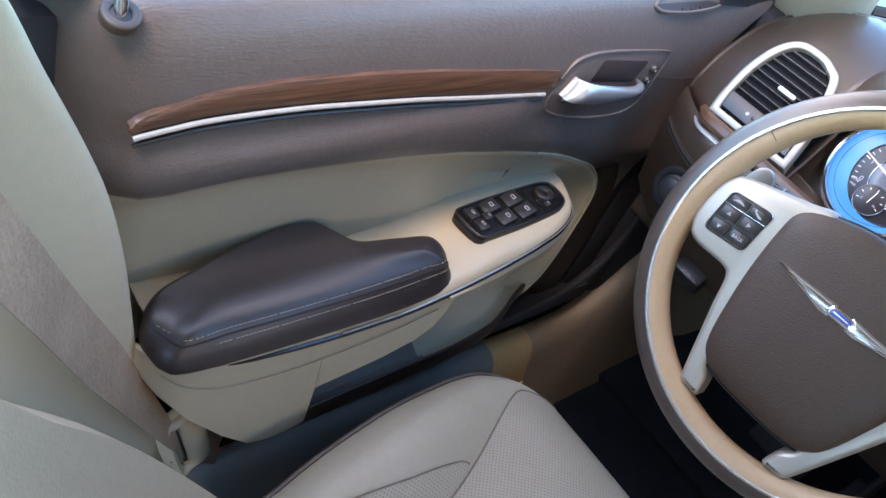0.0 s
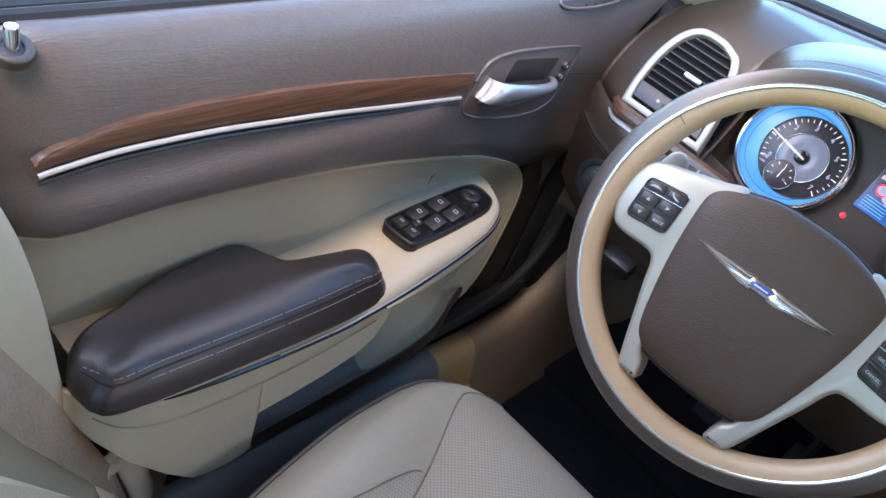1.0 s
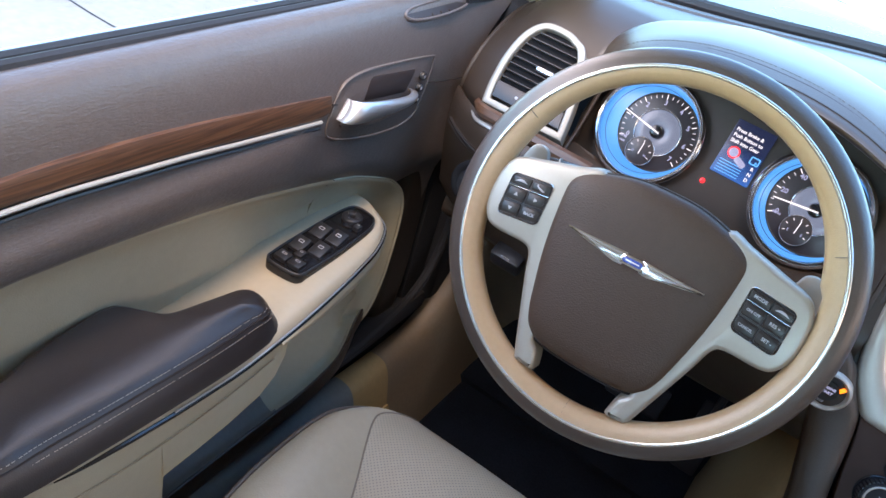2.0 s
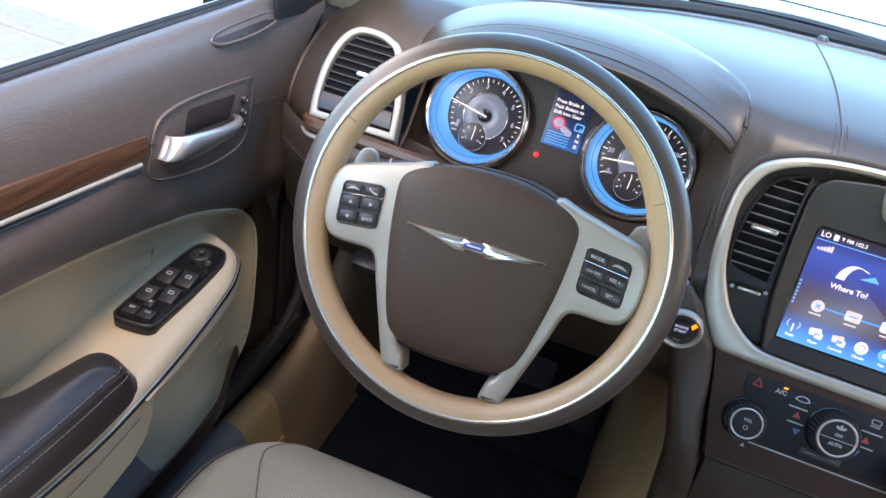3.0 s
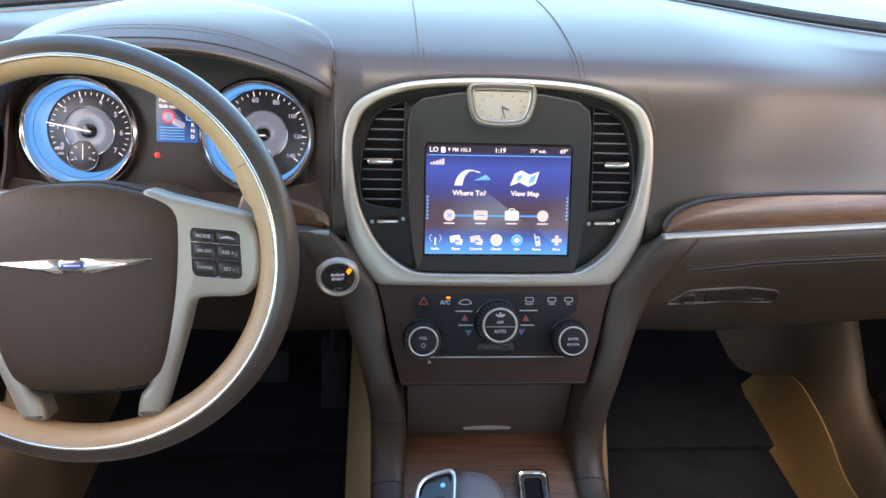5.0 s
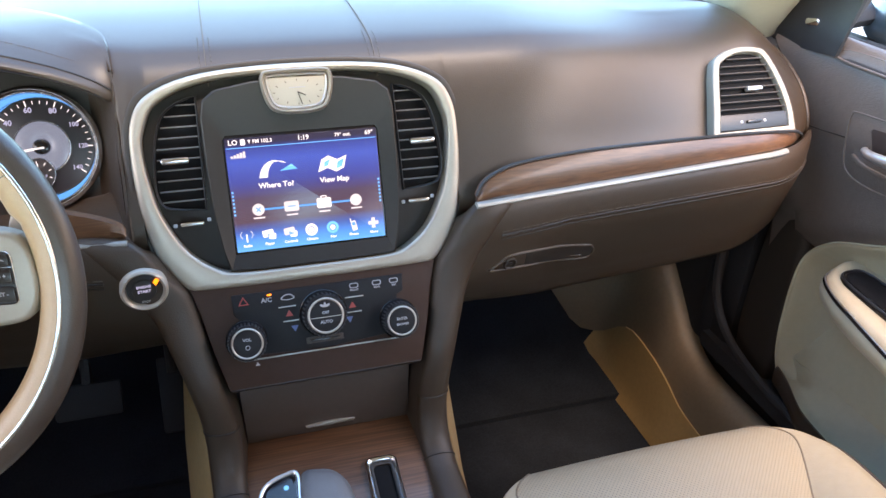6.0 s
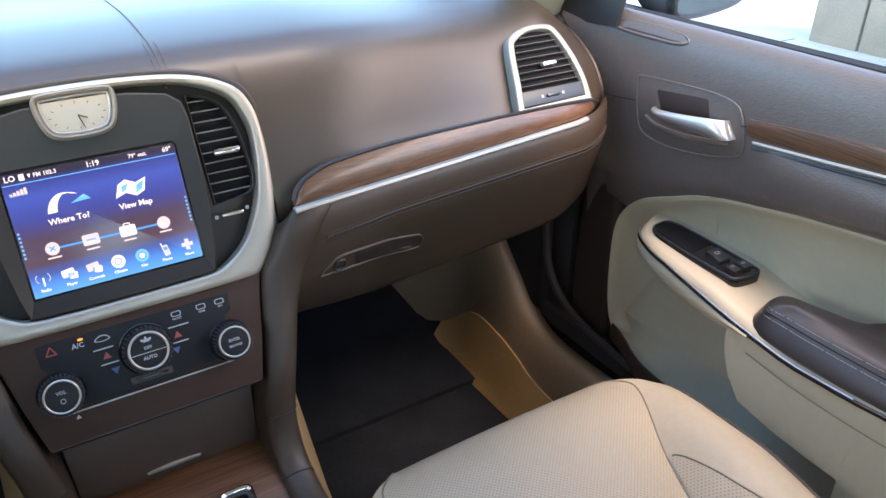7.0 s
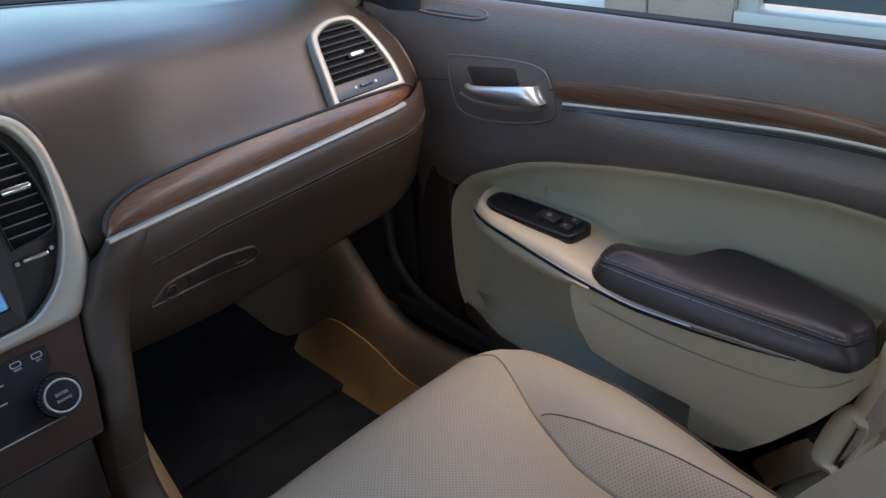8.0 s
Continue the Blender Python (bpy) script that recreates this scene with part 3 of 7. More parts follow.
def build_seat_belt(s):
    t = thing("seat_belt", "taupe woven seat belt running down to a beige guide", "seat belt", (s * 0.70, -0.62, 0.30), "front seat belts")
    if s < 0:
        way = [(-0.742, -0.605, 0.322), (-0.742, -0.70, 0.545), (-0.712, -0.765, 0.72), (-0.715, -0.84, 0.90), (-0.735, -0.90, 1.08)]
    else:
        way = [(0.738, -0.652, 0.385), (0.750, -0.715, 0.56), (0.755, -0.775, 0.72), (0.755, -0.84, 0.90), (0.735, -0.90, 1.08)]
    line = smooth_line(way, 7)
    lo = line[0]
    across = Vector((s * 0.27, -0.20, 0.94)).normalized()
    rows = []
    for i, c in enumerate(line):
        tan = (line[min(i + 1, len(line) - 1)] - line[max(i - 1, 0)]).normalized()
        side = tan.cross(Vector((-s * 0.36, 0.10, 0.50))).normalized()
        if side.dot(across) < 0:
            side = -side
        if i == 0:
            side0 = side
        # the webbing slants into the guide's slot
        side = side.lerp(across * 1.15, max(0.0, 1 - i / 6))
        rows.append([c + side * w for w in (-0.0235, -0.0215, -0.008, 0.008, 0.0215, 0.0235)])
    part("strap", shell(rows, 0.0014), WEB, t, "taupe woven webbing")
    nn = Vector((-s * 0.70, 0.10, 0.60))
    nn = (nn - across * nn.dot(across)).normalized()
    side, d = across, nn.cross(across)
    if d.y > 0:
        side, d = -side, -d
    m = Matrix.Translation(lo - nn * 0.002) @ Matrix((side, d, nn)).transposed().to_4x4()
    outer = smooth_line([(-0.036, -0.030), (0.036, -0.030), (0.043, -0.004), (0.038, 0.017), (-0.038, 0.017), (-0.043, -0.004)], 4, True)
    inner = smooth_line([(-0.026, -0.003), (0.026, -0.003), (0.028, 0.002), (0.026, 0.007), (-0.026, 0.007), (-0.028, 0.002)], 4, True)
    part("guide", frame_ring(outer, inner, m, 0.010, -0.008, 0.005), BEIGE, t, "beige plastic belt guide")
    low = smooth_line([lo, lo + Vector((s * 0.012, 0.05, -0.06)), lo + Vector((s * 0.03, 0.10, -0.14))], 6)
    rows = [[p + side0 * w for w in (-0.022, 0.022)] for p in low]
    part("strap", shell(rows, 0.0014), WEB, t)
    part("guide_slot", plate(inset(inner, 0.0005), m, 0.004, 0.0005, -0.004), BLACK, t, "black guide slot")
    part("buckle_tongue", plate(rounded(0.04, 0.026, 0.005), m @ pose(0.012, -0.040, -0.012, 10), 0.003, 0.001), BLACK_GLOSS, t, "dark steel anchor plate")


# ---------------------------------------------------------------- doors
def build_door(s):
    """A front door from the inside; s is -1 for the driver's side, 1 for the passenger's."""
    who = "driver" if s < 0 else "passenger"
    t = thing("door_1" if s < 0 else "door_2", f"closed {who} door with brown top, walnut strip, beige panel and armrest", "car door", (s * 0.86, -0.25, 0.20), "front doors", "structure")

    def P(x, y, z):
        return Vector((s * x, y, z))
    # upper brown panel: sections along the car
    front = [(0.822, 0.235), (0.800, 0.228), (0.76, 0.165), (0.72, 0.140), (0.66, 0.130), (0.58, 0.128), (0.50, 0.126), (0.42, 0.12)]
    prof = [(0.838, 0.818), (0.830, 0.8255), (0.820, 0.8245), (0.8100, 0.815), (0.8030, 0.799), (0.7980, 0.777), (0.7950, 0.755), (0.7930, 0.735), (0.7915, 0.712), (0.7875, 0.700), (0.7845, 0.690), (0.7838, 0.680), (0.785, 0.668), (0.790, 0.655), (0.803, 0.645)]
    beige_top = [(-0.70, 0.645), (-0.658, 0.648), (-0.606, 0.653), (-0.555, 0.655), (-0.497, 0.652), (-0.431, 0.646), (-0.357, 0.638), (-0.269, 0.625), (-0.164, 0.604), (-0.089, 0.585), (-0.029, 0.562), (0.027, 0.534), (0.05, 0.515), (0.07, 0.49), (0.08, 0.46)]

    def rear_roll(y):
        return 0.042 * max(0.0, (-0.628 - y) / 0.060) ** 2

    def low_z(y):
        return lerp_table(beige_top, y + (0.02 * max(0.0, min(1.0, (y + 0.15) / 0.1)) if s > 0 else 0.0))
    rows = []
    ys = [-0.735, -0.728, -0.719, -0.710, -0.701, -0.692, -0.683] + list(np.linspace(-0.67, 0.078, 33))
    for y in ys:
        lz = low_z(min(y, 0.03))
        drop = 0.645 - lz
        row = []
        for x, z in prof:
            k = max(0.0, min(1.0, (0.70 - z) / 0.055))
            flat = max(0.0, min(1.0, (y + 0.23) / 0.05))
            row.append(P(x + (max(x, 0.7915) - x) * flat + rear_roll(y), y, z - drop * k))
        row.append(P(0.815 + rear_roll(y), y, lz - 0.006))
        rows.append(row)
    # the part ahead of the handle follows the dashboard's end
    for f in np.linspace(0.12, 1, 8):
        row = []
        for x, z in prof + [(0.815, 0.524)]:
            zz = z if z > 0.70 else z - (0.645 - 0.53) * max(0, min(1, (0.70 - z) / 0.055))
            yf = lerp_table(sorted((a, b) for a, b in front), zz)
            row.append(P(max(x, 0.7915) - 0.010 * f * (z < 0.80), 0.078 + (yf - 0.078) * f, zz))
        rows.append(row)
    rows = [smooth_line(r, 2) for r in rows]
    part("upper_panel", shell(rows, 0.004, (s, 0, -0.2)), BROWN, t, "dark brown grained vinyl door top")
    # lower dark skirt ahead of the beige panel
    rows = []
    for z, yf in ((0.60, 0.125), (0.56, 0.130), (0.50, 0.136), (0.42, 0.142), (0.34, 0.145), (0.28, 0.143), (0.22, 0.135)):
        back = 0.022 if s > 0 else 0.0
        rows.append([P(0.840, 0.064 - back, z), P(0.812, 0.070 - back, z), P(0.803, 0.078 - back, z), P(0.800, 0.092 - back, z), P(0.800, yf - 0.012, z), P(0.806, yf, z), P(0.86, yf + 0.005, z)])
    part("front_edge", shell([smooth_line(r, 3) for r in rows], 0.004), CHARCOAL, t, "dark brown front edge of the door")
    # beige panel
    rows = []
    for y in [-0.735, -0.722, -0.710, -0.700, -0.690] + list(np.linspace(-0.68, -0.126, 31)):
        top = low_z(y)
        x0 = 0.806 + rear_roll(y) + 0.0003 * max(0.0, min(1.0, (y + 0.16) / 0.03))
        rows.append([P(x0 - 0.006, y, top + 0.004), P(x0 - 0.004, y, top - 0.004), P(x0 + 0.010, y, top - 0.02), P(x0 + 0.022, y, top - 0.05 if top > 0.56 else top - 0.03), P(x0 + 0.026, y, min(top - 0.06, 0.53)), P(x0 + 0.022, y, min(top - 0.09, 0.42))])
    part("beige_panel", shell([smooth_line(r, 3) for r in rows], 0.004, (s, 0, 0)), BEIGE, t, "beige soft vinyl inset panel")
    edge = smooth_line([(-0.13, 0.596, 0), (-0.079, 0.582, 0), (-0.029, 0.562, 0), (0.012, 0.543, 0), (0.042, 0.519, 0), (0.060, 0.495, 0), (0.069, 0.468, 0), (0.072, 0.43, 0), (0.071, 0.38, 0), (0.067, 0.33, 0), (0.056, 0.285, 0), (0.03, 0.252, 0), (-0.02, 0.24, 0), (-0.09, 0.235, 0)], 5)
    if s > 0:
        edge = [Vector((p.x - 0.022 * max(0.0, min(1.0, (p.x + 0.15) / 0.1)), p.y, 0)) for p in edge]
    heart = Vector((-0.13, 0.43, 0))
    rows = []
    for p in edge:
        far = (p - heart).length
        out = (p - heart).normalized()
        row = [P(0.832, p.x + out.x * 0.005, p.y + out.y * 0.005)]
        for dist in (-0.004, 0.0, 0.004, 0.012, 0.020, 0.035, 0.05, 0.066, 0.08, 0.11):
            q = p - out * min(dist, far - 0.03)
            row.append(P(lerp_table([(-0.004, 0.800), (0.004, 0.802), (0.012, 0.809), (0.020, 0.816), (0.035, 0.823), (0.05, 0.8275), (0.066, 0.8315), (0.08, 0.8318), (0.11, 0.8305)], dist), q.x, q.y))
        rows.append(row)
    part("front_cover", shell([smooth_line(r, 2) for r in rows], 0.004, (s, 0, 0)), BEIGE, t, "beige front end of the inset panel")
    # walnut strip and chrome line
    wt = [(-0.658, 0.737), (-0.646, 0.744), (-0.604, 0.755), (-0.558, 0.760), (-0.507, 0.761), (-0.449, 0.759), (-0.383, 0.755), (-0.306, 0.748), (-0.190, 0.736), (-0.180, 0.733)]
    wb = [(-0.656, 0.732), (-0.646, 0.734), (-0.604, 0.739), (-0.558, 0.740), (-0.507, 0.739), (-0.449, 0.735), (-0.383, 0.730), (-0.306, 0.722), (-0.192, 0.711), (-0.187, 0.714)]
    rows = []
    for y, z in [(p.x, p.y) for p in smooth_line([(*p, 0) for p in wt], 3)]:
        zb = lerp_table(wb, y)
        if z - zb < 0.004:
            zb = z - 0.004
        rows.append([P(0.797, y, z + 0.001), P(0.7915, y, z), P(0.7897, y, z - (z - zb) * 0.25), P(0.7892, y, z - (z - zb) * 0.7), P(0.7895, y, zb), P(0.797, y, zb - 0.001)])
    part("wood_strip", sheet(rows), WOOD_Y, t, "dark walnut veneer strip")
    path = smooth_line([P(0.7890, y, z - 0.0050) for y, z in wb[:-1]], 4)
    part("chrome_strip", tube(path, 0.0024, 8), PAINT_SILVER, t, "bright chrome line under the veneer")
    path = [p + P(0.0015, 0, -0.008) for p in path]
    part("black_line", tube(path, 0.0022, 6), BLACK, t)
    # window rubbers
    for dx, z, r in ((0.836, 0.822, 0.006), (0.850, 0.820, 0.007)):
        part("window_rubber", tube([P(dx, -0.72, z + 0.004), P(dx, -0.40, z + 0.002), P(dx, -0.1, z), P(dx, 0.10, z - 0.002)], r, 8), RUBBER, t, "black window rubber")
    part("chrome_sill", tube([P(0.862, -0.72, 0.822), P(0.862, -0.2, 0.820), P(0.862, 0.10, 0.816)], 0.004, 8), HANDLE, t, "thin bright outer sill line")
    # window pane and frame post
    rows = [[P(side_curve(z) + 0.002, y, z) for y in (-0.76 - (z - 0.82) * 0.3, -0.3, 0.10 - (z - 0.82) * 0.75)] for z in (0.80, 0.95, 1.08, 1.20)]
    g = part("window_pane", sheet(rows), WIND_GLASS, t, "clear raised side window")
    g.visible_shadow = False
    part("window_post", tube([P(0.838, 0.150, 0.815), P(0.80, 0.055, 0.95), P(0.735, -0.05, 1.08), P(0.67, -0.15, 1.19)], 0.012, 8), BLACK, t, "black front window post")
    # mirror sail with a tweeter slot
    rows = [[P(0.822 - 0.02 * (1 - k), 0.098 + 0.14 * q - 0.02 * k, 0.802 + 0.15 * k - (0.012 * q)) for q in (0, 0.25, 0.5, 0.75, 1)] for k in (0, 0.2, 0.5, 0.8, 1)]
    part("mirror_sail", shell(rows, 0.006), BLACK, t, "black triangular mirror cover")
    m = Matrix.Translation(P(0.803, 0.165, 0.838)) @ Matrix(((0, 0, -s), (1, 0, 0), (0, 1, 0))).to_4x4()
    part("sail_badge", plate(rounded(0.028, 0.011, 0.005), m @ pose(0, 0, 0, 0, 0, -10), 0.004, 0.0015, -0.01), CHROME, t, "small bright oval speaker badge")
    # defroster slot in the door top
    nrm = Vector((-s * 0.80, 0, 0.60)).normalized()
    vv = nrm.cross(Vector((0, 1, 0)))
    m = Matrix.Translation(P(0.8065, 0.034, 0.8045) + nrm * 0.001) @ Matrix(((0, vv.x, nrm.x), (1, vv.y, nrm.y), (0, vv.z, nrm.z))).to_4x4()
    loop = smooth_line([(-0.078, -0.002), (-0.06, -0.012), (0, -0.015), (0.06, -0.011), (0.078, 0.0), (0.06, 0.008), (0, 0.009), (-0.06, 0.007)], 4, True)
    part("vent_frame", frame_ring(loop, inset(loop, 0.004), m, 0.0024, -0.012, 0.0012), BROWN, t)
    part("vent_slot", plate(inset(loop, 0.0035), m, 0.0002, 0.0003, -0.012), HOLLOW, t, "dark defroster slot")
    for u in (-0.02, 0.0, 0.02):
        part("vent_rib", box(at(m, u, -0.009, 0.001), (0.0014, 0.004, 0.002), 0.0004, 1), BROWN_SOFT, t)
    build_door_handle(s, t)
    build_armrest(s, t)
    build_lower_door(s, t)
    # lock pin
    m = Matrix.Translation(P(0.8105, -0.660, 0.8185)) @ Matrix.Rotation(radians(-s * 24), 4, 'Y')
    part("lock_collar", ring_band(m, 0.0135, 0.0068, 0.0025, 28, -0.006, 0.0015), BROWN_HARD, t, "brown lock pin collar")
    part("lock_well", disc(m, 0.0070, 0.0008, 20, 0.0004, -0.005), BLACK, t)
    part("lock_pin", plate(circle(0.0046, 20), m @ Matrix.Rotation(radians(s * 22), 4, 'Y'), 0.017, 0.0015, -0.004), CHROME, t, "chrome lock pin")
    # outer skin and glass channel
    rows = [[P(x, y, z) for x, z in ((0.868, 0.818), (0.895, 0.78), (0.925, 0.60), (0.93, 0.40), (0.91, 0.12))] for y in (-0.74, -0.3, 0.24)]
    part("outer_skin", shell([smooth_line(r, 3) for r in rows], 0.01), CAR_PAINT, t, "dark grey painted outer door skin")
    return t


def build_door_handle(s, t):
    m = Matrix.Translation((s * 0.7910, 0, 0)) @ Matrix(((0, 0, -s), (1, 0, 0), (0, 1, 0))).to_4x4()
    # u runs forward, v up, w into the cabin
    outer = smooth_line([(0.022, 0.7440), (0.0300, 0.739), (0.0305, 0.720), (0.024, 0.682), (0.012, 0.660), (-0.018, 0.651), (-0.07, 0.653), (-0.13, 0.664), (-0.166, 0.676), (-0.178, 0.688), (-0.175, 0.712), (-0.165, 0.737), (-0.150, 0.749), (-0.112, 0.7535), (-0.045, 0.750)], 4, True)
    part("handle_bezel", plate(outer, m, 0.0, 0.0004, -0.006), BROWN, t, "brown handle surround")
    low_edge = [m @ Vector((p.x, p.y, 0.0004)) for p in outer if p.y < 0.694]
    part("bezel_edge", tube(low_edge, [0.0019 * math.sin(math.pi * (k + 0.5) / len(low_edge)) ** 0.6 for k in range(len(low_edge))], 8), BROWN, t, "raised lower edge of the handle surround")
    part("bezel_edge", tube([m @ Vector((p.x, p.y, 0.0001)) for p in outer], 0.0013, 8, True), BROWN, t)
    cup = [(-0.0105, 0.7285), (-0.013, 0.732), (-0.103, 0.7425), (-0.107, 0.740), (-0.1135, 0.716), (-0.111, 0.712), (-0.026, 0.702), (-0.022, 0.704)]
    part("handle_cup", plate(cup, m, 0.0006, 0.0003, -0.004), HOLLOW, t, "dark red-brown hollow behind the handle")
    rows = []
    for y, x, z, rz in ((-0.014, 0.786, 0.703, 0.003), (-0.021, 0.777, 0.704, 0.0052), (-0.040, 0.7705, 0.7045, 0.0066), (-0.07, 0.768, 0.707, 0.0086), (-0.11, 0.768, 0.7100, 0.0116), (-0.136, 0.770, 0.7125, 0.0126), (-0.148, 0.774, 0.7130, 0.0128), (-0.154, 0.781, 0.7130, 0.0124), (-0.155, 0.790, 0.7125, 0.0118)):
        lean = 0.008 * max(0.0, min(1.0, (-0.09 - y) / 0.06))
        rows.append([(s * (x + 0.0062 * math.cos(a)), y + lean * math.sin(a), z + rz * math.sin(a)) for a in np.linspace(0, 2 * math.pi, 15)[:-1]])
    rows = [list(c) for c in zip(*[smooth_line(c, 3) for c in zip(*rows)])]
    part("handle_lever", sheet(rows, closed_v=True), HANDLE, t, "satin chrome pull handle")
    scoop = smooth_line([(-0.150, 0.693), (-0.08, 0.682), (-0.02, 0.680), (0.006, 0.687), (0.0, 0.676), (-0.07, 0.670), (-0.14, 0.681)], 4, True)
    part("handle_lip", plate(scoop, m, 0.003, 0.0015, -0.003), BROWN, t)
    if s < 0:
        for k in range(3):
            b = at(m, 0.0095 - 0.002 * k, 0.7185 - 0.0165 * k, 0.0015)
            bt = part("memory_button", disc(b, 0.0060, 0.004, 18, 0.0015, -0.004), BLACK, t, "black seat memory button")
            part("button_mark", plate(rounded(0.004, 0.004, 0.001), at(b, 0, 0, 0.004), 0.0003, 0.0001), GREY_MARK, bt)
    # thin seam from the handle forward
    part("seam", tube([(s * 0.7905, 0.030, 0.703), (s * 0.7865, 0.07, 0.699), (s * 0.783, 0.10, 0.697), (s * 0.7815, 0.128, 0.696)], 0.0010, 5), THREAD_DARK, t)
    part("seam", tube([(s * 0.790, -0.176, 0.724), (s * 0.789, -0.168, 0.722)], 0.0012, 5), THREAD_DARK, t)


def build_armrest(s, t):
    # padded armrest with a step in its outer edge
    loop = [(0.745, -0.647), (0.772, -0.648), (0.796, -0.628), (0.815, -0.575), (0.828, -0.52), (0.836, -0.465), (0.833, -0.437), (0.815, -0.418), (0.797, -0.398), (0.789, -0.355), (0.779, -0.308), (0.760, -0.285), (0.738, -0.283), (0.718, -0.300), (0.713, -0.36), (0.712, -0.44), (0.715, -0.55), (0.720, -0.625), (0.730, -0.642)]
    loop = [(p.x, p.y) for p in smooth_line([(*p, 0) for p in loop], 4, True)]

    def spine(p):
        """The nearest place on the line along the middle of the pad."""
        y = max(-0.575, min(-0.335, p[1]))
        return Vector((lerp_table([(-0.575, 0.768), (-0.45, 0.775), (-0.40, 0.764), (-0.335, 0.751)], y), y))

    def ring(d_in, d_out, z):
        """The outline drawn in, further on the side that faces the seat, at one height."""
        pts = []
        for p in loop:
            k = max(0.0, min(1.0, (0.778 - p[0]) / 0.045))
            k = k * k * (3 - 2 * k)
            e = Vector(p) + (spine(p) - Vector(p)).normalized() * (d_out + (d_in - d_out) * k)
            lift = lerp_table([(-0.66, 0.010), (-0.60, 0.004), (-0.45, 0.0), (-0.36, -0.004), (-0.28, -0.002)], p[1])
            rise = 0.015 * max(0.0, min(1.0, (e.x - 0.755) / 0.07)) * max(0.0, min(1.0, (z - 0.49) / 0.03))
            pts.append(Vector((s * e.x, e.y, z + rise + lift * (1 if z < 0.515 else 0.4))))
        return pts
    rows = [ring(*q) for q in ((0.004, 0.002, 0.486), (0.0, 0.0, 0.492), (0.0012, 0.001, 0.4985), (0.0085, 0.0025, 0.5115), (0.0135, 0.004, 0.5190), (0.0175, 0.006, 0.5240), (0.0225, 0.009, 0.5280), (0.0275, 0.013, 0.5305))]
    for k in (0.75, 0.5, 0.25, 0.05):
        rows.append([Vector((s * c.x + (q.x - s * c.x) * k, c.y + (q.y - c.y) * k, 0.5365 + (q.z - 0.5365) * k * k)) for q, c in ((q, spine(p)) for q, p in zip(rows[7], loop))])
    bm = sheet(rows, closed_v=True)
    bm.verts.ensure_lookup_table()
    n = len(loop)
    bm.faces.new(bm.verts[-n:])
    bm.faces.new(bm.verts[:n])
    arm = part("armrest", bm, ARM_LEATHER, t, "dark brown stitched leather armrest")
    for d_in, z, kind in ((0.0190, 0.5258, "stitch"), (0.0150, 0.5212, "seam"), (0.0112, 0.5162, "stitch")):
        path = sorted((p for p, q in zip(ring(d_in, 0.006, z), loop) if q[0] < 0.760 and q[1] < -0.286), key=lambda p: p.y)
        if kind == "stitch":
            stitches(path, THREAD, arm, 0.0046, 0.0034, 0.00045, "pale thread stitching")
        else:
            part("seam", tube(path, 0.0013, 5), THREAD_DARK, arm)
    # beige carrier that runs forward to the switches
    inner = [(-0.634, 0.785), (-0.626, 0.752), (-0.604, 0.725), (-0.57, 0.7165), (-0.50, 0.714), (-0.40, 0.713), (-0.30, 0.713), (-0.20, 0.717), (-0.12, 0.727), (-0.075, 0.741), (-0.045, 0.759), (-0.030, 0.787)]
    inner = [(p.x, p.y) for p in smooth_line([(*p, 0) for p in inner], 4)]
    rows = []
    for y, x in inner:
        top = lerp_table([(-0.66, 0.505), (-0.594, 0.502), (-0.514, 0.496), (-0.443, 0.491), (-0.364, 0.489), (-0.28, 0.500), (-0.22, 0.513), (0, 0.520)], y)
        rows.append([(s * 0.836, y, top + 0.004), (s * max(0.80, x + 0.030), y, top + 0.003), (s * (x + 0.021 if x > 0.758 else min(0.79, x + 0.03)), y, top + 0.003), (s * (x + 0.012), y, top + 0.001), (s * (x + 0.004), y, top - 0.004), (s * x, y, top - 0.012), (s * (x + 0.001), y, top - 0.02)])
    part("carrier", shell([smooth_line(r, 3) for r in rows], 0.003), BEIGE_PLASTIC, t, "beige plastic armrest carrier")
    # black and bright line along the carrier
    line = [Vector((s * (x - 0.0005), y, lerp_table([(-0.66, 0.496), (-0.594, 0.492), (-0.514, 0.485), (-0.443, 0.479), (-0.364, 0.476), (-0.28, 0.486), (-0.19, 0.500), (-0.134, 0.506), (0, 0.508)], y))) for y, x in inner if y > -0.585]
    part("black_line", tube(line, [0.0032 * min(1.0, 0.2 + k / 6) for k in range(len(line))], 8), BLACK_GLOSS, t, "black line along the armrest")
    part("bright_line", tube([p + Vector((-s * 0.001, 0, 0.0042)) for p in line if p.y > -0.47], 0.0011, 6), HANDLE, t, "thin bright line")
    # band below the line
    rows = []
    for y, x in [q for q in inner if q[0] > -0.325]:
        z0 = lerp_table([(-0.66, 0.496), (-0.594, 0.492), (-0.514, 0.485), (-0.443, 0.479), (-0.364, 0.476), (-0.28, 0.486), (-0.19, 0.500), (-0.134, 0.506), (0, 0.508)], y)
        d = lerp_table([(-0.325, 0.003), (-0.285, 0.006), (-0.24, 0.026), (-0.15, 0.034), (-0.06, 0.030), (-0.03, 0.024)], y)
        rows.append([(s * (x + 0.001), y, z0 - 0.002), (s * (x - 0.002), y, z0 - d * 0.4), (s * (x + 0.002), y, z0 - d * 0.8), (s * (x + 0.012), y, z0 - d), (s * (x + 0.05), y, z0 - d - 0.004)])
    part("carrier_skirt", shell([smooth_line(r, 3) for r in rows], 0.003), BEIGE_PLASTIC, t)
    build_switches(s, t)


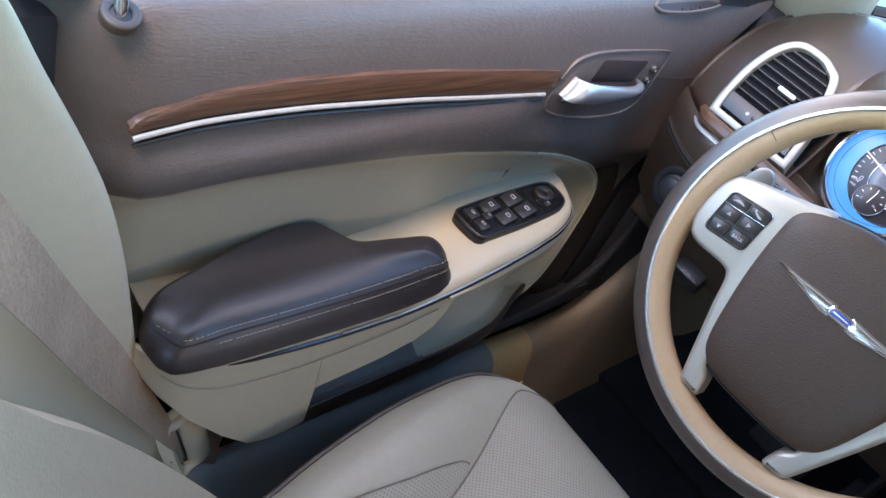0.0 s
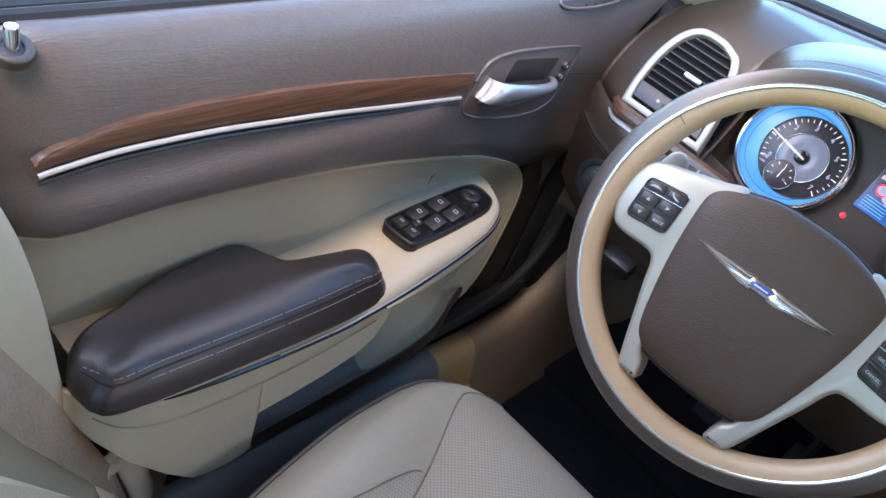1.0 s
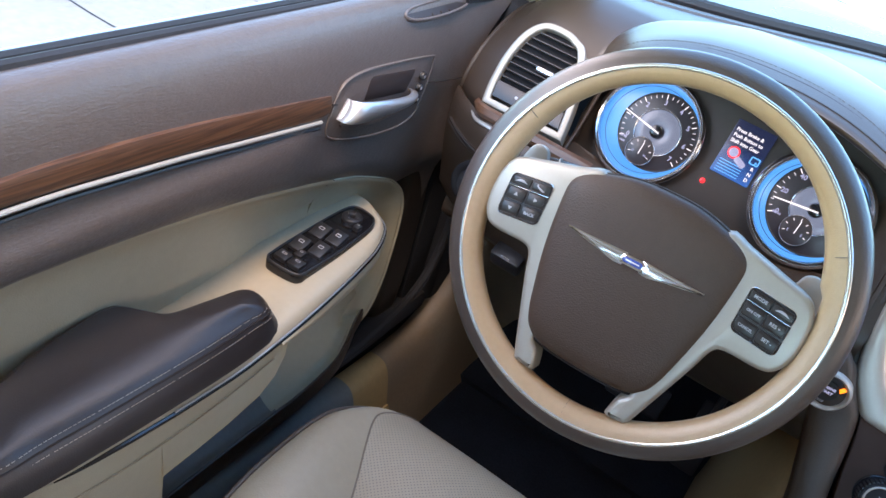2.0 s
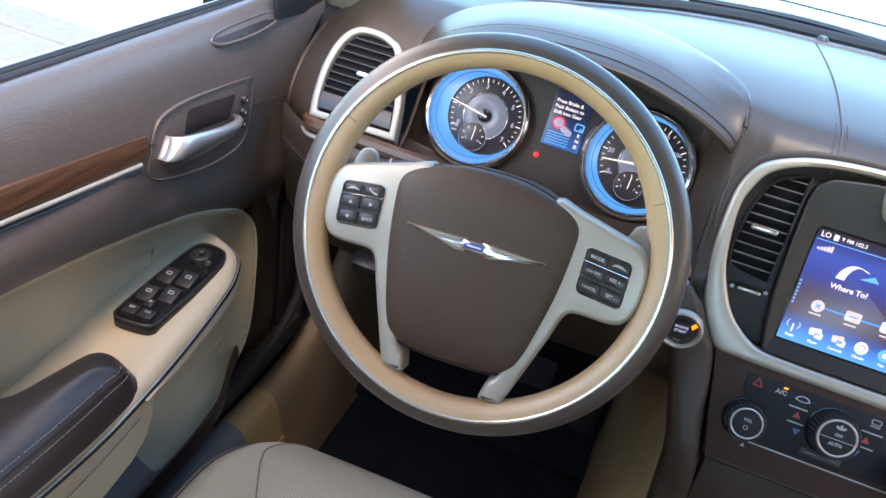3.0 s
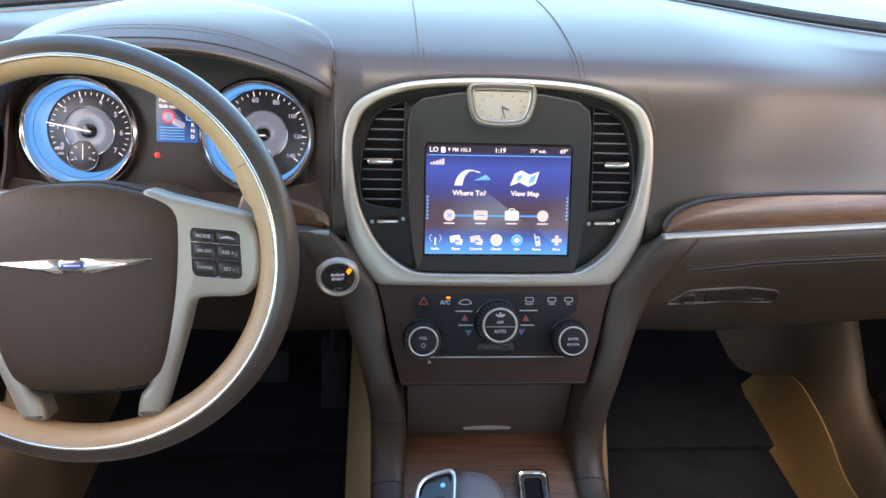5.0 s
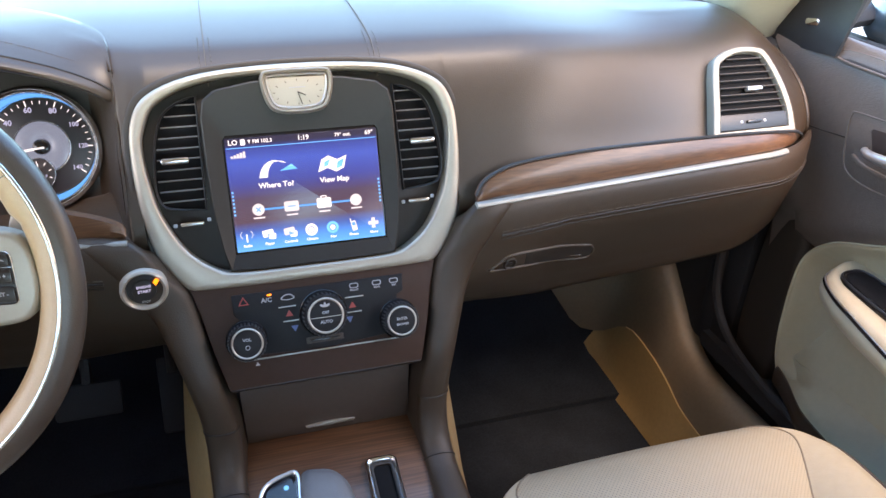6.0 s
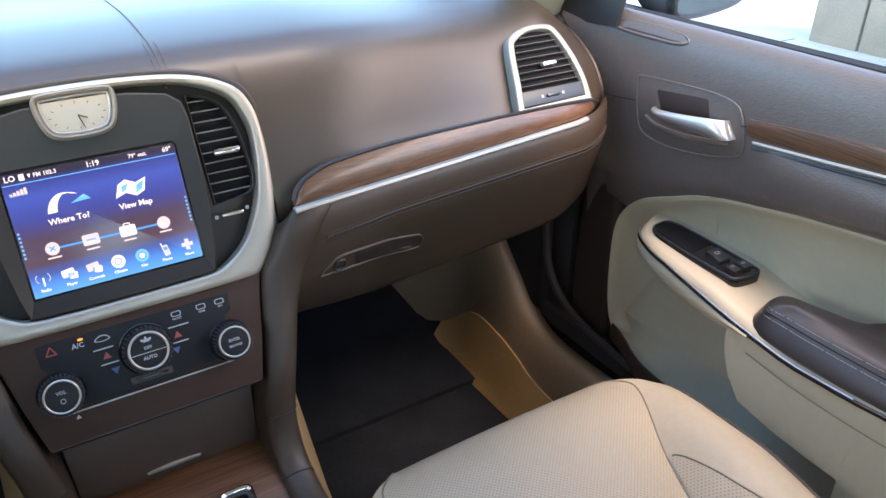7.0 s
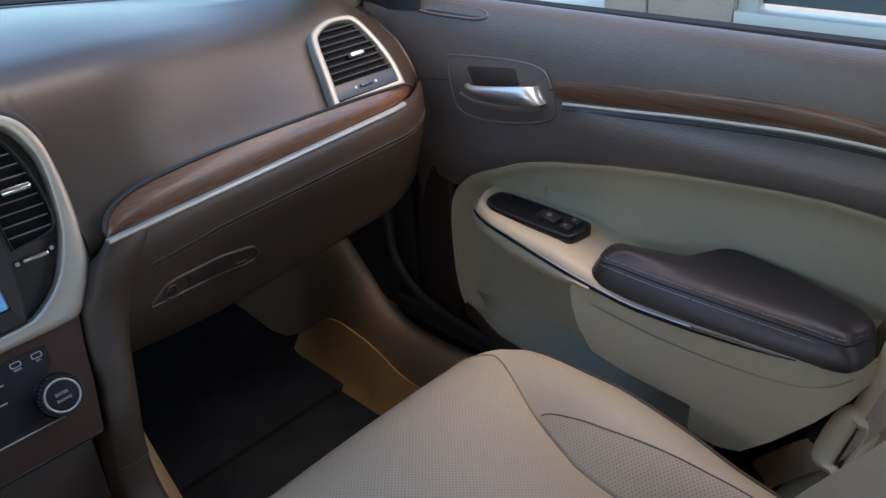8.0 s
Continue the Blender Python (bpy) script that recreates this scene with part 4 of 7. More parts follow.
def build_switches(s, t):
    m = Matrix.Translation((s * 0.779, -0.147, 0.5215)) @ Matrix.Rotation(radians(-3 * s), 4, "Z")
    loop = [(p.x * s, p.y) for p in smooth_line([(-0.028, -0.076), (-0.026, -0.088), (-0.016, -0.094), (0.014, -0.096), (0.026, -0.091), (0.029, -0.078), (0.030, -0.03), (0.029, 0.04), (0.026, 0.076), (0.016, 0.090), (-0.010, 0.088), (-0.022, 0.076), (-0.028, 0.05), (-0.030, -0.02)], 5, True)]
    pl = part("switch_panel", plate(loop, m, 0.004, 0.002, -0.01), BLACK_GLOSS, t, "black window switch panel")
    part("switch_rim", frame_ring(loop, inset(loop, 0.003), m, 0.0055, 0.0, 0.001), BLACK, pl)

    def key(u, v, w, h, tilt=0, mark=True):
        b = at(m, u * s, v, 0.0065) @ pose(0, 0, 0, tilt)
        k = part("switch", box(b, (w, h, 0.009), 0.0022, 2), BLACK, pl)
        if mark:
            part("switch_mark", frame_ring(rounded(w * 0.36, h * 0.20, 0.001), rounded(w * 0.26, h * 0.11, 0.0006), at(b, 0, h * 0.12, 0.0044), 0.0004, 0, 0.0001), GREY_MARK, k)
        return k
    if s < 0:
        # two flat keys, the lock key, then two pairs of sloping window rockers
        for u in (-0.0105, 0.0105):
            key(u, -0.0785, 0.0195, 0.0170)
        key(-0.0015, -0.0600, 0.0120, 0.0150)
        for u in (-0.0120, 0.0125):
            key(u, -0.0440 if u > 0 else -0.0350, 0.0205, 0.0260, 12)
            key(u, -0.0020 if u > 0 else 0.0020, 0.0215, 0.0270, 12)
        part("switch_well", plate(rounded(0.046, 0.013, 0.003), at(m, 0, -0.0200, 0.0040), 0.0004, 0.0002), VENT_BLACK, pl)
        part("switch_well", plate(rounded(0.046, 0.016, 0.003), at(m, 0, 0.0240, 0.0040), 0.0004, 0.0002), VENT_BLACK, pl)
        key(0.0150 * -1, 0.0440, 0.0100, 0.0120)
        b = at(m, 0.004 * s, 0.058, 0.005)
        dpad = part("mirror_control", ring_band(b, 0.0145, 0.004, 0.005, 28, -0.002, 0.002), BLACK, pl, "round mirror control")
        for a in range(4):
            c = at(b, 0.009 * math.cos(a * math.pi / 2), 0.009 * math.sin(a * math.pi / 2), 0.0053)
            part("arrow_mark", plate(circle(0.0016, 3), c, 0.0003, 0.0001), WHITE_MARK, dpad)
    else:
        tray = [(p[0], p[1]) for p in inset([(q[0], q[1]) for q in loop], 0.007) if p[1] > -0.012]
        part("tray", plate(tray, m, 0.0046, 0.0004, 0.003), VENT_BLACK, pl, "small black tray")
        key(0.000, -0.036, 0.024, 0.028, 9)
        for u in (-0.010, 0.011):
            key(u, -0.074, 0.016, 0.018)


def build_lower_door(s, t):
    def P(x, y, z):
        return Vector((s * x, y, z))
    # swollen beige lower panel with a map pocket cut into its front
    rows = []
    for y, zt, zb, x in ((-0.663, 0.500, 0.480, 0.790), (-0.655, 0.499, 0.470, 0.760), (-0.642, 0.496, 0.452, 0.732), (-0.615, 0.494, 0.416, 0.714), (-0.575, 0.490, 0.366, 0.707), (-0.54, 0.486, 0.328, 0.705), (-0.515, 0.484, 0.319, 0.705), (-0.490, 0.482, 0.3175, 0.705), (-0.4705, 0.480, 0.322, 0.705), (-0.4665, 0.479, 0.325, 0.705), (-0.4660, 0.479, 0.392, 0.706), (-0.462, 0.478, 0.3935, 0.706), (-0.42, 0.474, 0.3925, 0.708), (-0.37, 0.472, 0.394, 0.710), (-0.32, 0.472, 0.403, 0.711), (-0.295, 0.474, 0.419, 0.712), (-0.280, 0.476, 0.442, 0.714), (-0.276, 0.478, 0.465, 0.715)):
        if s > 0 and y > -0.4665:
            zb -= 0.030 * max(0.0, min(1.0, (-0.27 - y) / 0.05))
            y += 0.014 * max(0.0, min(1.0, (y + 0.40) / 0.08))
        r = []
        for k in np.linspace(0, 1, 7):
            z = zt + (zb - zt) * k
            r.append(P(x + 0.006 * math.cos(k * 3.1) * 0.5 + 0.006, y, z))
        # turned under at the bottom edge
        r.append(P(x + 0.016, y, zb - 0.004))
        r.append(P(x + 0.045, y, zb - 0.002))
        r.append(P(0.80, y, zb + 0.004))
        rows.append(r)
    low = part("lower_panel", shell(rows, 0.004, (s, 0, 0)), BEIGE, t, "beige moulded lower door panel with pocket")
    # soft shade of the moulded creases, drawn as thin darker beige lines
    for line in (((0.7370, -0.640, 0.482), (0.7240, -0.622, 0.470), (0.7155, -0.590, 0.459), (0.7118, -0.54, 0.452), (0.7112, -0.47, 0.447), (0.7135, -0.38, 0.446), (0.7165, -0.30, 0.452)), ((0.7245, -0.606, 0.408), (0.7175, -0.585, 0.4035), (0.7135, -0.55, 0.4010), (0.7125, -0.51, 0.3990), (0.7128, -0.470, 0.3985))):
        part("crease", tube(smooth_line([P(*p) for p in line], 5), 0.0008, 5), CREASE_SHADE, low)
    # pocket: back wall, floor and outer lip
    rows = []
    for y, zt in ((-0.49, 0.46), (-0.40, 0.46), (-0.27, 0.465), (-0.18, 0.475), (-0.10, 0.48), (-0.06, 0.46), (-0.03, 0.42), (0.0, 0.36), (0.03, 0.32)):
        lip = lerp_table([(-0.49, 0.285), (-0.30, 0.282), (-0.10, 0.275), (-0.03, 0.276), (0.0, 0.272), (0.03, 0.268)], y)
        x = lerp_table([(-0.49, 0.738), (-0.15, 0.744), (-0.08, 0.756), (-0.03, 0.778), (0.0, 0.792), (0.03, 0.803)], y)
        rows.append([P(0.838, y, zt), P(0.836, y, min(0.40, zt - 0.01)), P(max(0.815, x + 0.022), y, lip + 0.03), P(min(0.832, x + 0.03), y, lip - 0.006), P(x + 0.008, y, lip - 0.012), P(x + 0.004, y, lip), P(x, y, lip + 0.006), P(x - 0.004, y, lip), P(x - 0.002, y, lip - 0.03), P(x + 0.015, y, lip - 0.05)])
    rows = [list(c) for c in zip(*[smooth_line(c, 3) for c in zip(*rows)])]
    part("pocket_wall", shell([smooth_line(r[:3], 3) for r in rows], 0.003), BEIGE, t, "beige back wall of the map pocket")
    turn = next(i for i, r in enumerate(rows) if r[0].y > -0.24)
    # the driver's pocket floor carries its shade in a darker colour than the beige
    part("map_pocket", shell([smooth_line(r[2:6], 3) for r in rows[:turn + 1]], 0.003), POCKET_SHADED if s < 0 else BEIGE, t, "moulded map pocket floor, the driver's with its shade painted in")
    part("pocket_front", shell([smooth_line(r[2:6], 3) for r in rows[turn:]], 0.003), BEIGE, t, "beige front end of the map pocket")
    part("pocket_lip", shell([smooth_line(r[5:], 2) for r in rows], 0.003), BROWN_HARD, t, "dark brown pocket lip")
    # pull cut-out end of the pocket
    rows = [[P(0.712, -0.4675, 0.390), P(0.714, -0.4675, 0.35), P(0.718, -0.4675, 0.322)], [P(0.80, -0.4675, 0.395), P(0.80, -0.4675, 0.35), P(0.80, -0.4675, 0.322)]]
    part("pocket_end", shell(rows, 0.003), BEIGE, t)


def build_door_mirror(s):
    t = thing("door_mirror", "dark grey outside mirror with a bright glass", "door mirror", (s * 0.95, 0.15, 0.85), "outside mirrors")
    m = Matrix.Translation((s * 1.06, 0.14, 0.850)) @ Matrix.Rotation(radians(12 * s), 4, "Z") @ Matrix(((1, 0, 0), (0, 0, -1), (0, 1, 0))).to_4x4()
    loop = smooth_line([(-0.115, -0.055), (0.08, -0.062), (0.118, -0.03), (0.118, 0.04), (0.085, 0.066), (-0.09, 0.062), (-0.122, 0.02)], 5, True)
    loop = [(p.x * s, p.y) for p in loop]
    part("housing", dome(loop, m @ pose(0, 0, 0, 180, 0, 0) @ Matrix.Diagonal((1, -1, 1, 1)), [(1.0, 0.03), (0.93, 0.07), (0.75, 0.10), (0.4, 0.118)], -0.004), CAR_PAINT, t, "grey painted mirror housing")
    part("rim", frame_ring(loop, inset(loop, 0.008), m, 0.008, -0.01, 0.003), BLACK, t, "black mirror rim")
    part("mirror", plate(inset(loop, 0.007), m, 0.002, 0.001, -0.004), MIRROR, t, "mirror glass")
    part("foot", tube([(s * 0.86, 0.19, 0.835), (s * 0.91, 0.20, 0.835), (s * 0.98, 0.20, 0.842)], [0.035, 0.03, 0.028], 12, flat=0.6), BLACK, t, "black mirror foot")


# ---------------------------------------------------------------- dashboard
STACK = plane_at((0, 0, 0.72), 22)
CLIMATE = plane_at((0, -0.07, 0.585), 27)
VENT_TILT = 38


def dash_profile(ax):
    """Upper dashboard's section at a half width: from the trim strip over the roll to the windscreen."""
    wy = lerp_table(WIND_BASE, ax)
    inner = [(-0.012, 0.660), (-0.022, 0.695), (0.004, 0.742), (0.022, 0.785), (0.046, 0.832), (0.068, 0.857), (0.105, 0.869), (0.22, 0.877), (0.36, 0.873), (wy, 0.862)]
    outer = [(0.040, 0.680), (0.030, 0.704), (0.054, 0.728), (0.084, 0.768), (0.114, 0.806), (0.141, 0.829), (0.167, 0.842), (0.195, 0.850), (0.225, 0.854), (wy, 0.852)]
    k = max(0.0, min(1.0, (ax - 0.26) / 0.30))
    k = k * k * (3 - 2 * k)
    rows = [(a[0] + (b[0] - a[0]) * k, a[1] + (b[1] - a[1]) * k) for a, b in zip(inner, outer)]
    e = max(0.0, (ax - 0.665) / 0.100)
    if e > 0:
        tgt = [(0.090, 0.682), (0.082, 0.700), (0.088, 0.722), (0.112, 0.752), (0.15, 0.776), (0.18, 0.788), (0.20, 0.793), (0.215, 0.795), (0.23, 0.796), (0.245, 0.796)]
        e = e ** 1.6
        rows = [(a[0] + (b[0] - a[0]) * e, a[1] + (b[1] - a[1]) * e) for a, b in zip(rows, tgt)]
    return rows


HOOD_BACK = [(-0.605, 0.120), (-0.60, 0.14), (-0.575, 0.18), (-0.53, 0.225), (-0.47, 0.270), (-0.405, 0.288), (-0.348, 0.275), (-0.295, 0.240), (-0.245, 0.190), (-0.208, 0.140), (-0.196, 0.100), (-0.1915, 0.068)]


def pad_profile(x):
    """The same on either side; by the instruments' hood it lies a little further forward."""
    rows = dash_profile(abs(x))
    if x < 0:
        k = max(0.0, min(1.0, (-x - 0.160) / 0.035)) * max(0.0, min(1.0, (0.30 + x) / 0.06))
        rows = [(y + k * w, z) for (y, z), w in zip(rows, (0, 0, 0.004, 0.010, 0.014, 0.010, 0.004, 0, 0, 0))]
    return rows


def low_profile(ax):
    """Lower dashboard's section: from under the strip over the stitched roll to the knee edge."""
    near = [(-0.034, 0.700), (-0.044, 0.690), (-0.050, 0.672), (-0.051, 0.655), (-0.049, 0.630), (-0.046, 0.600), (-0.034, 0.570), (-0.004, 0.535), (0.06, 0.505), (0.20, 0.50)]
    rel = [(0.004, 0.702), (-0.006, 0.693), (-0.010, 0.678), (-0.010, 0.660), (-0.004, 0.638), (0.012, 0.604), (0.028, 0.572), (0.050, 0.528), (0.080, 0.495), (0.23, 0.492)]
    e = max(0.0, (ax - 0.645) / 0.12) ** 2
    y0 = strip_y(ax, 0.697) + 0.052 * e
    wide = [(y0 + y * (1 - 0.55 * e), z + 0.035 * e * max(0.0, (0.62 - z) / 0.13)) for y, z in rel]
    k = max(0.0, min(1.0, (ax - 0.17) / 0.15))
    return [(p[0] + (q[0] - p[0]) * k, p[1] + (q[1] - p[1]) * k) for p, q in zip(near, wide)]


def build_dashboard():
    d = thing("dashboard", "brown leather dashboard with walnut strips and round gauges", "dashboard", (0, 0.2, 0.5))
    # padded top: one skin from door to door, cut round the silver frame and under the instruments' hood
    frame_top = [(0.0, 0.143), (0.06, 0.1415), (0.10, 0.138), (0.13, 0.131), (0.152, 0.120), (0.165, 0.106), (0.171, 0.092), (0.1745, 0.05), (0.177, -0.06)]
    cols = sorted(set(list(np.linspace(-0.765, -0.705, 6)) + list(np.linspace(-0.69, -0.5752, 8)) + list(np.linspace(-0.603, -0.6, 2)) + list(np.linspace(-0.57, -0.22, 18)) + [-0.213, -0.207, -0.202, -0.198, -0.195, -0.1925, -0.1912] + list(np.linspace(-0.188, 0.188, 111)) + list(np.linspace(0.192, 0.69, 34)) + list(np.linspace(0.705, 0.765, 6))))
    rows = []
    for x in cols:
        line = smooth_line([(x, y, z) for y, z in pad_profile(x)], 12)
        first = 0
        if -0.602 < x < -0.1915:
            first = next(k for k, p in enumerate(line) if p.y > lerp_table(HOOD_BACK, x) - 0.002)
        elif abs(x) <= 0.177:
            z0 = 0.72 + 0.927 * (lerp_table(frame_top, abs(x)) - 0.012)
            first = min(64, next(k for k, p in enumerate(line) if p.z > z0))
        spots = [first + (64 - first) * k / 18 for k in range(19)] if first < 58 else [first - 6 + 6 * k / 19 for k in range(19)]
        spots += [max(q, first + 0.01 * k) for k, q in enumerate(range(66, 109, 3))]
        row = [line[int(q)].lerp(line[min(108, int(q) + 1)], q - int(q)) for q in spots]
        rows.append(row)
    part("top_pad", shell(rows, 0.006), PAD, d, "dark brown soft dashboard top", 60)
    # seams on the top
    for x in (-0.094, 0.094):
        pr = smooth_line([(x, y, z + 0.0006) for y, z in dash_profile(abs(x))[4:]], 6)
        part("seam", tube(pr, 0.0008, 5), THREAD_BROWN, d)
        for o in (-0.006, 0.006):
            stitches([p + Vector((o, 0, 0.0004)) for p in pr[3:13]], THREAD_BROWN, d, 0.0065, 0.0035, 0.0005)
    # strip between pad and windscreen with its dark joints
    rows = []
    for x in np.linspace(-0.70, 0.70, 41):
        wy, wz = dash_profile(abs(x))[-1]
        rows.append([(x, wy + 0.002, wz - 0.001), (x, wy + 0.02, wz + 0.001), (x, wy + 0.05, wz - 0.004), (x, wy + 0.085, wz - 0.02)])
    part("defroster_panel", shell(rows, 0.004), PAD, d, "brown defroster panel below the windscreen")
    part("joint", tube([Vector(r[0]) + Vector((0, 0.001, 0.001)) for r in rows], 0.0028, 6), BLACK, d)
    part("cowl_seal", tube([Vector(r[2]) + Vector((0, 0.016, 0.004)) for r in rows], 0.010, 8), RUBBER, d, "black seal at the windscreen's foot")
    part("sun_sensor", dome(circle(0.010, 20), Matrix.Translation((-0.082, 0.545, 0.862)), [(0.95, 0.003), (0.6, 0.007)], -0.002), BLACK, d, "small dark light sensor")
    # stitched end piping beside the doors
    for s in (-1, 1):
        pr = smooth_line([(s * (0.733), y + 0.002, z + 0.001) for y, z in [p for p in dash_profile(0.733)][1:8]], 5)
        stitches(pr, THREAD_BROWN, d, 0.0065, 0.004, 0.0005)
        pr = smooth_line([(s * 0.765, y, z) for y, z in dash_profile(0.765)] , 4)
        part("end_edge", tube(pr, 0.0035, 8), BROWN_SOFT, d)
    # lower roll, both sides; beside the stack its shoulder follows the silver frame down
    arc = smooth_line([(0.215, 0.7015, 0), (0.198, 0.700, 0), (0.188, 0.696, 0), (0.180, 0.687, 0), (0.172, 0.673, 0), (0.158, 0.650, 0), (0.146, 0.634, 0), (0.138, 0.618, 0), (0.132, 0.600, 0)], 5)
    for s in (1, -1):
        rows = []
        for x in list(np.linspace(0.164, 0.20, 13)) + list(np.linspace(0.212, 0.765, 32)):
            line = smooth_line([(x, y, z) for y, z in low_profile(x)], 10)
            top = lerp_table([(q.x, q.y) for q in reversed(arc)], x)
            first = next(k for k, p in enumerate(line) if p.z <= top - 0.008) if x < 0.2 else 0
            first = min(first, 68)
            row = []
            for k in range(31):
                p = line[int(round(first + (len(line) - 1 - first) * (k / 30) ** 1.1))].copy()
                if x < 0.24:
                    near = min((Vector((p.x, p.z, 0)) - q).length for q in arc)
                    p.y += 0.012 * max(0.0, 1 - near / 0.016) ** 2
                row.append((s * p.x, p.y, p.z))
            rows.append(row)
        part("lower_roll", shell(rows, 0.005), BROWN_SOFT, d, "brown lower dashboard roll", 60)
        for k in (3.0, 3.35):
            path = []
            for x in np.linspace(0.225, 0.755, 40):
                pr = smooth_line([(0, y, z) for y, z in low_profile(x)], 10)
                p = pr[int(k * 10)]
                path.append(Vector((s * x, p.y - 0.0008, p.z)))
            part("seam", tube(path, 0.0014 if k == 3.0 else 0.0009, 5), THREAD_DARK, d)
            stitches([p + Vector((0, 0, 0.004)) for p in path], THREAD_BROWN, d, 0.0052, 0.0040, 0.0005)
    build_strips(d)
    build_glovebox(d)
    build_cluster(d)
    build_side_vents(d)
    build_stack(d)
    build_climate(d)
    build_start_button(d)


def strip_y(x, z):
    return -0.039 + (x - 0.194) * 0.099 + (z - 0.698) * 0.35


def build_strips(d):
    """Walnut inlay with a silver line, passenger side; short pieces by the wheel."""
    top = [(0.194, 0.703), (0.203, 0.716), (0.222, 0.726), (0.256, 0.733), (0.332, 0.736), (0.411, 0.735), (0.537, 0.731), (0.62, 0.727), (0.685, 0.722), (0.700, 0.716)]
    line = smooth_line([(*p, 0) for p in top], 5)
    rows = []
    for p in line:
        x, zt = p.x, p.y
        zb = 0.7005 + 0.004 * max(0, (x - 0.19) / 0.5)
        zt = max(zt, zb + 0.002)
        bend = 0.05 * max(0.0, (x - 0.64) / 0.06) ** 2 * 0.3
        rows.append([(x, strip_y(x, z) + bend + off, z) for z, off in ((zt + 0.001, 0.010), (zt, 0.001), (zt - (zt - zb) * 0.3, -0.003), (zt - (zt - zb) * 0.7, -0.003), (zb, 0.0), (zb - 0.001, 0.010))])
    part("wood_strip", sheet(rows), WOOD_X, d, "dark walnut veneer strip")
    path = [Vector((x, strip_y(x, 0.697) - 0.002 + 0.05 * max(0.0, (x - 0.64) / 0.06) ** 2 * 0.3, 0.6965 + 0.004 * (x - 0.19) / 0.5)) for x in np.linspace(0.192, 0.672, 40)]
    part("silver_strip", tube(path, 0.0052, 8, flat=0.8), STRIP, d, "satin silver strip")
    part("joint", tube([Vector((p.x, strip_y(p.x, p.y) + 0.002, p.y + 0.003)) for p in line], 0.0022, 6), BLACK, d)
    for a, b in ((0.530, 0.722), (0.195, 0.255)):
        xs = np.linspace(a, b, 24)
        rows = []
        for x in xs:
            zt = 0.734 if b < 0.3 else 0.7035 + 0.0130 * math.sqrt(max(0.0, min(1.0, (0.723 - x) / 0.022)))
            zb = 0.702
            if b < 0.3:
                zt = zb + 0.004 + 0.028 * max(0, (x - a) / (b - a)) ** 0.5
            y0 = 0.008 + (x - 0.53) * 0.045 + 0.03 * max(0.0, (x - 0.69) / 0.032) ** 2 if a > 0.5 else strip_y(x, 0.71)
            rows.append([(-x, y0 + 0.008, zt + 0.001), (-x, y0, zt), (-x, y0 - 0.003, (zt + zb) / 2), (-x, y0, zb), (-x, y0 + 0.008, zb - 0.001)])
        part("wood_strip", sheet(rows), WOOD_X, d, "short walnut veneer strip")
        part("silver_strip", tube([(-x, 0.004 + (x - 0.53) * 0.045 + 0.03 * max(0.0, (x - 0.69) / 0.032) ** 2 if a > 0.5 else strip_y(x, 0.697) - 0.001, 0.697) for x in xs], [0.0040 if b < 0.3 else 0.0040 * min(1.0, 0.25 + (23 - k) / 6) for k in range(24)], 8, flat=0.8), STRIP, d)


def lid_point(x, z):
    """Depth and outward normal of the lower dashboard at a place across and up it."""
    def depth(xx, zz):
        line = smooth_line([(0, y, zz2) for y, zz2 in low_profile(xx)], 10)[20:]
        for a, b in zip(line, line[1:]):
            if a.z >= zz >= b.z:
                return a.y + (b.y - a.y) * (a.z - zz) / max(1e-9, a.z - b.z)
        return line[-1].y
    y = depth(x, z)
    e = 0.004
    gx, gz = (depth(x + e, z) - depth(x - e, z)) / (2 * e), (depth(x, z + e) - depth(x, z - e)) / (2 * e)
    return y, Vector((gx, -1.0, gz)).normalized()


def build_glovebox(d):
    """Recessed handle with its lock in the glovebox lid."""
    def on_lid(bm):
        for v in bm.verts:
            x, z, h = v.co
            y, n = lid_point(x, z)
            v.co = Vector((x, y, z)) + n * h
        return bm
    flat = Matrix.Identity(4)
    loop = smooth_line([(0.214, 0.601, 0), (0.228, 0.614, 0), (0.245, 0.6225, 0), (0.30, 0.6165, 0), (0.362, 0.6035, 0), (0.377, 0.597, 0), (0.384, 0.584, 0), (0.378, 0.571, 0), (0.345, 0.5745, 0), (0.29, 0.5865, 0), (0.24, 0.5955, 0)], 5, True)
    loop = [(p.x, p.y) for p in loop]
    gb = part("glovebox_handle", on_lid(frame_ring(loop, inset(loop, 0.0028), flat, 0.0022, -0.004, 0.001)), BROWN_HARD, d, "brown glovebox pull")
    part("lock_plate", on_lid(plate(inset([p for p in loop if p[0] < 0.263], 0.0015), flat, 0.0012, 0.0004, -0.002)), BROWN_SOFT, gb)
    # flat plate; the depth of the pull is only painted, as dark shade
    part("pull_recess", on_lid(plate(inset([p for p in loop if p[0] > 0.262], 0.0022), flat, 0.0006, 0.0003, -0.002)), RECESS_SHADE, gb, "flat dark plate with the recess's shade painted in")
    part("lock_ring", on_lid(ring_band(at(flat, 0.243, 0.607, 0.0), 0.0095, 0.0065, 0.0035, 28, 0.0, 0.001)), CHARCOAL, gb, "glovebox lock")
    part("key_slot", on_lid(plate(rounded(0.0115, 0.0026, 0.0011), at(flat, 0.243, 0.607, 0.0012, -6), 0.0010, 0.0002)), BLACK, gb)
    part("finger_lip", on_lid(plate(rounded(0.046, 0.006, 0.0025), at(flat, 0.343, 0.5835, 0.0, -13), 0.0028, 0.0012, 0.0)), BROWN_HARD, gb)
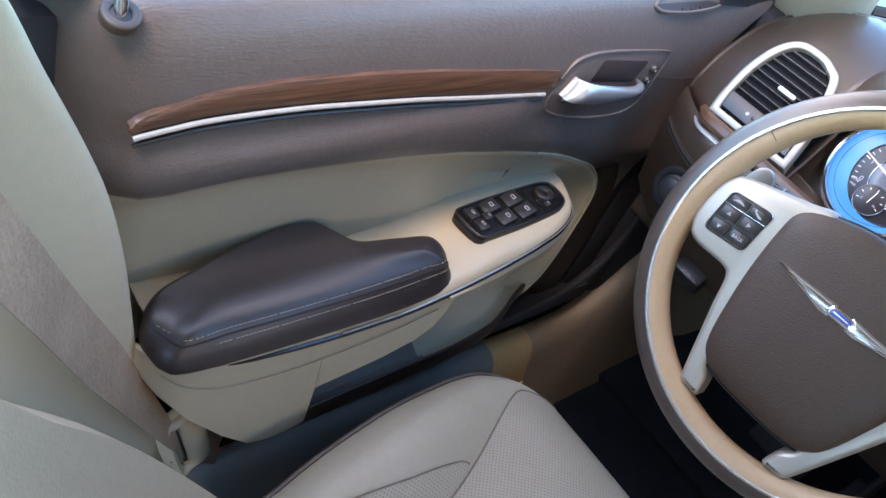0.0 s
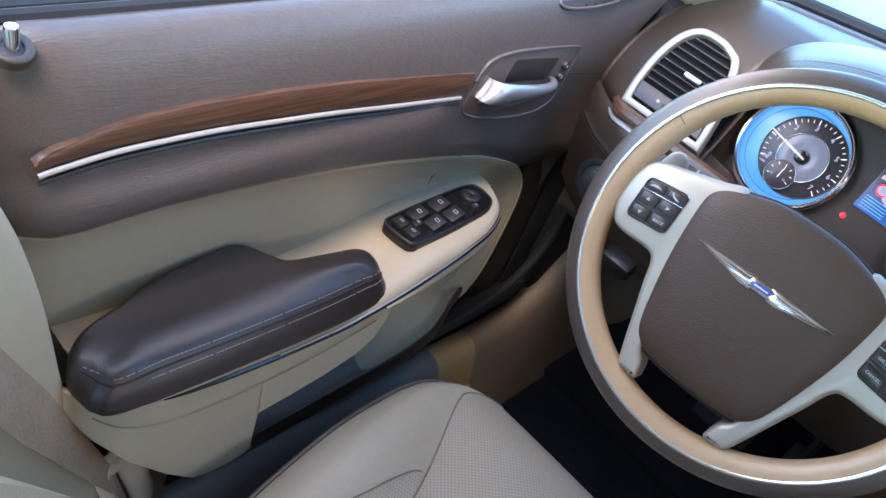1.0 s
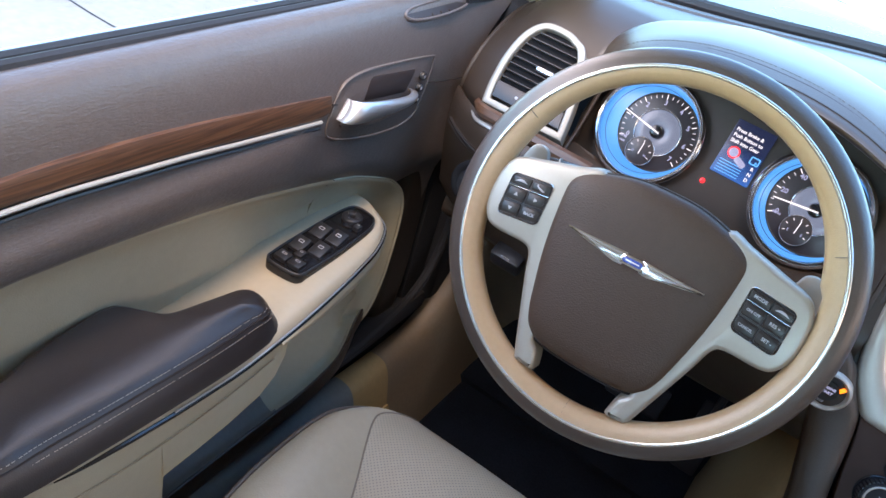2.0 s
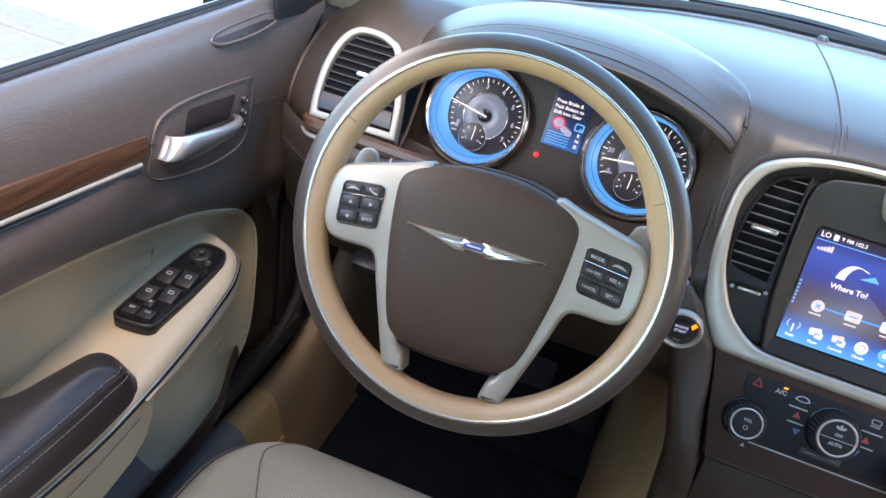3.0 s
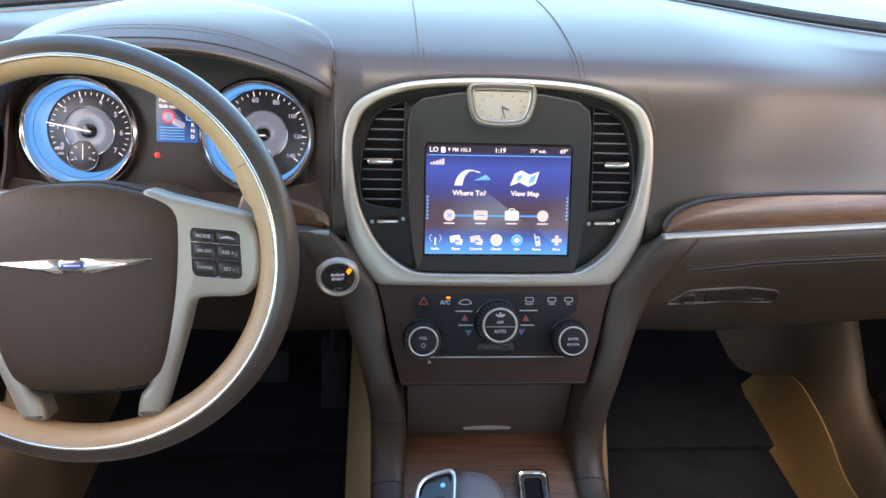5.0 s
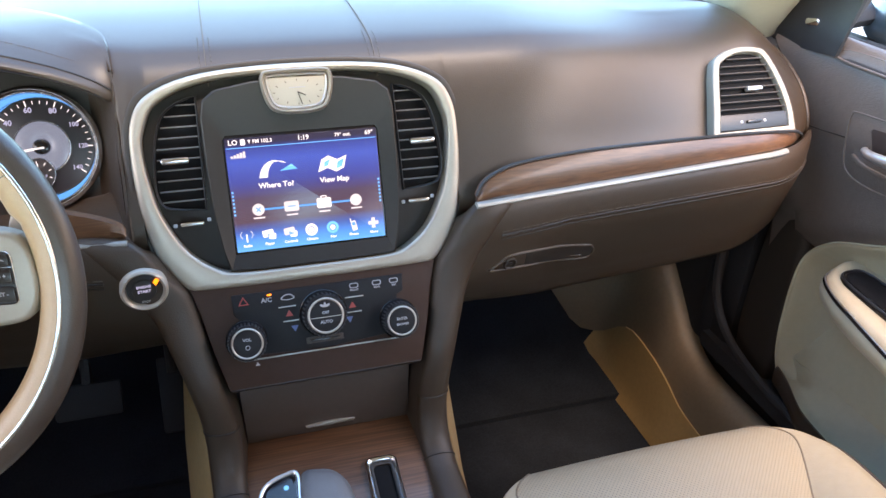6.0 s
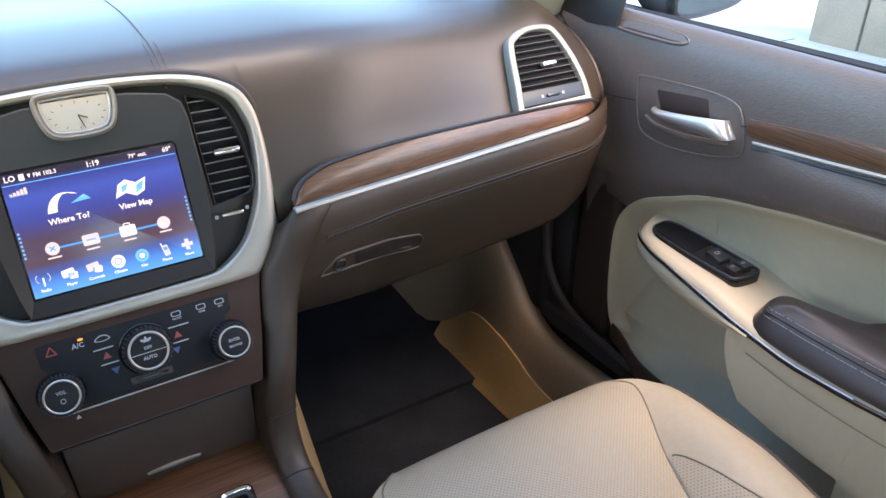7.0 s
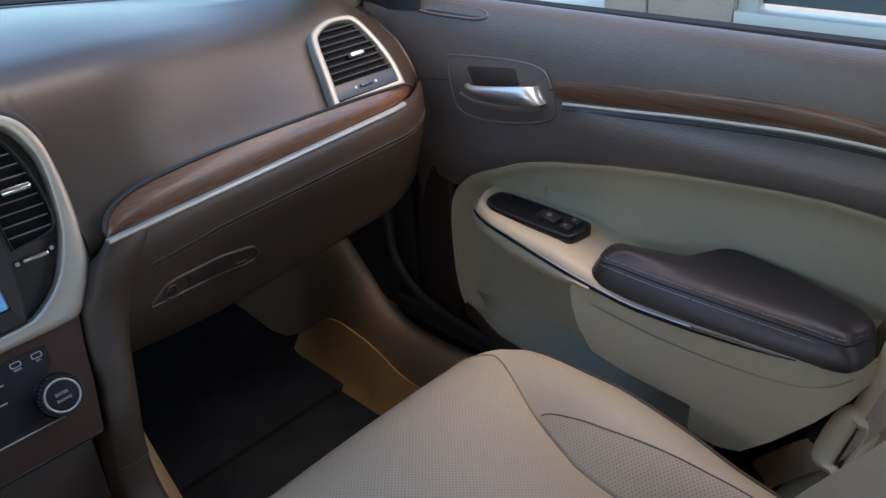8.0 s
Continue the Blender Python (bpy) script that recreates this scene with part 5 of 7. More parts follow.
    # lower edge of the lid
    path = [Vector((x, low_profile(x)[8][0], low_profile(x)[8][1] + 0.002)) for x in np.linspace(0.20, 0.74, 20)]
    part("lid_edge", tube(path, 0.0055, 8), BROWN_HARD, d)


def build_cluster(d):
    g = plane_at((-0.397, 0.112, 0.750), 22)
    face = smooth_line([(-0.19, -0.06), (-0.10, -0.085), (0, -0.088), (0.10, -0.085), (0.195, -0.06), (0.203, 0.0), (0.19, 0.055), (0.13, 0.10), (0, 0.115), (-0.13, 0.10), (-0.185, 0.055)], 5, True)
    part("cluster_panel", plate([(p.x, p.y) for p in face], g, 0.0, 0.002, -0.01), CHARCOAL, d, "dark brown instrument panel")
    # visor
    fr = [(-0.191, 0.060, 0.8195), (-0.196, 0.0575, 0.8255), (-0.212, 0.055, 0.837), (-0.245, 0.052, 0.853), (-0.295, 0.048, 0.870), (-0.345, 0.046, 0.879), (-0.400, 0.045, 0.881), (-0.46, 0.048, 0.876), (-0.52, 0.056, 0.860), (-0.565, 0.07, 0.835), (-0.590, 0.085, 0.800), (-0.597, 0.09, 0.770)]
    bk = [(-0.1905, 0.068, 0.8405), (-0.194, 0.100, 0.8650), (-0.206, 0.142, 0.8735), (-0.243, 0.194, 0.8775), (-0.295, 0.244, 0.8785), (-0.348, 0.279, 0.8780), (-0.405, 0.292, 0.877), (-0.47, 0.274, 0.875), (-0.53, 0.225, 0.868), (-0.575, 0.18, 0.855), (-0.60, 0.14, 0.83), (-0.605, 0.12, 0.79)]
    rows = []
    for f, b in zip(smooth_line(fr, 4), smooth_line(bk, 4)):
        n = Vector((0, 0, 1))
        inn = Vector((-0.397, 0.0, 0.77))
        to = (inn - f)
        to.y = 0
        to.normalize()
        m1, m2, m3 = f.lerp(b, 0.25), f.lerp(b, 0.5), f.lerp(b, 0.75)
        lift = 0.010 * min(1.0, (b - f).length / 0.2)
        skin = smooth_line([(f.x, y, z) for y, z in pad_profile(f.x)], 6)

        def meet(p, q):
            """Lifts a place on the hood to the pad's skin where it would dip below it."""
            over = lerp_table([(c.y, c.z) for c in skin[18:]], p.y) + 0.0015 - p.z
            return p + n * (max(0.0, over) * min(1.0, q / 0.35) if f.x > -0.32 else 0.0)
        rows.append([f + to * 0.030 + Vector((0, 0.075, -0.004)), f + to * 0.018 + Vector((0, 0.03, 0)), f + to * 0.012 + Vector((0, 0.004, 0)), f + to * 0.006 + Vector((0, -0.003, 0)), f, meet(f.lerp(b, 0.06) + n * 0.003, 0.06), meet(m1 + n * lift, 0.25), meet(m2 + n * lift, 0.5), meet(m3 + n * lift * 0.7, 0.75), meet(b, 1.0), b + Vector((0, 0.02, -0.012))])
    rows = [smooth_line(r, 2) for r in rows]
    part("visor", shell(rows, 0.004), PAD, d, "brown hood over the instruments")
    part("seam", tube([Vector(r[10]) for r in rows[1:-3]], 0.0012, 5), THREAD_DARK, d)
    stitches([Vector(r[11]).lerp(Vector(r[12]), 0.45) + Vector((0, 0.002, 0.0008)) for r in rows[3:-3]], THREAD_BROWN, d, 0.0050, 0.0034, 0.0003)
    part("seam", tube([Vector(r[11]) + Vector((0, 0.004, 0)) for r in rows[3:-3]], 0.0008, 5), THREAD_DARK, d)
    for name, cx, marks in (("tachometer", -0.107, ("0", "1", "2", "3", "4", "5", "6", "7")), ("speedometer", 0.107, ("0", "20", "40", "60", "80", "100", "120", "140"))):
        c = at(g, cx, 0.0, 0.0)
        gg = part(name, disc(c, 0.067, 0.004, 48, 0.001), FACE_DARK, d, "round gauge with a blue lit rim")
        part("bezel", ring_band(c, 0.0705, 0.0625, 0.016, 56, 0.0, 0.003), CHROME, gg, "chrome gauge ring")
        # blue lit ring shows as a crescent round the offset dial
        part("blue_rim", disc(at(c, 0, 0, 0.0035), 0.0622, 0.0012, 56, 0.0002), GLOW_BLUE, gg, "glowing blue crescent")
        part("rim_line", ring_band(at(c, 0, 0, 0.0042), 0.0560, 0.0553, 0.0006, 56, 0.0, 0.0001), BLACK, gg)
        off, dr = (0.0115, 0.0500) if cx < 0 else (0.0065, 0.0550)
        dial = at(c, off, 0.002, 0.0048)
        part("dial_face", disc(dial, dr, 0.0012, 48, 0.0003), FACE_DARK, gg, "dark gauge face")
        part("dial_edge", ring_band(dial, dr + 0.0006, dr - 0.0012, 0.0020, 48, 0.0, 0.0004), BLACK, gg)
        c = at(c, off - 0.003, 0.002, 0.0016)
        part("inner_dial", ring_band(at(c, 0.003, 0.0), 0.0285, 0.0085, 0.0055, 36, 0.003, 0.0008), GLOW_PALE, gg, "pale lit inner dial")
        part("dial_ring", ring_band(at(c, 0.003, 0.0), 0.0302, 0.0285, 0.0068, 40, 0.003, 0.0006), CHROME, gg)
        sub = at(c, -0.005, -0.0305, 0.007)
        sd = part("small_gauge", disc(sub, 0.0180, 0.002, 28, 0.0006), FACE_DARK, gg, "small round gauge")
        part("small_ring", ring_band(sub, 0.0188, 0.0176, 0.0032, 32, 0.0, 0.0006), CHROME, sd)
        for a in np.linspace(200, -20, 7):
            p = at(sub, 0.0135 * math.cos(radians(a)), 0.0135 * math.sin(radians(a)), 0.002, a)
            part("tick", box(p, (0.003, 0.0008, 0.0006), 0, 1), GLOW_WHITE, sd)
        part("small_needle", tube([sub @ Vector((0, -0.004, 0.0032)), sub @ Vector((0.001, 0.012, 0.0032))], 0.0006, 5), GLOW_WHITE, sd)
        a_start, a_end = 208, -38
        for i in range(29):
            a = radians(a_start + (a_end - a_start) * i / 28)
            ln = 0.0062 if i % 4 == 0 else 0.0036
            p = at(c, (dr - 0.0050) * math.cos(a) + 0.003, (dr - 0.0050) * math.sin(a), 0.0045, math.degrees(a))
            part("tick", box(p, (ln, 0.0012 if i % 4 == 0 else 0.0007, 0.0006), 0, 1), GLOW_WHITE, gg)
        for i, tx in enumerate(marks):
            a = radians(a_start + (a_end - a_start) * i / 7)
            lettering("numeral", tx, 0.0085 if len(tx) < 3 else 0.0072, at(c, (dr - 0.0125) * math.cos(a) + 0.003, (dr - 0.0125) * math.sin(a), 0.0048), GLOW_SOFT, gg)
        na = radians(168 if cx < 0 else 188)
        part("needle", tube([c @ Vector((0.006, -0.001, 0.010)), c @ Vector((0.047 * math.cos(na), 0.047 * math.sin(na), 0.010))], [0.0016, 0.0007], 6), GLOW_WHITE, gg, "white needle")
        part("hub", disc(at(c, 0.002, 0.0, 0.003), 0.0085, 0.008, 24, 0.002), BLACK_GLOSS, gg)
        lettering("unit", "RPM" if cx < 0 else "MPH", 0.0052, at(c, -0.034, -0.022, 0.0046), GLOW_SOFT, gg)
        if cx < 0:
            lettering("unit", "x1000", 0.0040, at(c, -0.034, -0.028, 0.0046), GLOW_SOFT, gg)
        for q, v in (("C", -0.012), ("H", 0.012)) if cx < 0 else (("E", -0.012), ("F", 0.012)):
            lettering("numeral", q, 0.0045, at(sub, v * 0.7, -0.003, 0.0022), GLOW_SOFT, sd)
    # display between the gauges
    lm = at(g, 0.008, 0.025, 0.001, -1)
    lc = part("cluster_display", plate(rounded(0.050, 0.070, 0.002), lm, 0.0012, 0.0003, -0.004), LCD, d, "lit blue cluster display")
    for i, tx in enumerate(("Press Brake &", "Push Button to", "Shift into Gear")):
        lettering("message", tx, 0.0062, at(lm, -0.0215, 0.023 - 0.0072 * i, 0.0014), GLOW_WHITE, lc, "", "LEFT", 0.0002)
    part("pedal_symbol", disc(at(lm, -0.010, -0.004, 0.0012), 0.0075, 0.0004, 24, 0.0001), GLOW_RED, lc)
    part("pedal_disc", disc(at(lm, -0.010, -0.004, 0.0014), 0.0058, 0.0005, 24, 0.0001), GLOW_SOFT, lc)
    part("leg_symbol", plate(rounded(0.016, 0.008, 0.003), at(lm, 0.002, -0.012, 0.0012, -25), 0.0004, 0.0001), GLOW_SOFT, lc)
    part("button_symbol", frame_ring(rounded(0.012, 0.010, 0.002), rounded(0.009, 0.007, 0.0015), at(lm, 0.017, -0.003, 0.0012), 0.0004, 0, 0.0001), GLOW_SKYBLUE, lc)
    for i, q in enumerate(("P", "R", "N", "D")):
        lettering("gear_letter", q, 0.0062, at(lm, 0.019, -0.006 - 0.0072 * i, 0.0014), GLOW_WHITE if i else GLOW_SKYBLUE, lc, "", "CENTER", 0.0002)
    for i in range(5):
        part("stripe", plate(rounded(0.030, 0.0009, 0.0003), at(lm, -0.006, -0.017 - 0.0035 * i, 0.0012), 0.0003, 0.0001), GLOW_SKYBLUE, lc)
    part("telltale", dome(circle(0.0035, 12), at(g, -0.018, -0.026, 0.0), [(0.9, 0.0006), (0.4, 0.001)]), GLOW_RED, d, "red warning lamp")
    # lower binnacle surround
    rows = []
    for x in np.linspace(-0.60, -0.19, 24):
        k = abs((x + 0.397) / 0.205)
        zt = 0.672 + 0.03 * k ** 3
        rows.append([(x, 0.10 - 0.02 * k, zt + 0.008), (x, 0.075, zt + 0.004), (x, 0.03, zt - 0.004), (x, 0.0, zt - 0.022), (x, -0.012, zt - 0.05)])
    part("lower_surround", shell([smooth_line(r, 3) for r in rows], 0.005), BROWN_SOFT, d)
    for ax, xs, far in ((0.192, (-0.1915, -0.195, -0.201, -0.209, -0.221, -0.245), 0.12), (0.575, (-0.578, -0.580, -0.583, -0.585, -0.587, -0.588), 0.13)):
        pr = smooth_line([(0, y, z) for y, z in (pad_profile(-ax) if ax < 0.3 else dash_profile(ax))], 16)
        rows = []
        for z in np.linspace(0.69, 0.838, 16):
            y0 = min(pr, key=lambda p: abs(p.z - z)).y
            far_y = far + (z - 0.75) * 0.4
            rows.append([(x, y0 + (max(far_y, y0 + 0.03) - y0) * k - (0.001 if i == 0 else 0), z) for i, (x, k) in enumerate(zip(xs, (0.0, 0.05, 0.22, 0.52, 0.86, 1.0)))])
        part("side_surround", shell([smooth_line(r, 3) for r in rows], 0.003), BROWN_SOFT, d, "brown cheek beside the instruments")


def vent_slats(par, m, rows_v, left, right, tilt=4, depth=0.006):
    for v in rows_v:
        a, b = left(v), right(v)
        part("slat", box(at(m, (a + b) / 2, v, -0.0005) @ pose(0, 0, 0, tilt), (b - a, 0.0018, depth), 0.0006, 1), SLAT_DARK, par)


def build_side_vents(d):
    for s in (-1, 1):
        base = plane_at((s * 0.634, 0.034, 0.718), VENT_TILT) @ Matrix.Translation((0, 0, 0.003))
        if s > 0:
            o = [(-0.0745, -0.004), (-0.065, 0.037), (-0.053, 0.097), (-0.041, 0.1165), (-0.011, 0.127), (0.0225, 0.1265), (0.0405, 0.1178), (0.0565, 0.0805), (0.0645, 0.038), (0.0625, -0.0015)]
            i = [(-0.0605, 0.0065), (-0.0530, 0.040), (-0.0425, 0.0955), (-0.0330, 0.1090), (-0.008, 0.1192), (0.0205, 0.1188), (0.0340, 0.1105), (0.0475, 0.0775), (0.0550, 0.038), (0.0530, 0.0080)]
        else:
            o = [(-0.0512, -0.0046), (-0.0395, 0.055), (-0.018, 0.110), (0.0, 0.123), (0.020, 0.1285), (0.0495, 0.126), (0.0687, 0.1055), (0.0772, 0.068), (0.0757, 0.025), (0.070, -0.0055)]
            i = [(-0.0405, 0.0050), (-0.0300, 0.0545), (-0.0100, 0.104), (0.0045, 0.1155), (0.0205, 0.1200), (0.0455, 0.1175), (0.0605, 0.0990), (0.0675, 0.065), (0.0660, 0.027), (0.0615, 0.0040)]
        flank_in, flank_out = sorted((y, x) for x, y in i[:5]), sorted((y, x) for x, y in i[5:])
        o = [(p.x * s, p.y) for p in smooth_line([(*p, 0) for p in o], 5)]
        i = [(p.x * s, p.y) for p in smooth_line([(*p, 0) for p in i], 5)]
        v = part("side_vent", frame_ring(o, i, base, 0.0045, -0.016, 0.0018), VENT_FRAME, d, "air vent in a satin silver frame")
        part("vent_well", plate(i, base, -0.0050, 0.0005, -0.03), VENT_BLACK, v, "black vent opening")
        def span(q, trim=0.0008):
            a, b2 = s * (lerp_table(flank_in, q) + trim), s * (lerp_table(flank_out, q) - trim)
            return min(a, b2), max(a, b2)
        low, high = span(0.012, 0.0004), span(0.031, 0.0004)
        part("vent_base", plate([(low[0], 0.0085), (low[1], 0.0085), (high[1], 0.031), (high[0], 0.031)], base, 0.002, 0.001, -0.012), BUTTON, v, "dark lower panel of the vent")
        vent_slats(v, base, [0.0385 + 0.0104 * k for k in range(8)], lambda q: span(q)[0], lambda q: span(q)[1])
        mid_u = sum(span(0.066)) / 2
        part("vane_tab", box(at(base, mid_u + 0.006, 0.0655, 0.004), (0.026, 0.0065, 0.010), 0.0028, 2), HANDLE, v, "chrome vent tab")
        part("wheel_tab", box(at(base, sum(low) / 2, 0.019, 0.003), (0.024, 0.0045, 0.006), 0.0020, 2), STALK, v, "dark airflow wheel")
        for q in (-0.019, 0.019):
            part("mark", plate(rounded(0.004, 0.004, 0.001), at(base, sum(low) / 2 + q, 0.0195, 0.002), 0.0004, 0.0001), GREY_MARK, v)


def build_stack(d):
    """Silver-framed centre stack with the screen, its vents and the clock."""
    half_o = [(0.0, -0.1015), (0.07, -0.1012), (0.125, -0.1000), (0.142, -0.0965), (0.158, -0.076), (0.172, -0.048), (0.180, 0.0), (0.182, 0.05), (0.177, 0.090), (0.156, 0.117), (0.10, 0.135), (0.0, 0.1405)]
    half_i = [(0.0, -0.0865), (0.055, -0.0862), (0.092, -0.0845), (0.112, -0.0770), (0.135, -0.058), (0.151, -0.032), (0.163, 0.0), (0.170, 0.05), (0.166, 0.080), (0.148, 0.108), (0.095, 0.1265), (0.0, 0.1315)]

    def whole(h):
        pts = h + [(-x, y) for x, y in reversed(h[1:-1])]
        return [(p.x, p.y) for p in smooth_line([(*p, 0) for p in pts], 5, True)]
    o, i = whole(half_o), whole(half_i)
    part("centre_frame", frame_ring(o, i, STACK, 0.012, -0.03, 0.003), SILVER, d, "champagne silver centre frame")
    big = whole([(x * 1.035, y * 1.045 + 0.0005) for x, y in half_o])
    part("frame_joint", frame_ring(big, o, STACK, 0.003, -0.03, 0.001), CHARCOAL, d)
    part("centre_panel", plate(i, STACK, -0.0095, 0.001, -0.02), STACK_DARK, d, "dark panel round the screen")
    # screen hood: sloped reveal from the display out to the silver frame
    half = [((0.0, -0.0848), (0.0, -0.0655)), ((0.050, -0.0845), (0.050, -0.0655)), ((0.0945, -0.0832), (0.0872, -0.0655)), ((0.1000, -0.060), (0.0872, -0.050)), ((0.1050, -0.020), (0.0872, -0.015)), ((0.1068, 0.040), (0.0872, 0.035)), ((0.1068, 0.088), (0.0872, 0.062)), ((0.1030, 0.106), (0.0835, 0.0668)), ((0.090, 0.1165), (0.070, 0.0668)), ((0.050, 0.1235), (0.040, 0.0668)), ((0.0, 0.1250), (0.0, 0.0668))]
    pairs = half + [((-o2[0], o2[1]), (-i2[0], i2[1])) for o2, i2 in reversed(half[1:-1])]
    rows = [[STACK @ Vector((*o2, -0.0095)) for o2, i2 in pairs], [STACK @ Vector((*o2, 0.0075)) for o2, i2 in pairs], [STACK @ Vector((o2[0] * 0.985, o2[1] * 0.985, 0.0085)) for o2, i2 in pairs], [STACK @ Vector((*i2, 0.0030)) for o2, i2 in pairs]]
    part("screen_surround", sheet(rows, closed_v=True), STACK_DARK, d, "dark sloped screen surround", 20)
    part("screen_glass", plate(rounded(0.184, 0.142, 0.004, cy=0.0005), STACK, 0.002, 0.0006, -0.004), BLACK_GLOSS, d, "black glass border")
    sc = part("touch_screen", plate(rounded(0.170, 0.127, 0.001), STACK, 0.0034, 0.0003, 0.0), SCREEN, d, "lit touch screen with blue menu")
    S = at(STACK, 0, 0, 0.0035)
    for tx, u, v, sz, al in (("LO", -0.0815, 0.0585, 0.0080, "LEFT"), ("FM 102.3", -0.055, 0.0585, 0.0058, "LEFT"), ("1:19", 0.001, 0.0585, 0.0078, "CENTER"), ("79\u00b0 out.", 0.046, 0.0585, 0.0058, "CENTER"), ("69\u00b0", 0.0765, 0.0585, 0.0070, "CENTER")):
        lettering("status_text", tx, sz, at(S, u, v), GLOW_WHITE, sc, "", al, 0.0002)
    part("status_line", plate(rounded(0.168, 0.0008, 0.0003), at(S, 0, 0.0525), 0.0003, 0.0001), GLOW_SKYBLUE, sc)
    lettering("menu_text", "Where To?", 0.0084, at(S, -0.034, 0.0085), GLOW_WHITE, sc, "", "CENTER", 0.0002)
    lettering("menu_text", "View Map", 0.0084, at(S, 0.032, 0.0085), GLOW_WHITE, sc, "", "CENTER", 0.0002)
    part("status_symbol", plate(rounded(0.0052, 0.0066, 0.0012), at(S, -0.0655, 0.0585), 0.0004, 0.0001), GLOW_WHITE, sc)
    part("status_symbol", plate([(-0.0016, 0.0022), (0.0, -0.002), (0.0016, 0.0022)], at(S, -0.0585, 0.0585), 0.0004, 0.0001), GLOW_WHITE, sc)
    # curved arrow
    arc = [(-0.047 + 0.0145 * (1 - math.cos(a)), 0.0165 + 0.0195 * math.sin(a)) for a in np.linspace(0.05, 2.1, 12)]
    rows2 = [[S @ Vector((x - 0.0048 + 0.004 * k / 12, y, 0.0002)) for k, (x, y) in enumerate(arc)], [S @ Vector((x + 0.0045, y - 0.0012 * (k > 6), 0.0006)) for k, (x, y) in enumerate(arc)]]
    part("route_symbol", shell(rows2, 0.0003), GLOW_WHITE, sc, "white curved route arrow")
    part("route_tip", plate([(-0.010, 0.0), (0.010, 0.001), (0.004, 0.007)], at(S, -0.019, 0.0235), 0.0005, 0.0001), GLOW_SKYBLUE, sc)
    part("map_symbol", plate([(-0.017, -0.006), (-0.006, -0.002), (0.004, -0.007), (0.013, -0.003), (0.017, 0.011), (0.006, 0.007), (-0.004, 0.012), (-0.012, 0.008)], at(S, 0.031, 0.024), 0.0004, 0.0001), GLOW_WHITE, sc, "folded map symbol")
    part("map_patch", plate([(-0.010, -0.001), (-0.005, 0.001), (-0.002, 0.008), (-0.009, 0.005)], at(S, 0.031, 0.024, 0.0003), 0.0004, 0.0001), GLOW_SKYBLUE, sc)
    part("map_patch", plate([(0.004, -0.004), (0.011, -0.001), (0.014, 0.008), (0.006, 0.004)], at(S, 0.031, 0.024, 0.0003), 0.0004, 0.0001), GLOW_SKYBLUE, sc)
    part("link_line", plate(rounded(0.112, 0.0022, 0.0008), at(S, -0.001, -0.0178), 0.0002, 0.0001), GLOW_BLUE, sc)
    for k, u in enumerate((-0.057, -0.020, 0.017, 0.054)):
        if k in (0, 3):
            ic = part("icon", disc(at(S, u, -0.0175), 0.0068, 0.0006, 22, 0.0002), GLOW_ICON, sc)
            if k == 0:
                for a in (45, -45):
                    part("icon_mark", box(at(S, u, -0.0175, 0.0008, a), (0.007, 0.0014, 0.0003), 0, 1), GLOW_BLUE, ic)
        else:
            ic = part("icon", plate(rounded(0.0165, 0.0115, 0.002), at(S, u, -0.0172), 0.0006, 0.0002), GLOW_ICON if k == 1 else GLOW_WHITE, sc)
            if k == 1:
                part("icon_mark", box(at(S, u, -0.0172, 0.0008), (0.009, 0.0014, 0.0003), 0, 1), GLOW_BLUE, ic)
            else:
                part("icon_mark", frame_ring(rounded(0.007, 0.004, 0.001), rounded(0.005, 0.002, 0.0005), at(S, u, -0.0108), 0.0006, 0, 0.0001), GLOW_WHITE, ic)
        part("caption_bar", plate(rounded(0.013, 0.0018, 0.0006), at(S, u, -0.0268), 0.0003, 0.0001), GLOW_ICON, sc)
    for k, u in enumerate((-0.073, -0.0485, -0.0245, -0.0005, 0.0240, 0.0480, 0.0720)):
        c = at(S, u, -0.0465)
        if k in (3, 4):
            part("icon", ring_band(c, 0.0070, 0.0038, 0.0006, 24, 0, 0.0002), GLOW_WHITE if k == 3 else GLOW_SKYBLUE, sc)
            part("icon", disc(c, 0.0030, 0.0006, 14, 0.0001), GLOW_WHITE, sc)
        elif k == 6:
            for sz in ((0.012, 0.0042, 0.0006), (0.0042, 0.012, 0.0006)):
                part("icon", box(c, sz, 0, 1), GLOW_ICON, sc)
        elif k == 5:
            ic = part("icon", plate(rounded(0.0062, 0.0118, 0.0012), at(c, 0.001, -0.001, 0, 10), 0.0006, 0.0001), GLOW_ICON, sc)
            part("aerial", box(at(c, -0.0026, 0.0055, 0.0004, 10), (0.0014, 0.0045, 0.0005), 0, 1), GLOW_ICON, ic)
            part("icon_mark", plate(rounded(0.0040, 0.0036, 0.0006), at(c, 0.0006, 0.0012, 0.0006, 10), 0.0003, 0.0001), GLOW_BLUE, ic)
        elif k == 0:
            part("icon", box(at(c, 0, -0.002), (0.0016, 0.009, 0.0006), 0, 1), GLOW_WHITE, sc)
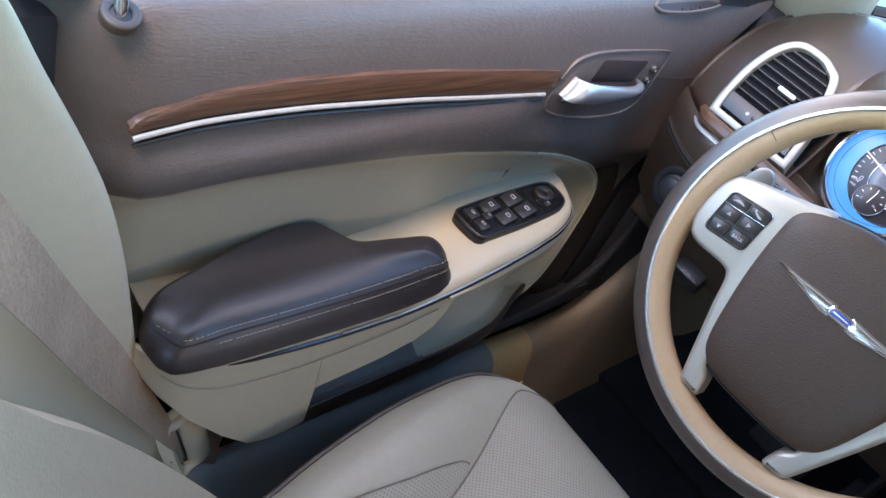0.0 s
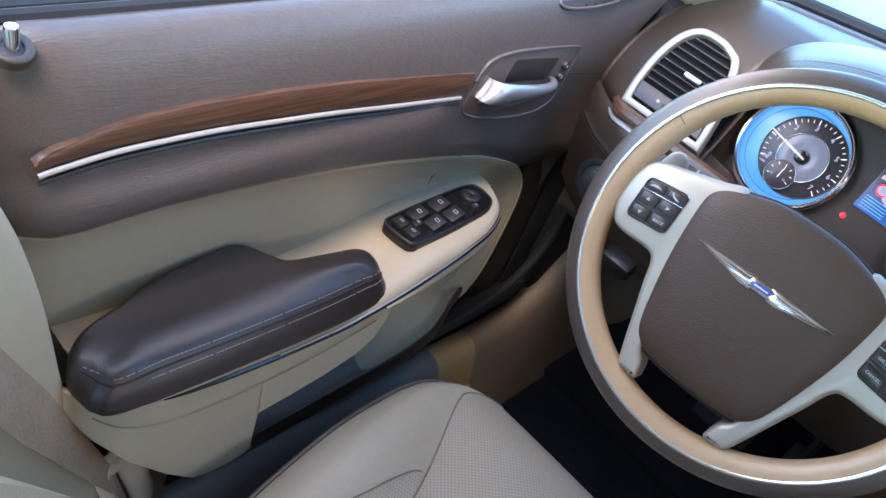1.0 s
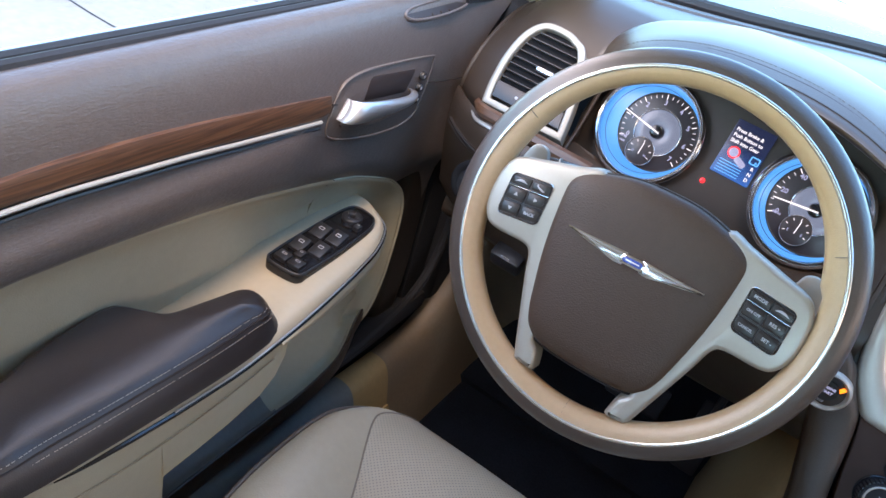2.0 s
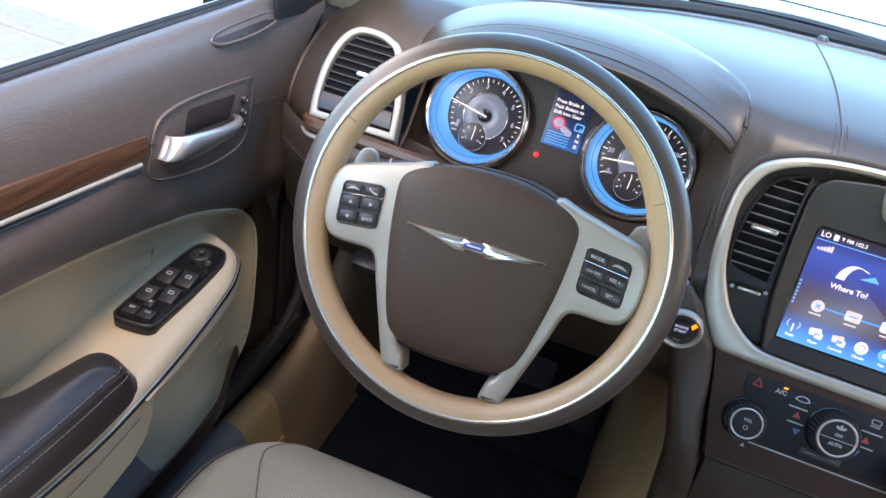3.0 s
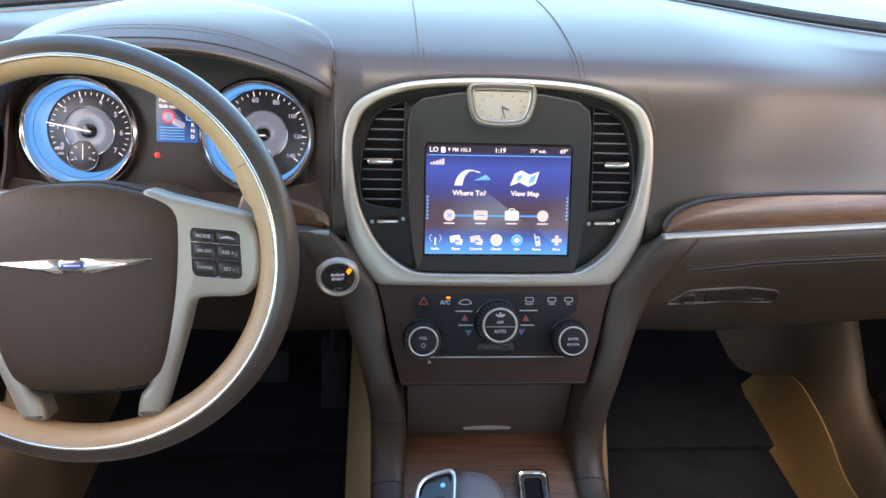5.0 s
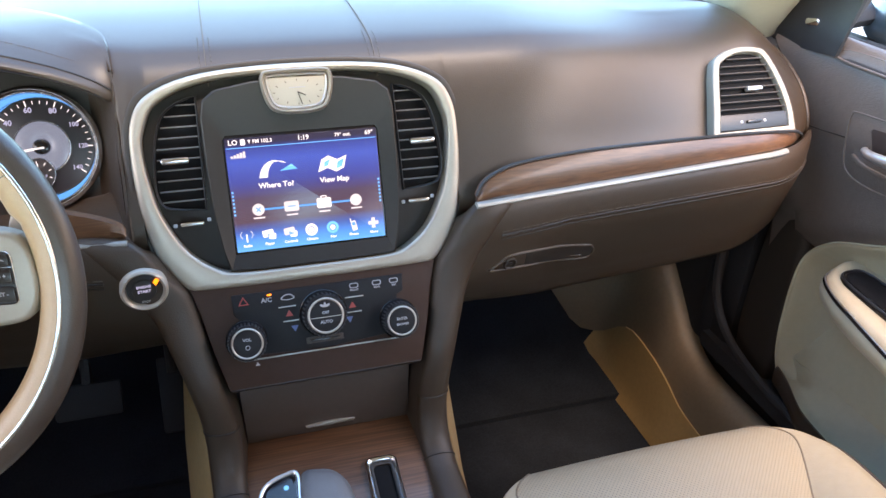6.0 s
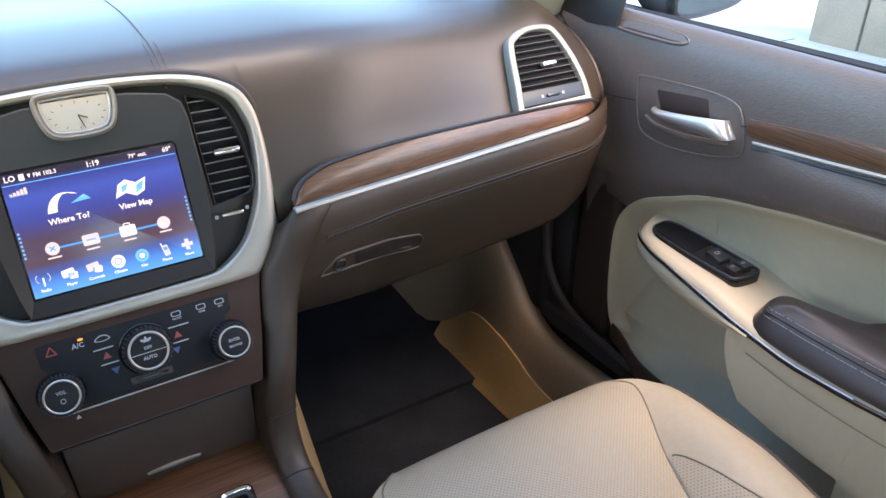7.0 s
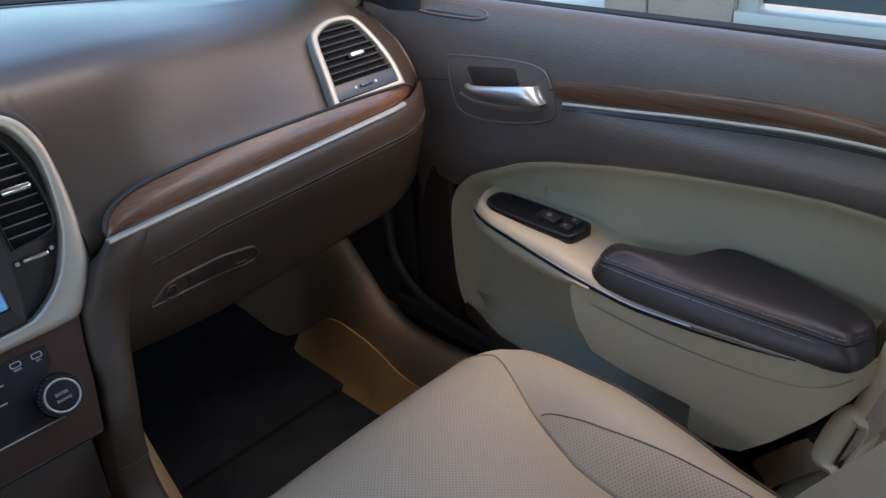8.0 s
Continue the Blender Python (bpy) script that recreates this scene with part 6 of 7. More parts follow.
            for sg in (-1, 1):
                part("icon", frame_ring([(sg * (0.002 + 0.005 * math.cos(a)), 0.002 + 0.005 * math.sin(a)) for a in np.linspace(-1, 1, 8)] + [(sg * (0.002 + 0.0044 * math.cos(a)), 0.002 + 0.0044 * math.sin(a)) for a in np.linspace(1, -1, 8)], [(sg * (0.002 + 0.0048 * math.cos(a)), 0.002 + 0.0048 * math.sin(a)) for a in np.linspace(-1, 1, 8)] + [(sg * (0.002 + 0.0046 * math.cos(a)), 0.002 + 0.0046 * math.sin(a)) for a in np.linspace(1, -1, 8)], c, 0.0006, 0, 0.0001), GLOW_WHITE, sc)
        else:
            ic = part("icon", plate(rounded(0.0125, 0.0080, 0.0015), at(c, -0.001, 0.0012, 0, 8), 0.0006, 0.0001), GLOW_WHITE if k == 1 else GLOW_ICON, sc)
            part("icon_layer", plate(rounded(0.0080, 0.0070, 0.0014), at(c, 0.0035, -0.0022, 0.0003, -6), 0.0006, 0.0001), GLOW_WHITE, ic)
            part("icon_mark", plate(rounded(0.006, 0.004, 0.001), at(c, 0.0015, -0.001, 0.0005, 8), 0.0004, 0.0001), GLOW_BLUE, sc)
    for k, tx in enumerate(("Radio", "Player", "Controls", "Climate", "Nav", "Phone", "More")):
        lettering("caption", tx, 0.0042, at(S, (-0.073, -0.0485, -0.0245, -0.0005, 0.0240, 0.0480, 0.0720)[k], -0.0572), GLOW_WHITE, sc, "", "CENTER", 0.0002)
    part("signal_wedge", plate([(-0.0085, -0.0025), (0.0085, -0.0025), (0.0085, 0.0042)], at(S, -0.0725, 0.0435), 0.0003, 0.0001), GLOW_SOFT, sc)
    for k in range(5):
        part("signal_bar", plate(rounded(0.0026, 0.002 + 0.0011 * k, 0.0003), at(S, -0.079 + 0.0034 * k, 0.043 + 0.00055 * k), 0.0004, 0.0001), GLOW_ICON, sc)
    for sg in (-1, 1):
        for k in range(7):
            part("edge_bar", plate(rounded(0.0022, 0.0022, 0.0004), at(S, sg * 0.0828, 0.004 - 0.0042 * k), 0.0004, 0.0001), GLOW_SKYBLUE, sc)
    # flanking vents
    for s in (-1, 1):
        loop = [(0.1085 * s, 0.1120)] + [(p.x * s, p.y) for p in smooth_line([(0.120, 0.1105, 0), (0.136, 0.1035, 0), (0.1495, 0.090, 0), (0.159, 0.060, 0), (0.1630, 0.02, 0), (0.1605, 0.002, 0), (0.154, -0.0065, 0), (0.140, -0.0100, 0)], 4)] + [(0.1115 * s, -0.0120)]
        loop = loop if s > 0 else loop[::-1]
        v = part("centre_vent", frame_ring(loop, inset(loop, 0.002), STACK, 0.003, -0.004, 0.0008), BLACK, d, "black air vent with slats")
        part("vent_well", plate(inset(loop, 0.0015), STACK, -0.0088, 0.0004, -0.02), VENT_BLACK, v)
        R = [(-0.01, 0.152), (0.0, 0.159), (0.02, 0.1615), (0.06, 0.158), (0.09, 0.148), (0.10, 0.139), (0.11, 0.121)]
        for k in range(10):
            q = 0.0 + 0.0115 * k
            a, b = 0.1105, lerp_table(R, q) - 0.002
            part("slat", box(at(STACK, s * (a + b) / 2, q, -0.003) @ pose(0, 0, 0, 6), (b - a, 0.0014, 0.004), 0.0004, 1), SLAT, v)
        part("vane_tab", box(at(STACK, s * 0.138, 0.0445, 0.007), (0.030, 0.0075, 0.010), 0.0028, 2), CHROME, v, "chrome vent tab")
        part("wheel_tab", box(at(STACK, s * 0.129, -0.0255, 0.002), (0.026, 0.0052, 0.007), 0.0022, 2), CHROME, v, "chrome airflow wheel")
        for q in (-0.018, 0.018):
            part("mark", plate(rounded(0.0042, 0.0042, 0.001), at(STACK, s * 0.129 + q, -0.0245 + q * 0.1, 0.0), 0.0006, 0.0001), GREY_MARK, v)
    # clock
    ck = smooth_line([(-0.031, 0.1345), (0.0, 0.1355), (0.031, 0.1345), (0.0385, 0.130), (0.0400, 0.120), (0.0370, 0.104), (0.0310, 0.0920), (0.020, 0.0866), (0.0, 0.0850), (-0.020, 0.0866), (-0.0310, 0.0920), (-0.0370, 0.104), (-0.0400, 0.120), (-0.0385, 0.130)], 5, True)
    ck = [(p.x, p.y) for p in ck]
    c1, c2 = inset(ck, 0.0050), inset(ck, 0.0086)
    clock = part("clock", frame_ring(ck, c1, STACK, 0.015, -0.004, 0.004), SILVER, d, "analogue clock in a silver frame")
    part("inner_rim", frame_ring(c1, c2, STACK, 0.0118, 0.0, 0.002), HANDLE, clock, "chrome rim")
    part("face", plate(c2, STACK, 0.010, 0.0005, 0.0), CLOCK_FACE, clock, "cream clock face")
    K = at(STACK, 0.0, 0.109, 0.0102)
    for k in range(12):
        a = k * math.pi / 6
        part("hour_mark", box(at(K, 0.0235 * math.cos(a) * (1 + 0.1 * abs(math.cos(a))), 0.0130 * math.sin(a), 0.0002, math.degrees(a)), (0.0026, 0.0007, 0.0005), 0, 1), BROWN_HARD, clock)
    part("hour_hand", tube([K @ Vector((0, 0, 0.001)), K @ Vector((0.0085, -0.004, 0.001))], 0.0006, 5), CHARCOAL, clock)
    part("minute_hand", tube([K @ Vector((0, 0, 0.0014)), K @ Vector((0.004, -0.014, 0.0014))], 0.0005, 5), CHARCOAL, clock)
    part("name_bar", plate(rounded(0.018, 0.0009, 0.0003), at(K, 0.0, 0.0050), 0.0003, 0.0001), GREY_MARK, clock)


def knob(m, r, h, par, name, label):
    k = part(name, dome(circle(r, 40), m, [(0.98, h * 0.08), (0.93, h * 0.16), (0.89, h * 0.92), (0.86, h * 0.99), (0.82, h)], -0.004), PANEL_BLACK, par, label)
    n = 32
    for i in range(n):
        a = 2 * math.pi * i / n
        part("grip", box(at(m, r * 0.905 * math.cos(a), r * 0.905 * math.sin(a), h * 0.54, math.degrees(a)), (0.0016, 0.0020, h * 0.72), 0, 1), BLACK, k)
    part("ring", ring_band(at(m, 0, 0, h * 0.86), r * 0.780, r * 0.675, h * 0.18, 40, 0.0, 0.0008), PAINT_SILVER, k, "satin silver knob ring")
    part("cap", disc(at(m, 0, 0, h * 0.9), r * 0.70, h * 0.12, 32, 0.0006), PANEL_BLACK, k)
    return k


def build_climate(d):
    panel = smooth_line([(-0.142, 0.060), (0.142, 0.060), (0.1325, 0.02), (0.1240, -0.02), (0.112, -0.066), (-0.112, -0.066), (-0.1240, -0.02), (-0.1325, 0.02)], 1, True)
    part("climate_fascia", plate([(p.x, p.y) for p in panel], CLIMATE, 0.0, 0.002, -0.02), FASCIA, d, "dark red-brown control fascia")
    C = CLIMATE
    pn = part("climate_panel", plate([(-0.0985, 0.0415), (0.0985, 0.0415), (0.0975, 0.022), (0.090, 0.018), (0.086, -0.006), (0.084, -0.026), (0.0, -0.0325), (-0.086, -0.0285), (-0.088, -0.004), (-0.092, 0.012), (-0.098, 0.02)], C, 0.0016, 0.0008, -0.004), PANEL_BLACK, d, "black climate control panel")
    for u, v, r, h, nm in ((-0.0872, -0.011, 0.0225, 0.022, "volume knob"), (0.0885, -0.011, 0.0225, 0.022, "tuning knob"), (0.0015, 0.008, 0.0265, 0.024, "fan knob")):
        part("knob_well", ring_band(at(C, u, v, 0.0), r * 1.05, r * 0.96, 0.0026, 40, -0.002, 0.001), BLACK_GLOSS, pn)
        k = knob(at(C, u, v, 0.001), r, h, pn, "knob", f"black {nm} with a chrome ring")
        top = at(C, u, v, 0.001 + h * 1.02)
        if nm == "fan knob":
            lettering("caption", "OFF", 0.0046, at(top, 0, 0.0035, 0.0004), GREY_MARK, k)
            lettering("caption", "AUTO", 0.0050, at(top, 0, -0.0070, 0.0004), GREY_MARK, k)
            part("divider", box(at(top, 0, -0.0015, 0.0004), (0.035, 0.0006, 0.0006), 0, 1), PAINT_SILVER, k)
            for a in (150, 90, 30):
                part("fan_mark", plate(circle(0.0030, 12, 0, 0, 0.0014), at(top, 0.0034 * math.cos(radians(a)), 0.0105 + 0.0022 * math.sin(radians(a)), 0.0002, a), 0.0004, 0.0001), GREY_MARK, k)
        elif nm == "volume knob":
            lettering("caption", "VOL", 0.0048, at(top, 0, 0.004, 0.0004), GREY_MARK, k)
            part("power_mark", ring_band(at(top, 0, -0.0045, 0.0002), 0.0026, 0.0019, 0.0004, 18, 0, 0.0001), GREY_MARK, k)
        else:
            lettering("caption", "ENTER", 0.0042, at(top, 0, 0.0025, 0.0004), GREY_MARK, k)
            lettering("caption", "BROWSE", 0.0036, at(top, 0, -0.0040, 0.0004), GREY_MARK, k)
    P0 = at(C, 0, 0, 0.0017)
    tri = [(-0.0042, -0.003), (0.0042, -0.003), (0.0, 0.0042)]
    part("hazard_mark", frame_ring([(-0.0058, -0.004), (0.0058, -0.004), (0.0, 0.0058)], [(-0.0040, -0.0030), (0.0040, -0.0030), (0.0, 0.0038)], at(P0, -0.086, 0.033), 0.0004, 0, 0.0001), RED_MARK, pn, "red hazard triangle")
    lettering("caption", "A/C", 0.0072, at(P0, -0.0605, 0.0315, 0.0002), GREY_MARK, pn)
    part("ac_lamp", plate(rounded(0.005, 0.0022, 0.0008), at(P0, -0.057, 0.0372), 0.0005, 0.0001), GLOW_ORANGE, pn, "orange indicator lamp")
    for u in (-0.037,):
        part("recirculate_mark", frame_ring(smooth_line([(-0.008, -0.001), (-0.003, 0.0035), (0.004, 0.0035), (0.008, -0.001), (0.0, -0.003)], 3, True), [(q.x * 0.8, q.y * 0.7) for q in smooth_line([(-0.008, -0.001), (-0.003, 0.0035), (0.004, 0.0035), (0.008, -0.001), (0.0, -0.003)], 3, True)], at(P0, u, 0.0315), 0.0004, 0, 0.0001), GREY_MARK, pn)
    for u, tx in ((0.040, "FRONT"), (0.0670, "REAR"), (0.0875, "ESC")):
        part("key_mark", frame_ring(rounded(0.0105, 0.0058, 0.002), rounded(0.0085, 0.004, 0.0014), at(P0, u, 0.0350), 0.0004, 0, 0.0001), GREY_MARK, pn)
        lettering("caption", tx, 0.0031, at(P0, u, 0.0297, 0.0002), GREY_MARK, pn)
    for (u, v), mt, up in (((-0.037, 0.0130), RED_MARK, 1), ((0.036, 0.0125), RED_MARK, 1), ((-0.0325, -0.0045), BLUE_MARK, -1), ((0.031, -0.0035), BLUE_MARK, -1)):
        part("arrow_mark", plate([(a, b * up) for a, b in tri], at(P0, u, v), 0.0005, 0.0001), mt, pn)
    for u, v, w in ((-0.0385, 0.0212, 0.020), (-0.036, 0.0045, 0.018), (0.039, 0.0220, 0.022), (0.037, 0.0045, 0.018)):
        part("bright_bar", box(at(P0, u, v, 0.0006), (w, 0.0013, 0.0014), 0.0004, 1), PAINT_SILVER, pn)
    part("card_slot", plate(rounded(0.043, 0.0075, 0.001), at(P0, 0.0, -0.0215), 0.0005, 0.0002), CHARCOAL, pn, "narrow card slot")
    part("card_slit", plate(rounded(0.034, 0.0022, 0.0008), at(P0, 0.0, -0.0215, 0.0006), 0.0003, 0.0001), BLACK_GLOSS, pn)
    part("bright_bar", box(at(C, -0.001, -0.0335, 0.003) , (0.176, 0.0015, 0.003), 0.0006, 1), PAINT_SILVER, pn, "long bright line")
    part("eject_mark", plate([(a * 0.6, b * 0.6) for a, b in tri], at(C, -0.0785, -0.0395, 0.0004), 0.0004, 0.0001), GREY_MARK, pn)
    # overhang under the fascia
    rows = [[C @ Vector((x, -0.0645, -0.001)), C @ Vector((x, -0.0668, -0.004)), Vector((x, -0.080, 0.514)), Vector((x, -0.050, 0.512))] for x in (-0.1105, 0, 0.1105)]
    part("fascia_lip", shell(rows, 0.002), CHARCOAL, d)


def build_start_button(d):
    m = plane_at((-0.1855, -0.0565, 0.649), 2, 4)
    b = part("start_button", ring_band(m, 0.0245, 0.0190, 0.0055, 44, -0.012, 0.002), PAINT_SILVER, d, "round start button in a silver ring")
    part("button_cap", dome(circle(0.0182, 32), m, [(0.98, 0.001), (0.70, 0.0015), (0.66, 0.0035), (0.4, 0.004)], -0.006), BLACK, b)
    lettering("caption", "ENGINE", 0.0042, at(m, 0, 0.0045, 0.0042), GLOW_SOFT, b)
    lettering("caption", "START", 0.0046, at(m, 0, -0.001, 0.0042), GLOW_SOFT, b)
    lettering("caption", "STOP", 0.0036, at(m, 0, -0.0150, 0.0018), GREY_MARK, b)
    part("lamp", plate(rounded(0.0045, 0.0075, 0.001), at(m, 0.0125, 0.0075, 0.0016, -35), 0.0012, 0.0003), GLOW_ORANGE, b, "orange lamp")


# ---------------------------------------------------------------- steering wheel
def build_wheel():
    m = plane_at((-0.405, -0.1879, 0.7538), 22) @ Matrix.Rotation(radians(2.1), 4, "Z")
    t = thing("steering_wheel", "leather steering wheel, brown outside and tan inside, silver spokes", "steering wheel", (-0.401, -0.15, 0.70))
    n = 96

    def rim(a0, a1, k=10, grow=1.0):
        rows = []
        for i in range(n):
            A = 2 * math.pi * i / n
            row = []
            for j in range(k + 1):
                B = a0 + (a1 - a0) * j / k
                wide = 0.0185 if math.cos(B) > 0 else 0.0175 - 0.0030 * max(0.0, math.sin(A))
                low = -math.sin(A)
                thick = 0.0150 + 0.001 * max(0, low)
                # thumb swells near the upper spokes
                sw = 0.004 * math.exp(-((math.degrees(A) - 16 + 360) % 360 - 0) ** 2 / 500) + 0.004 * math.exp(-(math.degrees(A) - 164) ** 2 / 500)
                r = 0.1752 + (wide + sw * (math.cos(B) < 0)) * grow * math.cos(B)
                row.append(m @ Vector((r * math.cos(A), r * math.sin(A), thick * grow * math.sin(B))))
            rows.append(row)
        return sheet(rows, closed_u=True)
    part("outer_rim", rim(radians(-90), radians(86)), WHEEL_BROWN, t, "dark brown leather outer rim")
    part("inner_rim", rim(radians(94), radians(270)), WHEEL_TAN, t, "tan leather inner rim")
    path = [m @ Vector((0.1750 * math.cos(2 * math.pi * i / n), 0.1750 * math.sin(2 * math.pi * i / n), 0.0148)) for i in range(n)]
    part("bright_ring", tube(path, 0.0022, 10, True), RIM_METAL, t, "satin silver ring between the leathers")
    # sewn joints across the tan leather
    for A in (-88, 28, 152):
        pts = [m @ Vector(((0.1752 + 0.0172 * math.cos(b)) * math.cos(radians(A)), (0.1752 + 0.0172 * math.cos(b)) * math.sin(radians(A)), 0.0155 * math.sin(b))) for b in np.linspace(radians(98), radians(250), 10)]
        part("seam", tube(pts, 0.0005, 5), SEAM_THREAD, t)
    # cross stitches along the inner edge, between the spokes
    for a0, a1 in ((196, 234), (252, 288), (306, 344), (16, 164)):
        wob = [(0.1586 + (0.0012 if k % 2 else 0.0), a) for k, a in enumerate(np.linspace(radians(a0), radians(a1), int((a1 - a0) * 1.3)))]
        stitches([m @ Vector((r * math.cos(a), r * math.sin(a), 0.0045)) for r, a in wob], THREAD_TAN, t, 0.0042, 0.0030, 0.0007, "tan cross stitching")
    # spokes with button fields
    for s in (-1, 1):
        loop = smooth_line([(0.060, 0.058), (0.085, 0.053), (0.115, 0.045), (0.143, 0.037), (0.153, 0.029), (0.159, 0.012), (0.159, -0.016), (0.151, -0.034), (0.138, -0.040), (0.107, -0.040), (0.097, -0.046), (0.090, -0.068), (0.080, -0.098), (0.0685, -0.132), (0.0640, -0.144), (0.0620, -0.1475), (0.0585, -0.1490), (0.0440, -0.1500), (0.0405, -0.1490), (0.0400, -0.1460), (0.0440, -0.130), (0.054, -0.112), (0.05, -0.05), (0.05, 0.02)], 4, True)
        loop = [(p.x * s, p.y) for p in loop]
        sp = part("spoke", dome_edge(loop, m, 0.0095, 0.0065, -0.016), SPOKE_SILVER, t, "satin silver spoke")
        lean = Matrix(((1, 0, 0, 0), (-0.115 * s, 1, 0, 0), (0, 0, 1, 0), (0, 0, 0, 1)))
        b0 = at(m, s * 0.1215, 0.0012, 0.0088) @ lean
        part("button_frame", frame_ring(rounded(0.0450, 0.0455, 0.006), rounded(0.0420, 0.0425, 0.005), b0, 0.0022, -0.002, 0.0008), CHROME, sp)
        part("button_field", plate(rounded(0.043, 0.0435, 0.005), b0, 0.0008, 0.0005, -0.003), BLACK, sp)
        part("divider", box(at(b0, 0, 0.0088, 0.0014), (0.0415, 0.0010, 0.0016), 0.0004, 1), CHROME, sp, "bright line between the buttons")
        caps = (("", "", "", "", "", "BACK") if s < 0 else ("MODE", "", "ON OFF", "RES +", "CANCEL", "SET -"))
        for k in range(6):
            u, v, tall = (-0.0104 if k % 2 == 0 else 0.0104), (0.0148, 0.0015, -0.0136)[k // 2], (0.0098, 0.0130, 0.0130)[k // 2]
            bb = at(b0, u, v, 0.0014)
            bt = part("button", box(at(bb, 0, 0, -0.0015), (0.0192, tall, 0.0046), 0.0014, 2), BUTTON, sp, "black thumb button")
            part("button_rim", frame_ring(rounded(0.0188, tall - 0.0006, 0.0018), rounded(0.0176, tall - 0.0018, 0.0014), at(bb, 0, 0, 0.0004), 0.0006, 0, 0.0002), CHARCOAL, bt)
            if caps[k]:
                lettering("caption", caps[k], 0.0044 if len(caps[k]) < 6 else 0.0036, at(bb, 0, 0, 0.0012), GREY_MARK, bt)
            else:
                if s < 0 and k == 1:
                    mark = smooth_line([(-0.005, 0.0022), (-0.0035, 0.003), (-0.0025, 0.001), (0.0025, -0.0014), (0.0045, -0.0022), (0.0040, -0.0034), (0.0012, -0.003), (-0.0036, 0.0)], 3, True)
                elif k < 2:
                    mark = smooth_line([(-0.0065, -0.0012), (-0.003, 0.0014), (0.002, 0.0016), (0.0065, -0.0010), (0.003, -0.0006), (-0.003, -0.0006)], 3, True)
                else:
                    turn = {2: 0, 3: -90, 4: 180}[k]
                    mark = [(-0.0022, -0.0016), (0.0022, -0.0016), (0, 0.0022)]
                    mark = [(x * math.cos(radians(turn)) - y * math.sin(radians(turn)), x * math.sin(radians(turn)) + y * math.cos(radians(turn))) for x, y in mark]
                part("button_mark", plate(mark, at(bb, 0, 0, 0.0010), 0.0003, 0.0001), GREY_MARK, bt)
        # shift paddle behind the rim
        pd = smooth_line([(0.128, 0.018), (0.134, 0.042), (0.139, 0.0500), (0.149, 0.0515), (0.157, 0.043), (0.161, 0.018), (0.152, -0.004), (0.135, -0.004)], 4, True)
        part("paddle", plate([(p.x * s, p.y) for p in pd], at(m, 0, 0, -0.052), 0.008, 0.003, 0.0), SPOKE_SILVER, t, "silver shift paddle")
    # airbag pad
    half = [(0.0, 0.0668), (0.030, 0.0652), (0.056, 0.0588), (0.078, 0.0500), (0.0892, 0.0385), (0.0905, 0.018), (0.0865, -0.025), (0.079, -0.065), (0.0705, -0.098), (0.061, -0.1135), (0.042, -0.1215), (0.0, -0.1235)]
    loop = half + [(-x, y) for x, y in reversed(half[1:-1])]
    loop = [(p.x, p.y) for p in smooth_line([(*p, 0) for p in loop], 4, True)]
    pad = part("airbag_pad", dome(loop, m, [(1.0, 0.003), (0.992, 0.0075), (0.97, 0.0112), (0.92, 0.0140), (0.78, 0.0165), (0.5, 0.0175), (0.2, 0.018)], -0.03), AIRBAG, t, "dark brown grained airbag cover")
    lo2 = [m @ Vector((p[0] * 1.006, p[1] * 1.006 - 0.0003, 0.0045)) for p in loop]
    part("pad_joint", tube(lo2, 0.0012, 5, True), BLACK, pad)
    # winged emblem, plain shapes
    E = at(m, 0.0, -0.0045, 0.0172)
    for s in (-1, 1):
        wing = [(s * x, y) for x, y in ((0.007, 0.0066), (0.022, 0.0062), (0.045, 0.0052), (0.0685, 0.0048), (0.0650, 0.0018), (0.052, -0.0012), (0.034, -0.0040), (0.018, -0.0078), (0.008, -0.0072))]
        part("emblem_wing", plate(wing, E, 0.0030, 0.0018, -0.004), CHROME, pad, "chrome winged emblem")
        for k in range(3):
            part("wing_line", box(at(E, s * (0.034 - 0.005 * k), 0.0032 - 0.0028 * k, 0.0029, -s * (1 - k * 4)), (0.044 - 0.010 * k, 0.0007, 0.0006), 0, 1), GREY_MARK, pad)
    part("emblem_core", plate(rounded(0.024, 0.0105, 0.004), E, 0.0034, 0.0012, -0.004), CHROME, pad)
    part("emblem_field", plate(rounded(0.020, 0.0058, 0.0026), E, 0.0038, 0.0003, 0.0), EMBLEM_BLUE, pad, "blue enamel field")
    part("emblem_bar", plate(rounded(0.014, 0.0012, 0.0005), E, 0.0041, 0.0001, 0.003), WHITE_MARK, pad)
    # hub body and column
    part("hub", dome(circle(0.062, 32), m @ pose(0, -0.01, -0.018, 180), [(1.0, 0.02), (0.85, 0.045), (0.75, 0.08)], -0.004), BLACK, t)
    col = thing("steering_column", "dark brown steering column cover behind the wheel", "steering column", (-0.401, 0.0, 0.66))
    c = [m @ Vector((0, -0.012, w)) for w in (-0.060, -0.09, -0.15, -0.24)]
    part("shroud", tube(c, [0.050, 0.062, 0.07, 0.08], 20, flat=0.8), BROWN_HARD, col)
    # stalk on the left
    st = thing("indicator_stalk", "black indicator stalk with a grey paddle end", "stalk", (-0.50, -0.12, 0.74))
    part("arm", tube([m @ Vector((-0.02, 0.046, -0.074)), m @ Vector((-0.09, 0.042, -0.070)), m @ Vector((-0.138, 0.034, -0.066))], [0.0080, 0.0085, 0.0090], 14), STALK, st)
